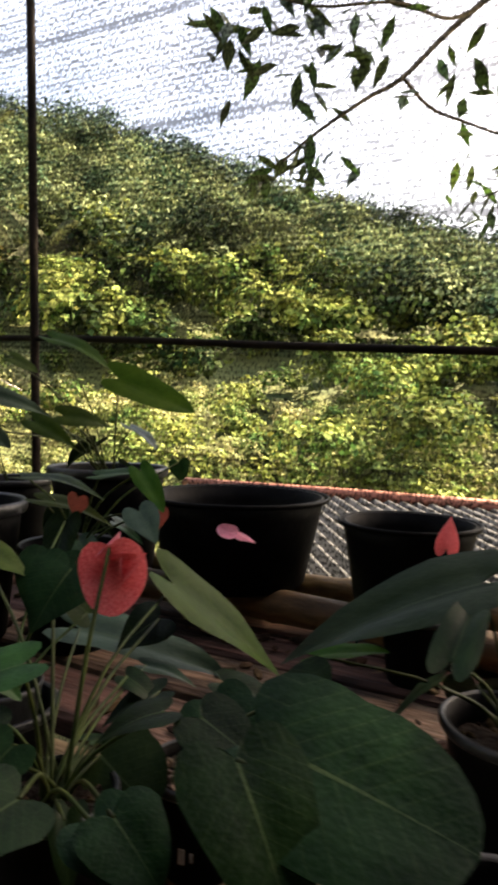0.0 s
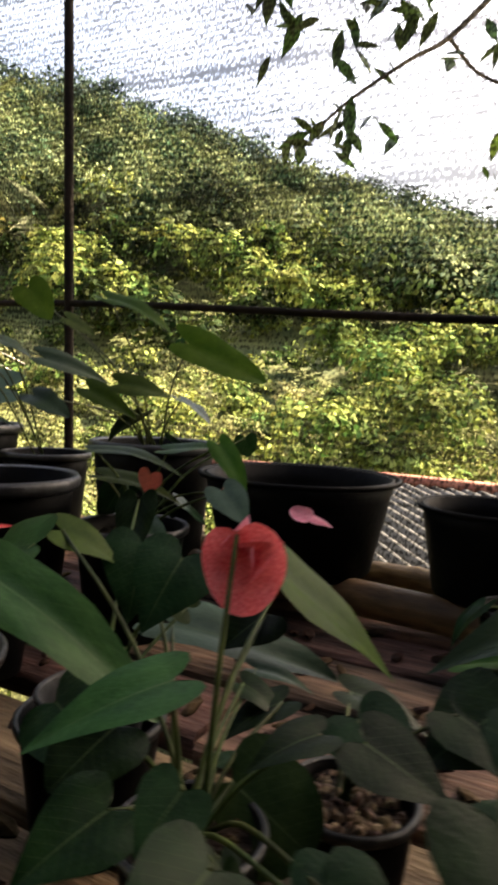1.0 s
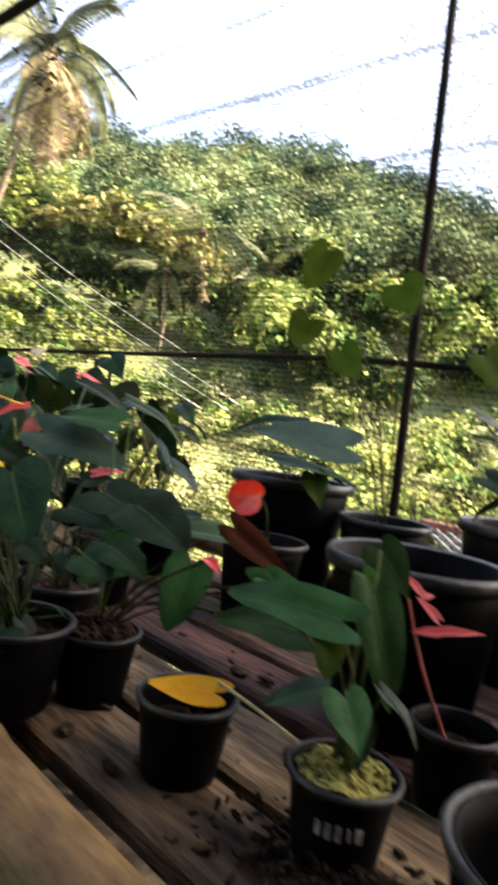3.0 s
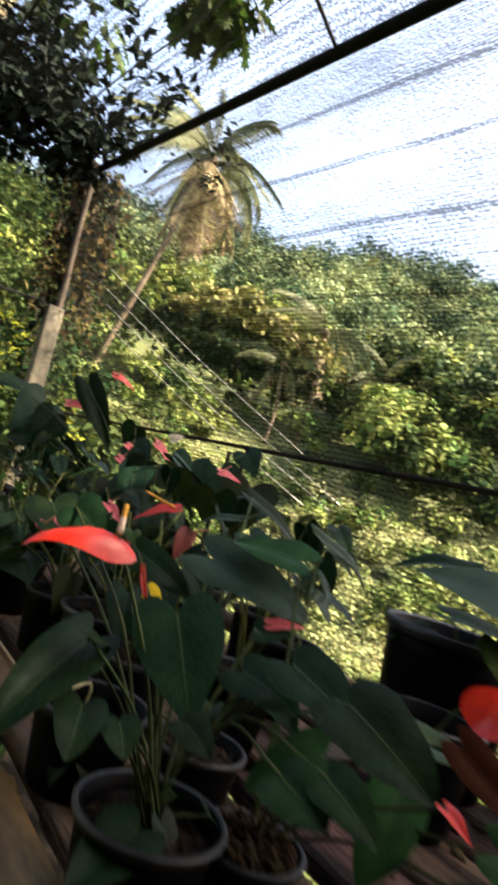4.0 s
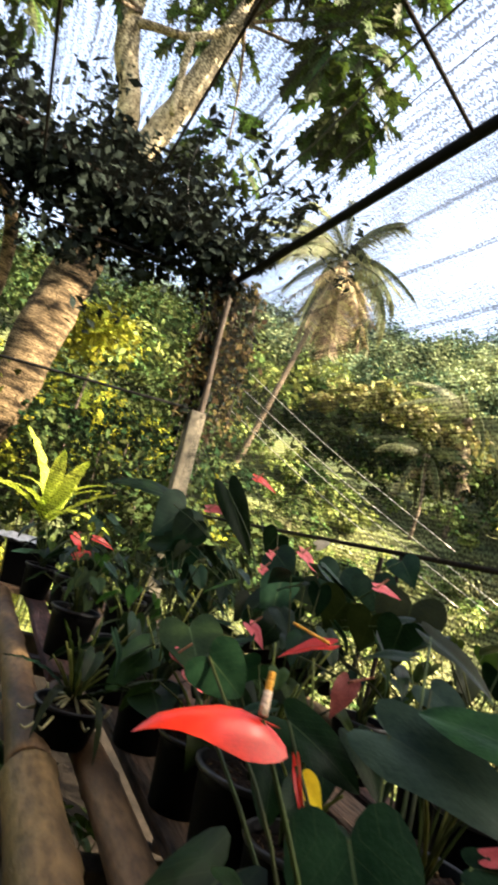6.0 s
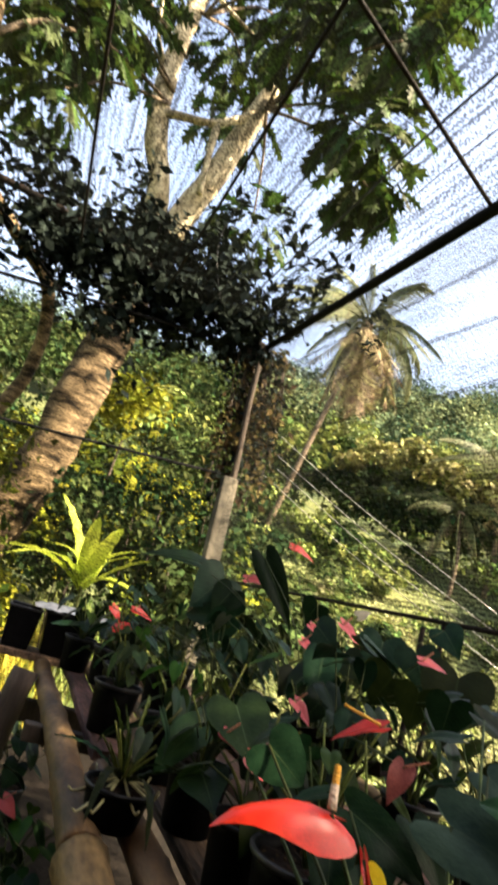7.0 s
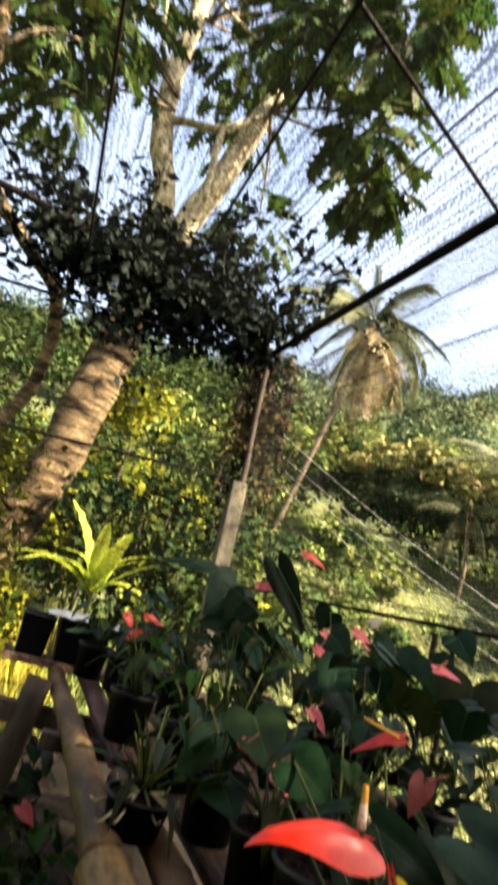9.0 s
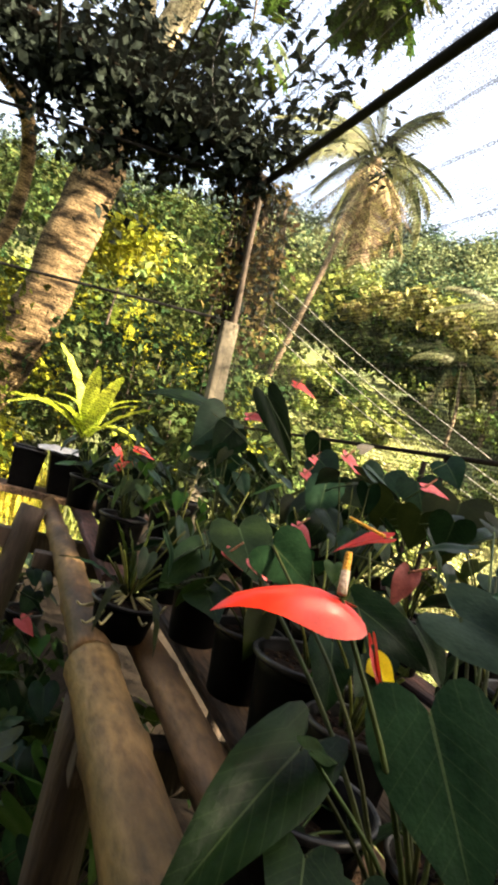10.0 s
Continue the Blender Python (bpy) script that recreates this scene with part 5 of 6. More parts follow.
def heart(name, seed, droop, fold, wave, mats, half=HALF):
    """A heart-shaped blade: its stalk joins at the origin, its tip is at x = 1."""
    r = random.Random(seed)
    ph = r.uniform(0, 6)
    bm = bmesh.new()
    uv = bm.loops.layers.uv.new("UVMap")
    cols = (0.0, 0.33, 0.68, 1.0)

    def lift(x, y):
        return -droop * x * abs(x) + fold * abs(y) - 0.35 * fold * abs(y) ** 2 * 4 + wave * math.sin(9 * x + ph) * abs(y) * 2 + wave * 0.5 * math.sin(5 * y + ph)

    for s in (-1, 1):
        rows = []
        for i, (x, y) in enumerate(half):
            mx = max(0.0, x) if i < len(half) - 1 else 1.0
            row = []
            for c in cols:
                px, py = mx + (x - mx) * c, s * y * c
                row.append((bm.verts.new((px, py, lift(px, py))), px, py))
            rows.append(row)
        for a, b in zip(rows, rows[1:]):
            for k in range(len(cols) - 1):
                quad = [a[k], a[k + 1], b[k + 1], b[k]]
                if s < 0:
                    quad.reverse()
                seen, keep = set(), []
                for v, px, py in quad:
                    key = (round(px, 4), round(py, 4))
                    if key not in seen:
                        seen.add(key)
                        keep.append((v, px, py))
                if len(keep) < 3:
                    continue
                f = bm.faces.new([v for v, _, _ in keep])
                f.smooth = True
                for loop, (_, px, py) in zip(f.loops, keep):
                    loop[uv].uv = (max(0.0, px), 0.5 + py)
    bmesh.ops.remove_doubles(bm, verts=bm.verts, dist=1e-4)
    made = []
    for m in mats:
        data = bpy.data.meshes.new(name)
        bm.to_mesh(data)
        data.materials.append(m)
        made.append(data)
    bm.free()
    return made


KINDS = {"G": 0, "L": 1, "Y": 2, "gold": 3, "brown": 4, "M": 5, "O": 6, "B": 7}
BLADES = [heart("leaf", 30 + k, 0.08 + 0.07 * k, 0.16 + 0.05 * (k % 3), 0.012 + 0.012 * (k % 2), (M_LEAF, M_LEAF_YOUNG_BACKLIT, M_LEAF_GREY, M_LEAF_YELLOW, M_LEAF_BROWN, M_LEAF_MID, M_LEAF_OLIVE, M_LEAF_BACKLIT), BLUNT if k % 2 else HALF) for k in range(6)]
ROUND = HALF[:8] + ((0.5, 0.455), (0.66, 0.415), (0.8, 0.345), (0.91, 0.245), (0.975, 0.135), (1.0, 0.0))
BLADES.append(heart("leaf", 41, 0.12, 0.2, 0.02, (M_LEAF, M_LEAF_YOUNG_BACKLIT, M_LEAF_GREY, M_LEAF_YELLOW, M_LEAF_BROWN, M_LEAF_MID, M_LEAF_OLIVE, M_LEAF_BACKLIT), ROUND))
lrng = random.Random(99)


def stalk(t, a, b, r0=0.0035, r1=0.0022, bow=0.25, mat=None, name="petiole"):
    """A stalk from the pot to a blade, bowing outwards."""
    a, b = Vector(a), Vector(b)
    mid = (a + b) / 2
    out = Vector((b.x - a.x, b.y - a.y, 0))
    mid += -out * bow * 0.5 + Vector((0, 0, (b - a).length * bow * 0.35))
    bm = bmesh.new()
    add_tube(bm, smooth_line([a, mid, b], 4), r0, r1, 5)
    return part(name, bm, mat or M_STALK, t)


def leaf(t, a, b, width, nrm, kind="G", stem=True, curl=1.0, form=None):
    """A blade of a plant from its stalk's end a to its tip b, across width, facing along nrm."""
    o = Vector(t.location)
    a, b, nrm = Vector(a) - o, Vector(b) - o, Vector(nrm).normalized()
    x = b - a
    ln = x.length
    y = nrm.cross(x.normalized()).normalized()
    z = x.normalized().cross(y)
    data = BLADES[lrng.randrange(6) if form is None else form][KINDS[kind]]
    ob = link_mesh("leaf", data, t)
    w = max(width * 1.05, 0.4 * ln)
    ob.matrix_local = Matrix(((x.x, y.x * w, z.x * ln * curl, a.x), (x.y, y.y * w, z.y * ln * curl, a.y), (x.z, y.z * w, z.z * ln * curl, a.z), (0, 0, 0, 1)))
    if stem:
        c = Vector((lrng.uniform(-0.012, 0.012), lrng.uniform(-0.012, 0.012), t["soil_z"]))
        stalk(t, c, a, 0.0021, 0.0015, 0.2)
    return ob


SPATHES = {}
for nm, mat in (("red", M_SPATHE_RED), ("coral", M_SPATHE_CORAL), ("pink", M_SPATHE_PINK), ("faded", M_SPATHE_FADED), ("cream", M_SPATHE_CREAM)):
    SPATHES[nm] = [heart("spathe", 70 + k, 0.22, -0.12 if k else 0.2, 0.03, (mat,))[0] for k in range(2)]
    for arch, cup in ((0.6, -0.55), (0.45, 0.85)):
        data = SPATHES[nm][0].copy()
        for v in data.vertices:
            x, y = v.co.x, v.co.y
            v.co.z = arch * (0.16 - (x - 0.42) ** 2) + cup * y * y * 1.6 + 0.012 * math.sin(11 * x + 7 * y)
        SPATHES[nm].append(data)
    for cup in (0.35, 1.5):
        bm = bmesh.new()
        hub, last = bm.verts.new((0.0, 0, 0)), None
        for k in range(1, 7):
            ring = []
            for i in range(24):
                a = 2 * math.pi * i / 24
                q = k / 6 * (1 + 0.05 * math.cos(3 * a + 1)) * (1 - 0.28 * math.exp(-((abs(a - math.pi) / 0.3) ** 2)))
                x, y = 0.42 + 0.58 * q * math.cos(a), 0.5 * q * math.sin(a)
                ring.append(bm.verts.new((x, y, cup * y * y * 1.5 + 0.25 * (x - 0.4) ** 2 + 0.025 * q * math.sin(5 * a))))
            for i in range(24):
                f = bm.faces.new((last[i], ring[i], ring[(i + 1) % 24], last[(i + 1) % 24]) if last else (hub, ring[i], ring[(i + 1) % 24]))
                f.smooth = True
            last = ring
        hub.co = (0.42, 0, 0)
        data = bpy.data.meshes.new("spathe")
        bm.to_mesh(data)
        bm.free()
        data.materials.append(mat)
        SPATHES[nm].append(data)


def flower(t, a, b, width, nrm, colour="red", spadix=None, spadix_mat=None, stem=True, form=0, curl=1.0):
    """A spathe from its base a to its tip b, with the spadix standing from its base."""
    o = Vector(t.location)
    a, b, nrm = Vector(a) - o, Vector(b) - o, Vector(nrm).normalized()
    x = b - a
    ln = x.length
    y = nrm.cross(x.normalized()).normalized()
    z = x.normalized().cross(y)
    ob = link_mesh("spathe", SPATHES[colour][form], t)
    ob.matrix_local = Matrix(((x.x, y.x * width, z.x * ln * curl, a.x), (x.y, y.y * width, z.y * ln * curl, a.y), (x.z, y.z * width, z.z * ln * curl, a.z), (0, 0, 0, 1)))
    tagged(ob, colour + " waxy spathe")
    if spadix is not None:
        s = Vector(spadix) - o
        bm = bmesh.new()
        base = a + z * 0.003
        add_tube(bm, [base, base.lerp(s, 0.2), base.lerp(s, 0.7), base.lerp(s, 0.95), s], 0.0036 * ln / 0.1, 0.0026 * ln / 0.1, 9)
        rod = part("spadix", bm, spadix_mat or M_SPADIX, t, "slender spadix", True)
        if spadix_mat is None:
            bm = bmesh.new()
            add_tube(bm, [base, base.lerp(s, 0.25), base.lerp(s, 0.55)], 0.0040 * ln / 0.1, 0.0036 * ln / 0.1, 9)
            part("spadix_foot", bm, M_SPADIX_PALE, rod, "pale cream foot of the spadix", True)
    if stem:
        stalk(t, (0.006, 0.004, t["soil_z"]), a, 0.0024, 0.0018, 0.12, name="flower_stalk")
    return ob


def filler(t, n, length, reach, rise, seed, kinds="GGGGL", flat=0.5, loose=0.3):
    """More leaves of a plant, spread round its middle."""
    r = random.Random(seed)
    o = Vector(t.location) + Vector((0, 0, t["soil_z"]))
    for k in range(n):
        a = 2 * math.pi * (k + r.uniform(-0.35, 0.35)) / n * 1.618
        out = Vector((math.cos(a), math.sin(a), 0))
        q = o + out * reach * r.uniform(0.25, 1.0) + Vector((0, 0, rise * r.uniform(0.35, 1.1)))
        ln = length * r.uniform(0.65, 1.15)
        way = (out + Vector((r.uniform(-0.4, 0.4), r.uniform(-0.4, 0.4), -r.uniform(0.15, 0.9)))).normalized()
        nrm = (Vector((r.uniform(-loose, loose), r.uniform(-loose, loose), 1)) + out * flat).normalized()
        leaf(t, q, q + way * ln, ln * r.uniform(0.58, 0.75), nrm, r.choice(kinds))


def label_marks(t, dia, high, up, count, towards, size=0.012):
    """Hand-painted marking on a pot, too worn to read: short bars on its side."""
    bm = bmesh.new()
    a0 = math.atan2(towards[1], towards[0])
    r = random.Random(count)
    for k in range(count):
        a = a0 + (k - (count - 1) / 2) * size / (dia / 2) * 0.85
        rad = dia / 2 * (0.74 + 0.16 * up / high) + 0.003
        c = Vector((rad * math.cos(a), rad * math.sin(a), up))
        m = Matrix.Translation(c) @ Matrix.Rotation(a, 4, "Z") @ Matrix.Diagonal((0.0012, size * r.uniform(0.25, 0.5), size * r.uniform(0.6, 1.1), 1))
        bmesh.ops.create_cube(bm, size=1.0, matrix=m)
    part("marking", bm, M_MARK, t, "worn pale paint marking")



# ---- the potted plants ----
a_ = pot(-0.587, 0.315, 0.165, 0.163, "anthurium with a pink flower in a black pot", level=0.55, lip=0.75)
c_ = pot(-0.485, 0.42, 0.118, 0.105, "anthurium with glossy leaves in a black pot", level=0.7)
d_ = pot(-0.815, 0.415, 0.105, 0.079, "small leafy anthurium in a mossy black pot", "moss", 0.93)
e_ = pot(-0.99, 0.375, 0.108, 0.085, "black pot with a fallen yellow leaf on it", level=0.6)
f_ = pot(-1.185, 0.385, 0.112, 0.09, "anthurium in a black pot heaped with coir", "coir", 0.95)
g_ = pot(-1.33, 0.83, 0.172, 0.165, "black pot with thin stems and dark soil", level=0.8)
b_ = pot(-0.93, 0.70, 0.245, 0.23, "large black pot with a thick rim", level=0.6, lip=1.5)
k_ = pot(-1.46, 1.04, 0.285, 0.275, "large black pot with broad greyish leaves", level=0.7, lip=1.3)
h_ = pot(-1.24, 1.1, 0.2, 0.22, "black pot with tall thin-stemmed leaves", level=0.8)
m_ = pot(-0.93, 1.09, 0.26, 0.265, "large black pot with long-stalked leaves", level=0.85, lip=1.2)
s_ = pot(-0.745, 0.79, 0.172, 0.165, "anthurium in a black pot of reddish soil", level=0.86)
t_ = pot(-0.795, 0.585, 0.095, 0.088, "small black pot with a stalk of pink bracts", level=0.7)
u_ = pot(-0.605, 1.085, 0.36, 0.168, "wide black tub standing on poles against the net", level=0.6, lip=0.6, z=0.862, rim_mat=M_POT)
v_ = pot(-0.275, 1.1, 0.24, 0.145, "wide black pot on poles by the net", level=0.6, lip=0.6, z=0.862, rim_mat=M_POT)
w_ = pot(-0.22, 0.935, 0.105, 0.1, "small black pot with a scuffed rim", level=0.8)
x_ = pot(-0.05, 0.60, 0.135, 0.12, "anthurium with broad dark leaves in a black pot", level=0.8)
x2_ = pot(-0.03, 0.35, 0.13, 0.12, "anthurium with very broad dark leaves in a black pot", level=0.8)
gr_ = pot(-0.285, 0.465, 0.097, 0.082, "small black pot filled with pumice gravel", "gravel", 0.86)
r_ = pot(-0.36, 0.372, 0.10, 0.085, "anthurium with a coral double flower", level=0.85)
sp_ = pot(-2.15, 0.262, 0.14, 0.075, "orchid-like plant with aerial roots in a black pot", level=0.9)
b5_ = pot(-1.215, 0.285, 0.145, 0.105, "anthurium with large heart-shaped leaves and red flowers", level=0.85)
f5_ = pot(-1.36, 0.43, 0.12, 0.1, "anthurium with long hanging leaves in a black pot", level=0.85)
j_ = pot(-1.455, 0.325, 0.15, 0.105, "black pot with low dark leaves among the anthuriums", level=0.5)
q_ = pot(-2.45, 0.78, 0.16, 0.15, "tall anthurium with dark leaves and red flowers", level=0.85)
label_marks(d_, 0.105, 0.092, 0.045, 5, (0.35, -0.5))
label_marks(gr_, 0.095, 0.082, 0.028, 2, (0.15, -0.5), 0.011)
label_marks(r_, 0.10, 0.085, 0.02, 3, (0.2, -0.5), 0.008)

# R
leaf(r_, (-0.350, 0.330, 0.997), (-0.392, 0.262, 0.989), 0.036, (0.31, -0.35, 0.88), "M", curl=0.8, form=4)
leaf(r_, (-0.496, 0.543, 0.936), (-0.347, 0.622, 0.907), 0.048, (0.12, -0.24, 0.96), "Y")
leaf(r_, (-0.393, 0.574, 0.994), (-0.298, 0.676, 0.884), 0.055, (0.15, -0.43, 0.89), "L", curl=1.2)
leaf(r_, (-0.356, 0.420, 0.889), (-0.288, 0.400, 0.875), 0.080, (0.36, -0.70, 0.62), "M", curl=0.5, form=6)
leaf(r_, (-0.521, 0.527, 1.013), (-0.498, 0.476, 0.968), 0.072, (0.37, -0.48, 0.80), "G")
leaf(r_, (-0.566, 0.466, 1.030), (-0.520, 0.501, 1.012), 0.042, (0.33, -0.37, 0.87), "L")
leaf(r_, (-0.360, 0.292, 0.94), (-0.372, 0.240, 0.935), 0.05, (0.32, -0.33, 0.89), "G", curl=1.3)
leaf(r_, (-0.391, 0.333, 0.957), (-0.397, 0.287, 0.944), 0.053, (0.34, -0.37, 0.87), "G")
leaf(r_, (-0.360, 0.507, 0.910), (-0.394, 0.461, 0.903), 0.036, (0.09, -0.18, 0.98), "G")
leaf(r_, (-0.401, 0.539, 0.916), (-0.351, 0.560, 0.913), 0.024, (0.08, -0.19, 0.98), "Y")
leaf(r_, (-0.412, 0.574, 0.953), (-0.434, 0.530, 0.935), 0.055, (0.27, -0.51, 0.82), "G")
leaf(gr_, (-0.291, 0.491, 0.922), (-0.240, 0.467, 0.898), 0.064, (0.12, -0.49, 0.86), "G")
leaf(gr_, (-0.322, 0.566, 0.905), (-0.253, 0.580, 0.899), 0.045, (0.05, -0.19, 0.98), "G")
leaf(r_, (-0.246, 0.306, 0.935), (-0.203, 0.294, 0.919), 0.052, (0.28, -0.37, 0.89), "G")
# X
leaf(x_, (-0.090, 0.618, 1.028), (-0.256, 0.531, 0.977), 0.043, (0.01, -0.53, 0.85), "Y")
leaf(x_, (-0.097, 0.531, 0.986), (-0.084, 0.603, 1.050), 0.031, (0.08, -0.67, 0.74), "G")
leaf(c_, (-0.435, 0.465, 1.026), (-0.433, 0.412, 0.992), 0.067, (0.41, -0.44, 0.80), "G")
leaf(r_, (-0.296, 0.425, 0.939), (-0.324, 0.380, 0.942), 0.033, (0.14, -0.21, 0.97), "G")
leaf(gr_, (-0.269, 0.438, 0.935), (-0.210, 0.431, 0.918), 0.056, (0.17, -0.37, 0.91), "G")
leaf(gr_, (-0.224, 0.508, 0.937), (-0.160, 0.486, 0.924), 0.057, (0.12, -0.40, 0.91), "G")
leaf(r_, (-0.316, 0.293, 0.965), (-0.320, 0.262, 0.95), 0.036, (0.38, -0.34, 0.86), "G")
leaf(r_, (-0.285, 0.270, 0.953), (-0.285, 0.220, 0.957), 0.054, (0.35, -0.32, 0.88), "G")
leaf(x_, (-0.230, 0.579, 0.948), (-0.164, 0.584, 0.971), 0.027, (0.05, -0.20, 0.98), "L")
leaf(r_, (-0.259, 0.303, 0.929), (-0.212, 0.297, 0.920), 0.049, (0.25, -0.37, 0.89), "G")
leaf(c_, (-0.467, 0.523, 0.964), (-0.487, 0.497, 1.000), 0.035, (0.34, -0.49, 0.80), "M")
leaf(r_, (-0.392, 0.497, 0.921), (-0.356, 0.498, 0.914), 0.028, (0.14, -0.28, 0.95), "G")
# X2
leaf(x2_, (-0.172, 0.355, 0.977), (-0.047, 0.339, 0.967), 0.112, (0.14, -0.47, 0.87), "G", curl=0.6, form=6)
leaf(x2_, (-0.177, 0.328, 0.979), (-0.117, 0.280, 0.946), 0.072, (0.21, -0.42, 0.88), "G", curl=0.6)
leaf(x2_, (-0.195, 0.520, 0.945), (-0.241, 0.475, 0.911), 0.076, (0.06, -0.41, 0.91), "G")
# C
leaf(c_, (-0.462, 0.358, 0.943), (-0.393, 0.324, 0.942), 0.061, (-0.27, -0.59, 0.76), "G")
leaf(c_, (-0.621, 0.646, 1.030), (-0.598, 0.598, 0.976), 0.048, (0.25, -0.67, 0.70), "G")
# D
leaf(d_, (-0.834, 0.403, 1.007), (-0.933, 0.350, 1.028), 0.048, (0.45, -0.54, 0.71), "M")
leaf(d_, (-0.804, 0.381, 0.953), (-0.767, 0.359, 0.926), 0.039, (0.32, -0.45, 0.83), "M")
leaf(d_, (-0.840, 0.461, 1.024), (-0.783, 0.430, 0.950), 0.048, (0.48, -0.62, 0.62), "M")
leaf(d_, (-0.876, 0.518, 1.058), (-0.834, 0.520, 1.021), 0.044, (0.45, -0.76, 0.46), "M")
leaf(d_, (-0.931, 0.417, 1.013), (-0.852, 0.435, 0.982), 0.036, (0.41, -0.61, 0.68), "M")
leaf(d_, (-0.838, 0.395, 0.996), (-0.818, 0.374, 0.969), 0.033, (0.52, -0.45, 0.73), "L")
leaf(d_, (-0.873, 0.488, 1.034), (-0.840, 0.487, 1.016), 0.025, (0.38, -0.55, 0.74), "L")
# F
leaf(f_, (-1.091, 0.478, 1.027), (-1.163, 0.373, 1.042), 0.038, (0.37, -0.12, 0.92), "M")
leaf(f_, (-1.065, 0.420, 0.998), (-1.046, 0.383, 0.934), 0.056, (0.72, -0.48, 0.49), "M")
leaf(f_, (-1.261, 0.416, 1.150), (-1.339, 0.372, 1.157), 0.052, (0.36, -0.51, 0.78), "M")
leaf(f_, (-1.291, 0.465, 1.179), (-1.242, 0.543, 1.156), 0.036, (0.46, -0.04, 0.89), "M")
leaf(f_, (-1.106, 0.360, 1.007), (-1.128, 0.305, 0.979), 0.050, (0.60, -0.55, 0.58), "M")
leaf(f_, (-0.979, 0.446, 0.994), (-0.890, 0.488, 0.985), 0.046, (0.37, -0.61, 0.70), "M")
leaf(f_, (-0.903, 0.442, 0.968), (-1.007, 0.405, 0.978), 0.052, (0.26, -0.49, 0.83), "M")
# K
leaf(k_, (-1.356, 1.076, 1.160), (-1.506, 0.920, 1.182), 0.110, (0.57, -0.44, 0.70), "Y")
leaf(k_, (-1.386, 0.905, 1.109), (-1.258, 1.029, 1.110), 0.036, (0.16, -0.18, 0.97), "G")
leaf(k_, (-1.335, 0.957, 1.092), (-1.285, 0.931, 1.038), 0.053, (0.39, -0.63, 0.67), "L")
leaf(k_, (-1.468, 1.037, 1.198), (-1.562, 0.930, 1.211), 0.047, (0.36, -0.20, 0.91), "G")
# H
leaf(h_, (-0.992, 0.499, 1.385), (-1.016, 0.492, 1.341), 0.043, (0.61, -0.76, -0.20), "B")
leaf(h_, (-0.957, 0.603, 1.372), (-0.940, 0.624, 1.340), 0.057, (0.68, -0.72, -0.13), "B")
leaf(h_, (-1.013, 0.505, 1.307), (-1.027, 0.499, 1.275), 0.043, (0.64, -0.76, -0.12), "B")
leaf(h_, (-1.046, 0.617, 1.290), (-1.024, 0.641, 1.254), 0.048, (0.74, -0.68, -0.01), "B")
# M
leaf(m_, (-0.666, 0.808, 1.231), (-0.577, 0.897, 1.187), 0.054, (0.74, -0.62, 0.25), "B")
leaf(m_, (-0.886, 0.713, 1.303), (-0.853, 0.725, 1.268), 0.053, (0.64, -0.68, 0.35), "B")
leaf(m_, (-0.835, 0.832, 1.304), (-0.734, 0.851, 1.291), 0.023, (0.20, -0.50, 0.84), "L")
leaf(m_, (-0.840, 0.704, 1.201), (-0.771, 0.769, 1.182), 0.038, (0.60, -0.43, 0.67), "Y")
leaf(m_, (-0.794, 0.816, 1.171), (-0.728, 0.866, 1.167), 0.040, (0.53, -0.65, 0.54), "L")
leaf(m_, (-0.829, 0.786, 1.160), (-0.745, 0.791, 1.130), 0.039, (0.29, -0.67, 0.68), "L")
leaf(m_, (-0.851, 0.757, 1.264), (-0.822, 0.787, 1.246), 0.027, (0.73, -0.36, 0.58), "L")
leaf(m_, (-0.850, 0.695, 1.148), (-0.782, 0.692, 1.128), 0.041, (0.23, -0.50, 0.83), "Y")
leaf(m_, (-0.841, 0.626, 1.220), (-0.813, 0.658, 1.209), 0.024, (0.59, -0.22, 0.78), "Y")
# S
leaf(s_, (-0.686, 0.642, 1.084), (-0.577, 0.664, 1.098), 0.024, (-0.09, -0.18, 0.98), "M")
leaf(s_, (-0.728, 0.710, 1.043), (-0.620, 0.736, 1.045), 0.025, (0.05, -0.29, 0.95), "L")
leaf(s_, (-0.653, 0.749, 1.083), (-0.569, 0.758, 1.097), 0.032, (-0.11, -0.40, 0.91), "M")
leaf(s_, (-0.530, 0.687, 1.047), (-0.476, 0.654, 1.018), 0.045, (0.11, -0.53, 0.84), "Y")
leaf(s_, (-0.563, 0.732, 1.096), (-0.518, 0.729, 1.050), 0.035, (0.53, -0.62, 0.57), "L")
leaf(s_, (-0.631, 0.924, 1.096), (-0.625, 0.925, 1.065), 0.036, (0.51, -0.86, 0.08), "M")
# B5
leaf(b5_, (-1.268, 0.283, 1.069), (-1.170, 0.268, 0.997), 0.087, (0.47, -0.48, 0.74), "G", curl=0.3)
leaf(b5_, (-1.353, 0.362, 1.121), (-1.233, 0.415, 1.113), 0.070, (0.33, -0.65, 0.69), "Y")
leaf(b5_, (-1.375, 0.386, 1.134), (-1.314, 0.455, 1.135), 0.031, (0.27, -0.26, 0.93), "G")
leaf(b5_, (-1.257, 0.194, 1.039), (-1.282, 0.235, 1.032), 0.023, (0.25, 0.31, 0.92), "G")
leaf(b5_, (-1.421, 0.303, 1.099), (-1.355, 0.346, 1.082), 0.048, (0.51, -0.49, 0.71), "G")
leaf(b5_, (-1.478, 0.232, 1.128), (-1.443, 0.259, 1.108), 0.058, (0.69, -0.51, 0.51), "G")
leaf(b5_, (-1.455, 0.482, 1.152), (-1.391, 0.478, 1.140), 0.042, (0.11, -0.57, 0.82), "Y")
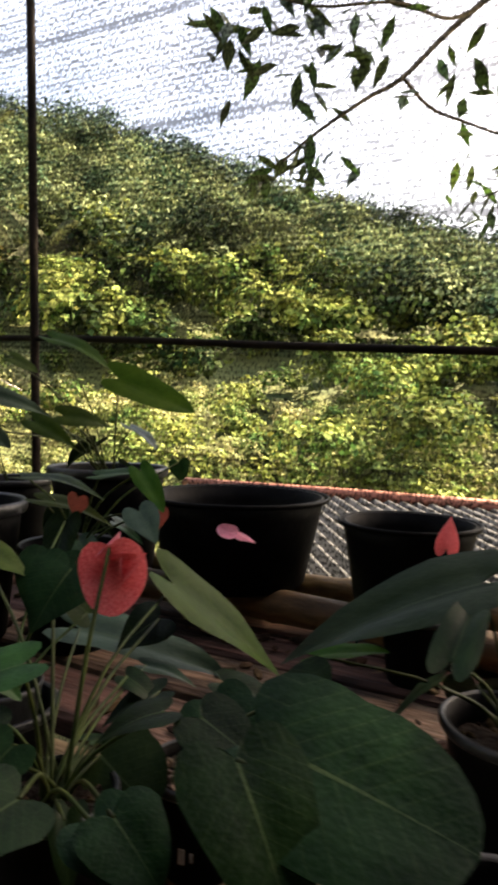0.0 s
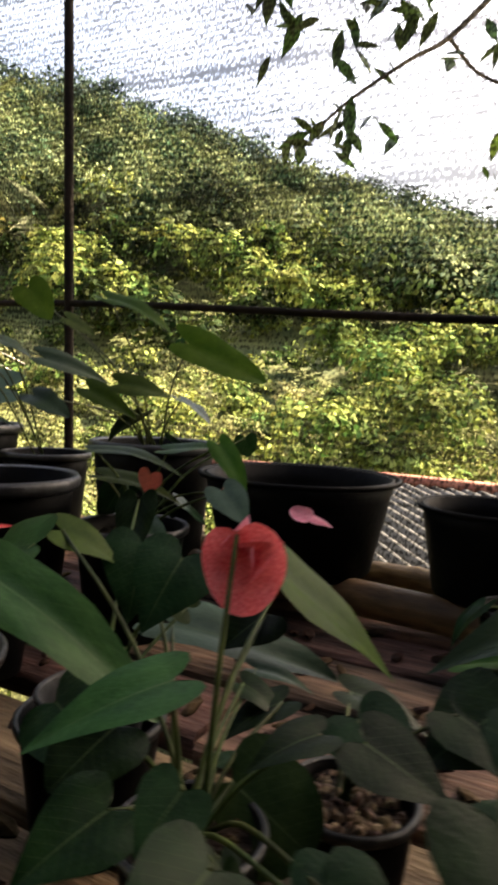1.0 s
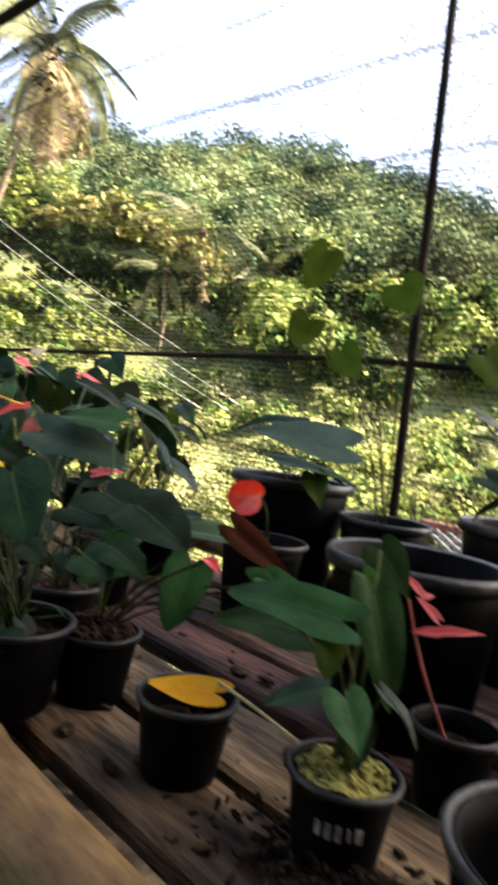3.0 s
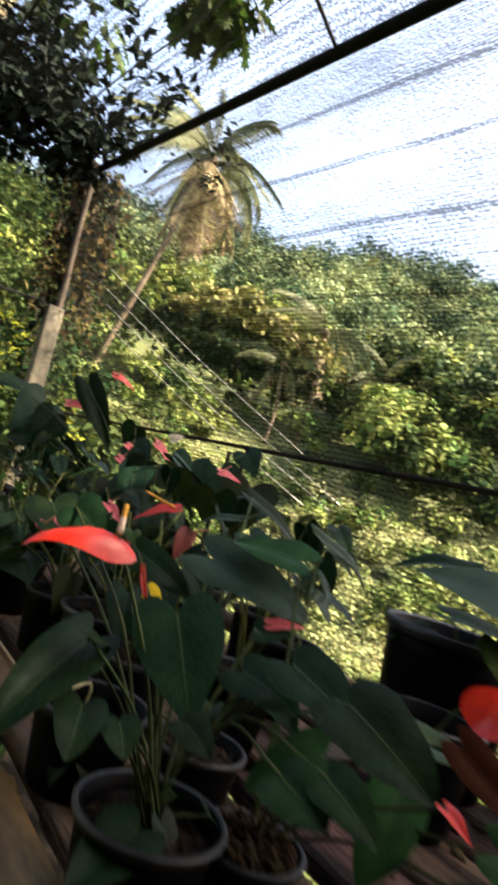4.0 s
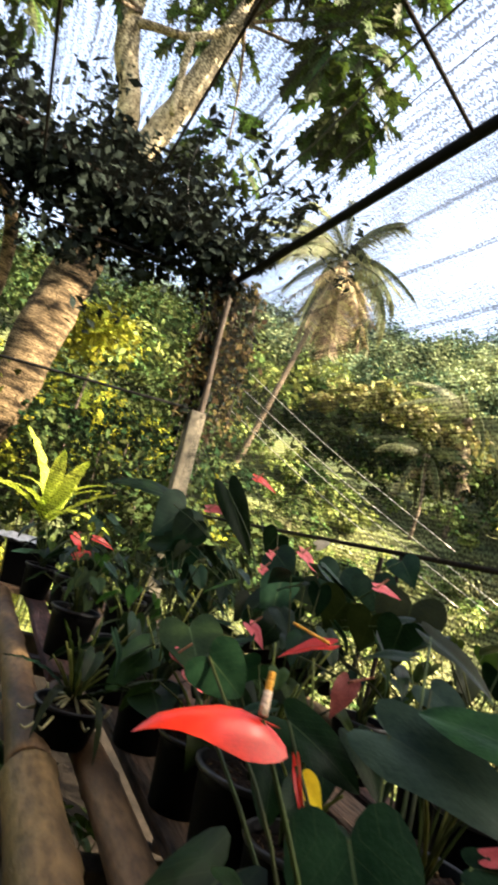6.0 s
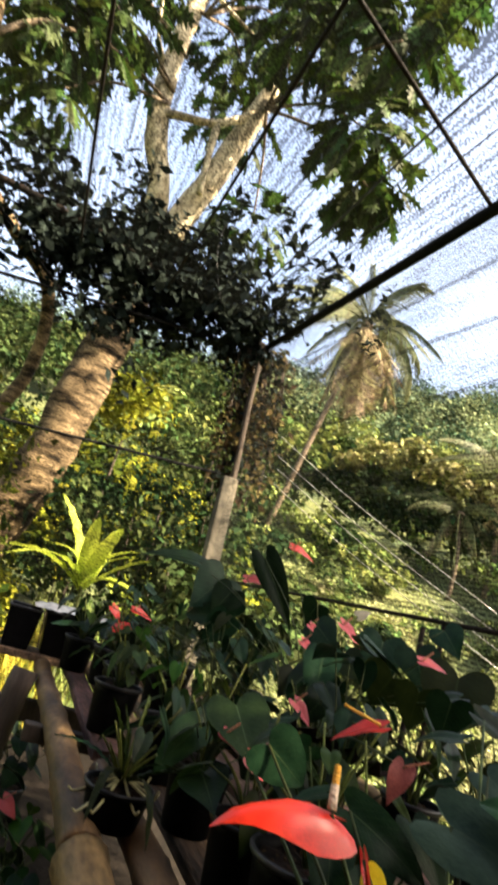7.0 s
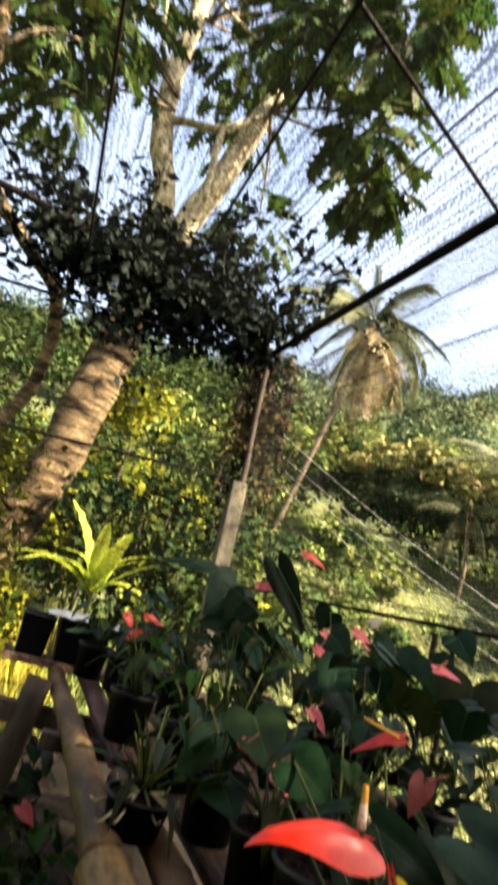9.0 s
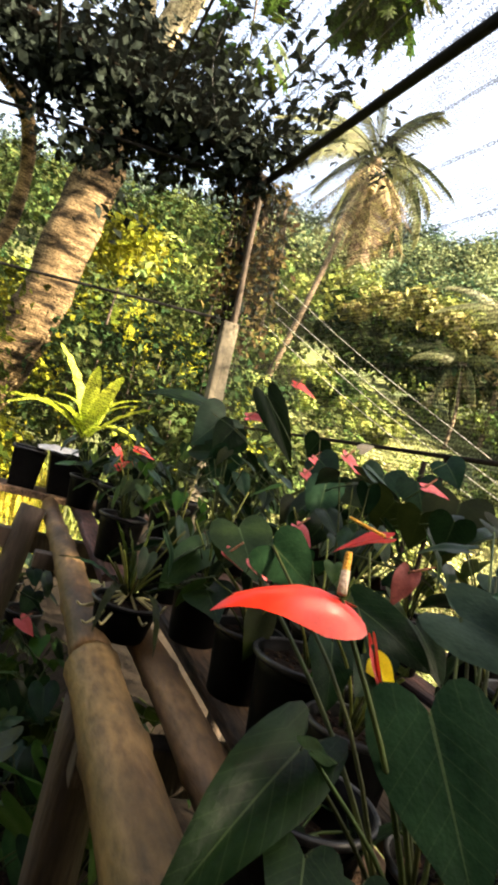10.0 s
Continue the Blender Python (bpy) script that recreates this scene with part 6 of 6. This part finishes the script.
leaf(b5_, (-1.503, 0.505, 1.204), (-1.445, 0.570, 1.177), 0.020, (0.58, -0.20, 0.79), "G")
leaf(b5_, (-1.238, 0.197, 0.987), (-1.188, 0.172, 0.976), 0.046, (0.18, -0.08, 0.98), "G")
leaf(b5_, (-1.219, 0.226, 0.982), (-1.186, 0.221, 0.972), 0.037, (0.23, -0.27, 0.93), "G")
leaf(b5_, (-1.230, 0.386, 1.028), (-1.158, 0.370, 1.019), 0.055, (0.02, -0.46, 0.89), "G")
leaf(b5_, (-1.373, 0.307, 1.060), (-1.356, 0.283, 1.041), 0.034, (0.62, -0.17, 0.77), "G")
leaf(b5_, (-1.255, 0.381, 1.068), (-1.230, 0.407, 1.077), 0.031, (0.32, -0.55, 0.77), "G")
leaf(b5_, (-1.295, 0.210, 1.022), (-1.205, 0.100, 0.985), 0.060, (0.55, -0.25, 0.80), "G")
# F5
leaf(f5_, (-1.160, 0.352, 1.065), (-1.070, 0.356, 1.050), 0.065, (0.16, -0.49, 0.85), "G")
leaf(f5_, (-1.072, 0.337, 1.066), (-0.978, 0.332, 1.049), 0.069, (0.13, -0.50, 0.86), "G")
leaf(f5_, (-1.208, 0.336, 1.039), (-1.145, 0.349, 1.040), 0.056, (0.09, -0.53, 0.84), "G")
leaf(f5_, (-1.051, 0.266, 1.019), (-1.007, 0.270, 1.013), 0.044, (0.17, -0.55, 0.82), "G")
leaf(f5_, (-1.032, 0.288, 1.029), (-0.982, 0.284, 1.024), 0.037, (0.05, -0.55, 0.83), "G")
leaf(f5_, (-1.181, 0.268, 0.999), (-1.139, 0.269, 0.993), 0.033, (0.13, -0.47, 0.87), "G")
leaf(f5_, (-1.175, 0.440, 1.032), (-1.119, 0.471, 1.054), 0.039, (-0.08, -0.48, 0.87), "Y")
leaf(f5_, (-1.377, 0.305, 1.066), (-1.346, 0.310, 1.056), 0.022, (0.33, -0.62, 0.71), "gold")
# Q
leaf(q_, (-2.158, 0.974, 1.239), (-2.078, 0.905, 1.125), 0.162, (0.58, -0.45, 0.68), "O")
leaf(q_, (-2.386, 1.003, 1.270), (-2.299, 0.985, 1.195), 0.118, (0.47, -0.56, 0.68), "G")
leaf(q_, (-2.521, 0.981, 1.272), (-2.439, 0.920, 1.167), 0.139, (0.62, -0.36, 0.70), "G")
leaf(q_, (-2.510, 1.169, 1.355), (-2.427, 1.167, 1.305), 0.099, (0.39, -0.63, 0.67), "G")
leaf(q_, (-2.225, 0.683, 1.119), (-2.182, 0.624, 1.075), 0.074, (0.62, -0.13, 0.78), "G")
leaf(q_, (-2.007, 0.657, 1.112), (-1.949, 0.593, 1.058), 0.099, (0.54, -0.19, 0.82), "G")
leaf(q_, (-2.445, 0.696, 1.126), (-2.396, 0.649, 1.085), 0.075, (0.61, -0.05, 0.79), "O")
leaf(q_, (-3.337, 0.595, 1.371), (-3.286, 0.367, 1.381), 0.102, (0.51, 0.15, 0.85), "G")
leaf(q_, (-3.210, 0.675, 1.335), (-3.132, 0.564, 1.220), 0.189, (0.85, 0.05, 0.53), "G")
leaf(q_, (-3.090, 0.718, 1.214), (-3.144, 0.549, 1.194), 0.116, (0.86, -0.32, 0.41), "G")
leaf(q_, (-3.12, 0.69, 1.30), (-3.10, 0.63, 1.20), 0.12, (0.85, -0.2, 0.4), "G")
leaf(q_, (-3.0, 0.66, 1.2), (-3.02, 0.60, 1.1), 0.11, (0.85, -0.2, 0.4), "G")
leaf(q_, (-3.067, 0.765, 1.442), (-2.926, 0.860, 1.253), 0.105, (0.81, -0.46, 0.37), "G")
leaf(q_, (-2.712, 0.842, 1.326), (-2.725, 0.818, 1.263), 0.090, (0.86, -0.52, 0.03), "G")
leaf(q_, (-2.395, 0.800, 1.203), (-2.294, 0.803, 1.177), 0.080, (0.18, -0.73, 0.66), "O")
leaf(q_, (-2.077, 0.745, 1.201), (-2.091, 0.715, 1.135), 0.120, (0.81, -0.58, 0.08), "O")
leaf(q_, (-1.961, 0.735, 1.192), (-1.961, 0.726, 1.119), 0.087, (0.80, -0.59, 0.08), "O")
leaf(q_, (-1.845, 0.722, 1.196), (-1.846, 0.713, 1.131), 0.081, (0.77, -0.63, 0.08), "G")
leaf(q_, (-2.617, 0.812, 1.262), (-2.516, 0.829, 1.220), 0.098, (0.38, -0.69, 0.62), "G")
leaf(q_, (-2.068, 0.416, 1.072), (-1.917, 0.413, 1.014), 0.115, (0.32, -0.40, 0.86), "M")
leaf(q_, (-2.220, 0.406, 0.989), (-2.142, 0.322, 0.947), 0.081, (0.45, -0.02, 0.89), "M")
leaf(q_, (-2.010, 0.366, 0.955), (-1.901, 0.355, 0.948), 0.089, (0.01, -0.43, 0.90), "G")
LIMP = strap_leaf("leaf", 0.28, 0.021, 0.05, M_LEAF_WITHERED)
ob = link_mesh("leaf", LIMP, q_)
ob.matrix_local = Matrix.Translation(Vector((-2.12, 0.54, 1.055)) - Vector(q_.location)) @ pose(0, 0, 0, -35, 17, 17)
tagged(ob, "withered dark maroon leaf")
stalk(q_, (0.01, 0, q_["soil_z"]), Vector((-2.11, 0.543, 1.056)) - Vector(q_.location), 0.0021, 0.0015, 0.2)
# A
leaf(a_, (-0.563, 0.250, 0.983), (-0.597, 0.335, 1.016), 0.07, (0.45, -0.55, 0.70), "M", curl=0.5, form=6)
leaf(a_, (-0.478, 0.312, 1.040), (-0.354, 0.328, 0.998), 0.05, (0.10, -0.45, 0.89), "M", curl=1.2, form=3)
leaf(a_, (-0.530, 0.40, 1.035), (-0.620, 0.40, 1.02), 0.055, (0.25, -0.6, 0.76), "M")

# flowers
flower(r_, (-0.382, 0.458, 1.056), (-0.360, 0.448, 1.0), 0.062, (0.38, -0.86, 0.2), "coral", form=4)
flower(r_, (-0.384, 0.464, 1.03), (-0.376, 0.462, 1.068), 0.03, (0.3, -0.85, 0.35), "pink", form=3, stem=False)
flower(r_, (-0.376, 0.464, 1.03), (-0.347, 0.462, 1.052), 0.03, (0.4, -0.8, 0.4), "coral", form=3, stem=False)
flower(a_, (-0.600, 0.322, 1.0), (-0.584, 0.316, 1.05), 0.044, (0.5, -0.85, 0.15), "pink", form=4)
flower(a_, (-0.592, 0.33, 1.015), (-0.566, 0.322, 1.034), 0.02, (0.6, -0.5, 0.6), "coral", form=3, stem=False)
flower(u_, (-0.51, 0.915, 0.985), (-0.542, 0.91, 0.991), 0.027, (0.2, -0.75, 0.6), "pink", form=4)
flower(u_, (-0.51, 0.915, 0.985), (-0.475, 0.92, 0.978), 0.016, (0.1, -0.6, 0.75), "pink", form=1, stem=False)
flower(v_, (-0.19, 0.985, 0.985), (-0.185, 0.99, 1.035), 0.035, (0.2, -0.9, 0.1), "coral", form=0)
for p, q, w in (((-0.828, 0.573, 0.977), (-0.785, 0.608, 0.989), 0.011), ((-0.828, 0.573, 0.977), (-0.848, 0.557, 0.975), 0.012), ((-0.83, 0.576, 0.992), (-0.851, 0.565, 1.012), 0.012), ((-0.846, 0.566, 1.012), (-0.835, 0.575, 1.016), 0.01), ((-0.85, 0.565, 1.018), (-0.868, 0.554, 1.037), 0.01)):
    flower(t_, p, q, w, (0.3, -0.7, 0.6), "coral", form=0, stem=False)
flower(g_, (-1.005, 0.46, 1.09), (-1.05, 0.452, 1.083), 0.042, (0.6, -0.75, 0.2), "red", form=4)
flower(f_, (-1.0, 0.385, 1.023), (-0.972, 0.378, 1.019), 0.014, (0.1, -0.3, 0.9), "red", form=0)
flower(s_, (-0.630, 0.68, 1.058), (-0.636, 0.676, 1.03), 0.034, (0.2, -0.9, 0.1), "faded", None, None, True, 1)
flower(s_, (-0.567, 0.779, 1.035), (-0.565, 0.775, 1.005), 0.035, (0.2, -0.9, 0.1), "faded", None, None, True, 1)
flower(q_, (-2.6, 0.925, 1.325), (-2.58, 0.955, 1.35), 0.04, (0.6, -0.6, 0.5), "cream", form=1)
# the broad red flower with its upright spadix, and its neighbours
flower(b5_, (-1.291, 0.207, 1.128), (-1.305, 0.122, 1.108), 0.044, (0.34, -0.05, 0.94), "red", (-1.303, 0.211, 1.158), form=2, curl=0.95)
flower(b5_, (-1.315, 0.258, 1.095), (-1.283, 0.257, 1.06), 0.0065, (0.5, -0.6, 0.3), "red")
flower(b5_, (-1.495, 0.222, 1.108), (-1.49, 0.245, 1.094), 0.025, (0.4, -0.3, 0.8), "coral")
flower(f5_, (-1.25, 0.39, 1.078), (-1.225, 0.415, 1.09), 0.014, (0.4, -0.6, 0.6), "coral")
flower(q_, (-1.65, 0.465, 1.15), (-1.68, 0.405, 1.125), 0.03, (0.4, -0.2, 0.9), "red", (-1.66, 0.41, 1.165), M_SPADIX)
flower(q_, (-1.545, 0.44, 1.125), (-1.535, 0.42, 1.085), 0.03, (0.7, -0.5, 0.2), "faded", (-1.53, 0.462, 1.14), M_SPADIX_DARK)
for p, d, w in (((-3.69, 0.38, 1.1), (0.0, 0.06, -0.05), 0.05), ((-3.57, 0.45, 1.12), (0.0, 0.09, -0.01), 0.04), ((-3.57, 0.4, 1.03), (0.02, 0.09, 0.05), 0.05), ((-3.02, 0.84, 1.51), (0.02, 0.09, -0.015), 0.045), ((-3.08, 0.72, 1.355), (0.03, 0.08, 0.015), 0.05), ((-2.48, 0.82, 1.285), (0.02, 0.07, -0.04), 0.045), ((-2.58, 0.76, 1.21), (0.02, 0.05, -0.03), 0.04), ((-2.62, 0.79, 1.26), (0.02, 0.03, -0.02), 0.035), ((-2.0, 0.385, 1.03), (0.03, 0.045, -0.02), 0.032), ((-2.12, 0.84, 1.25), (0.02, 0.06, 0.0), 0.03), ((-2.2, 0.6, 1.09), (0.04, 0.03, -0.03), 0.035)):
    flower(q_, p, Vector(p) + Vector(d), w, (0.6, -0.1, 0.8), "coral" if p[0] > -3.1 and p[2] < 1.4 else "red", Vector(p) + Vector((0.01, 0.018, 0.026)), M_SPADIX_DARK)

stalk(t_, (-0.004, -0.005, t_["soil_z"]), (-0.071, -0.03, 0.235), 0.0022, 0.0015, -0.1, M_SPATHE_FADED, "flower_stalk")
# a second, smaller pot nested in the pot
bm = bmesh.new()
revolve(bm, [(0.036, 0.07), (0.043, 0.118), (0.0445, 0.122), (0.042, 0.124), (0.040, 0.12), (0.033, 0.075)], 32)
part("inner_pot", bm, M_POT_RIM, c_, "grey rim of a smaller nested pot")

# yellow leaf lying on the small pot, dry leaf hanging in front
o = leaf(e_, (-0.962, 0.385, 0.893), (-1.042, 0.352, 0.884), 0.04, (0.3, -0.3, 0.9), "gold", stem=False, curl=0.35, form=0)
tagged(o, "fallen golden-yellow leaf")
stalk(e_, Vector((-0.968, 0.395, 0.9)) - Vector(e_.location), Vector((-0.86, 0.40, 0.885)) - Vector(e_.location), 0.0022, 0.0018, 0.05, M_STALK_PALE, "leaf_stalk")
o = leaf(g_, (-1.045, 0.465, 1.045), (-0.98, 0.508, 0.995), 0.03, (0.5, -0.8, 0.2), "brown", stem=False)
tagged(o, "dry brown hanging leaf")

for q, n, ln, reach, rise, sd in ((r_, 4, 0.05, 0.06, 0.02, 1), (x_, 4, 0.08, 0.1, 0.05, 2), (w_, 3, 0.06, 0.05, 0.05, 23), (d_, 4, 0.06, 0.05, 0.09, 4), (s_, 4, 0.08, 0.08, 0.08, 6), (f5_, 2, 0.08, 0.08, 0.08, 7), (j_, 5, 0.07, 0.07, 0.03, 41), (b5_, 4, 0.07, 0.06, 0.02, 42), (q_, 12, 0.12, 0.2, 0.3, 9), (k_, 3, 0.1, 0.1, 0.12, 10), (m_, 3, 0.09, 0.1, 0.12, 11)):
    filler(q, n, ln, reach, rise, sd, "GGGGGL" if q is q_ else "G")

# spider-like plant: straps and aerial roots
r = random.Random(8)
o = Vector((0, 0, 0.07))
THONG = [strap_leaf("strap_leaf", 1.0, 0.04, 0.25 + 0.3 * k, m) for k, m in enumerate((M_LEAF_OLIVE, M_LEAF, M_LEAF_OLIVE))]
for k in range(34):
    a = 6.28 * k / 34 + r.uniform(-0.2, 0.2)
    out = Vector((math.cos(a), math.sin(a), 0))
    if k % 3 == 0:
        stalk(sp_, o, o + out * r.uniform(0.04, 0.1) + Vector((0, 0, r.uniform(0.06, 0.17))), 0.003, 0.002, 0.1, M_STALK_BACKLIT)
    elif k % 3 == 1:
        ob = link_mesh("strap_leaf", THONG[k % 2 * 2 if k % 5 else 1], sp_)
        ob.matrix_local = Matrix.Translation(o) @ pose(0, 0, 0, r.uniform(-25, 25), -r.uniform(10, 68), math.degrees(a)) @ Matrix.Scale(r.uniform(0.13, 0.24), 4)
    else:
        stalk(sp_, o + Vector((0, 0, 0.02)), o + out * r.uniform(0.06, 0.12) + Vector((0, 0, r.uniform(-0.03, 0.02))), 0.003, 0.002, -0.6, M_STALK_PALE, "aerial_root")
filler(sp_, 3, 0.07, 0.12, 0.14, 12, "G")

# the crowded far half of the bench
BX = ((-1.60, 0.46, 0.13, 0.12), (-1.94, 0.44, 0.13, 0.12), (-1.55, 0.62, 0.14, 0.13), (-1.76, 0.47, 0.18, 0.14), (-1.72, 0.86, 0.15, 0.15), (-1.95, 0.6, 0.15, 0.14), (-2.0, 1.0, 0.14, 0.14), (-2.2, 0.43, 0.14, 0.13), (-2.25, 0.98, 0.15, 0.14), (-2.5, 0.42, 0.15, 0.14), (-2.7, 0.98, 0.16, 0.15), (-2.78, 0.6, 0.15, 0.14), (-2.85, 0.34, 0.15, 0.14), (-3.05, 0.8, 0.16, 0.15), (-3.15, 0.4, 0.15, 0.15), (-3.35, 0.6, 0.16, 0.15), (-3.4, 0.95, 0.16, 0.15), (-3.6, 0.42, 0.16, 0.15), (-3.75, 0.75, 0.16, 0.15), (-3.95, 0.5, 0.16, 0.15), (-2.25, 0.68, 0.13, 0.12), (-3.8, 0.31, 0.15, 0.14))
for i, (x, y, dia, high) in enumerate(BX):
    q = pot(x, y, dia, high, ("leafy anthurium in a black pot on the crowded bench", "anthurium with dark heart-shaped leaves in a black pot")[i % 2], level=0.88, seed=200 + i, group="anthuriums crowding the bench")
    for k in range(4):
        a = 1.57 * k + i
        stalk(q, (0, 0, q["soil_z"]), (0.07 * math.cos(a), 0.07 * math.sin(a), q["soil_z"] + 0.1 + 0.03 * ((k * 7 + i) % 5)), 0.0025, 0.0018, 0.2, M_STALK_BACKLIT)
    filler(q, 20 if x < -2.6 else 14 if x < -1.9 else 9, 0.078 if x < -1.9 else 0.075, 0.13, 0.16 if y < 0.5 else 0.27, 300 + i, "GGOLGM" if i % 3 == 0 else "GGOGG", 0.5, 0.6)

# things at the far end of the bench
bm = bmesh.new()
add_box(bm, (-4.22 + 1.8, -0.05 - 0.65, 0.765), (-3.99 + 1.8, 1.0 - 0.65, 0.798), 0.005)
part("end_board", bm, M_PLANK, bench)


def nursery_tray(x, y, hx, hy, high, label):
    """A tapered square tub with a rolled rim."""
    t = thing("black_nursery_tray", (x, y, TOP), label, "tray", "black trays at the end of the bench")
    bm = bmesh.new()
    rings = [[bm.verts.new((sx * hx * k, sy * hy * k, z)) for sx, sy in ((-1, -1), (1, -1), (1, 1), (-1, 1))] for k, z in ((0.8, 0.0), (1.0, high), (0.92, high), (0.74, 0.02))]
    for a, b in zip(rings, rings[1:]):
        for k in range(4):
            bm.faces.new((a[k], a[(k + 1) % 4], b[(k + 1) % 4], b[k]))
    bm.faces.new(rings[0][::-1]), bm.faces.new(rings[-1])
    part("tub", bm, M_POT, t)
    bm = bmesh.new()
    q = [(hx * sx, hy * sy, high) for sx, sy in ((-1, -1), (1, -1), (1, 1), (-1, 1))]
    for k in range(4):
        add_tube(bm, [q[k], q[(k + 1) % 4]], 0.006, None, 6)
    part("rim", bm, M_POT_RIM, t)


nursery_tray(-4.1, 0.055, 0.1, 0.075, 0.18, "black plastic tray standing on the end board of the bench")
nursery_tray(-4.1, 0.275, 0.1, 0.125, 0.19, "black plastic tray under a crumpled whitish sheet")

stalk(j_, (-0.05, 0.01, 0.05), (-0.02, -0.055, 0.09), 0.0018, 0.0014, 1.2, M_STALK_PALE, "aerial_root")
# litter on the planks
r = random.Random(4)
bm = bmesh.new()
for k in range(260):
    x, y = r.uniform(-1.4, 0.4), r.choice((0.345, 0.49, 0.66, 0.8, 0.95)) + r.uniform(-0.05, 0.05)
    s = r.uniform(0.006, 0.022)
    m = Matrix.Translation((x, y, TOP + 0.005)) @ Euler((r.uniform(-0.4, 0.4), r.uniform(-0.4, 0.4), r.uniform(0, 6.3))).to_matrix().to_4x4() @ Matrix.Diagonal((s, s * 0.5, s * 0.25, 1))
    bmesh.ops.create_icosphere(bm, subdivisions=1, radius=1.0, matrix=m)
tagged(part("leaf_litter", bm, M_HUSK), "crumbs of dry leaf and coir on the planks", "litter", kind="stuff")

# plants standing on the ground in front of the bench
for i, (x, y) in enumerate(((-3.1, 0.1), (-2.55, 0.0), (-3.5, -0.2), (-2.2, 0.1), (-2.9, 0.45), (-1.9, -0.1), (-3.9, -0.35), (-4.4, -0.15), (-4.7, -0.6), (-3.4, -0.55), (-2.6, -0.35), (-3.0, -0.75), (-4.1, -0.75), (-5.1, -0.3), (-5.2, -0.9), (-2.3, -0.25), (-3.65, 0.05), (-4.3, 0.25), (-4.9, 0.15), (-2.9, 0.2), (-2.62, 0.24), (-2.4, 0.22), (-2.2, 0.32), (-3.32, 0.25), (-2.65, 0.5))):
    q = pot(x, y, 0.2, 0.18, "anthurium on the ground below the bench", level=0.9, z=land(x, y), seed=500 + i, group="anthuriums on the ground")
    filler(q, 12 if i < 19 else 16, 0.14 if i < 19 else 0.11, 0.18, 0.25, 600 + i, "GGGL" if i < 19 else "GLLM", 0.5, 0.3 if i < 19 else 0.6)
    if i in (0, 1):
        flower(q, (x + 0.02, y + 0.05, 0.5), (x + 0.06, y + 0.1, 0.47), 0.05, (0.6, -0.2, 0.7), "coral", (x + 0.03, y + 0.08, 0.53), M_SPADIX_DARK)

r = random.Random(31)
bm = bmesh.new()
for k in range(420):
    x, y = r.gauss(-0.79, 0.055), r.gauss(0.37, 0.028)
    s = r.uniform(0.002, 0.009)
    m = Matrix.Translation((x, y, TOP + 0.006 + abs(r.gauss(0, 0.006)))) @ Euler((r.uniform(-0.7, 0.7), r.uniform(-0.7, 0.7), r.uniform(0, 6.3))).to_matrix().to_4x4() @ Matrix.Diagonal((s, s * 0.4, s * 0.3, 1))
    bmesh.ops.create_icosphere(bm, subdivisions=1, radius=1.0, matrix=m)
tagged(part("coir_debris", bm, M_SOIL), "clump of spilled dark coir on the plank", "litter", kind="stuff")

bm = bmesh.new()
grid = [[bm.verts.new((0.26 * (i / 16 - 0.5), 0.36 * (j / 10 - 0.5), 0.008 + 0.022 * math.sin(math.pi * i / 16) * math.sin(math.pi * j / 10) + 0.03 * abs(noise.noise(Vector((i * 0.55, j * 0.6, 2)))))) for j in range(11)] for i in range(17)]
for i in range(16):
    for j in range(10):
        bm.faces.new((grid[i][j], grid[i + 1][j], grid[i + 1][j + 1], grid[i][j + 1])).smooth = True
o = part("plastic_sheet", bm, M_SHEET)
o.location = (-4.1, 0.265, TOP + 0.188)
tagged(o, "crumpled whitish plastic sheet lying over the black tray", "plastic sheet")
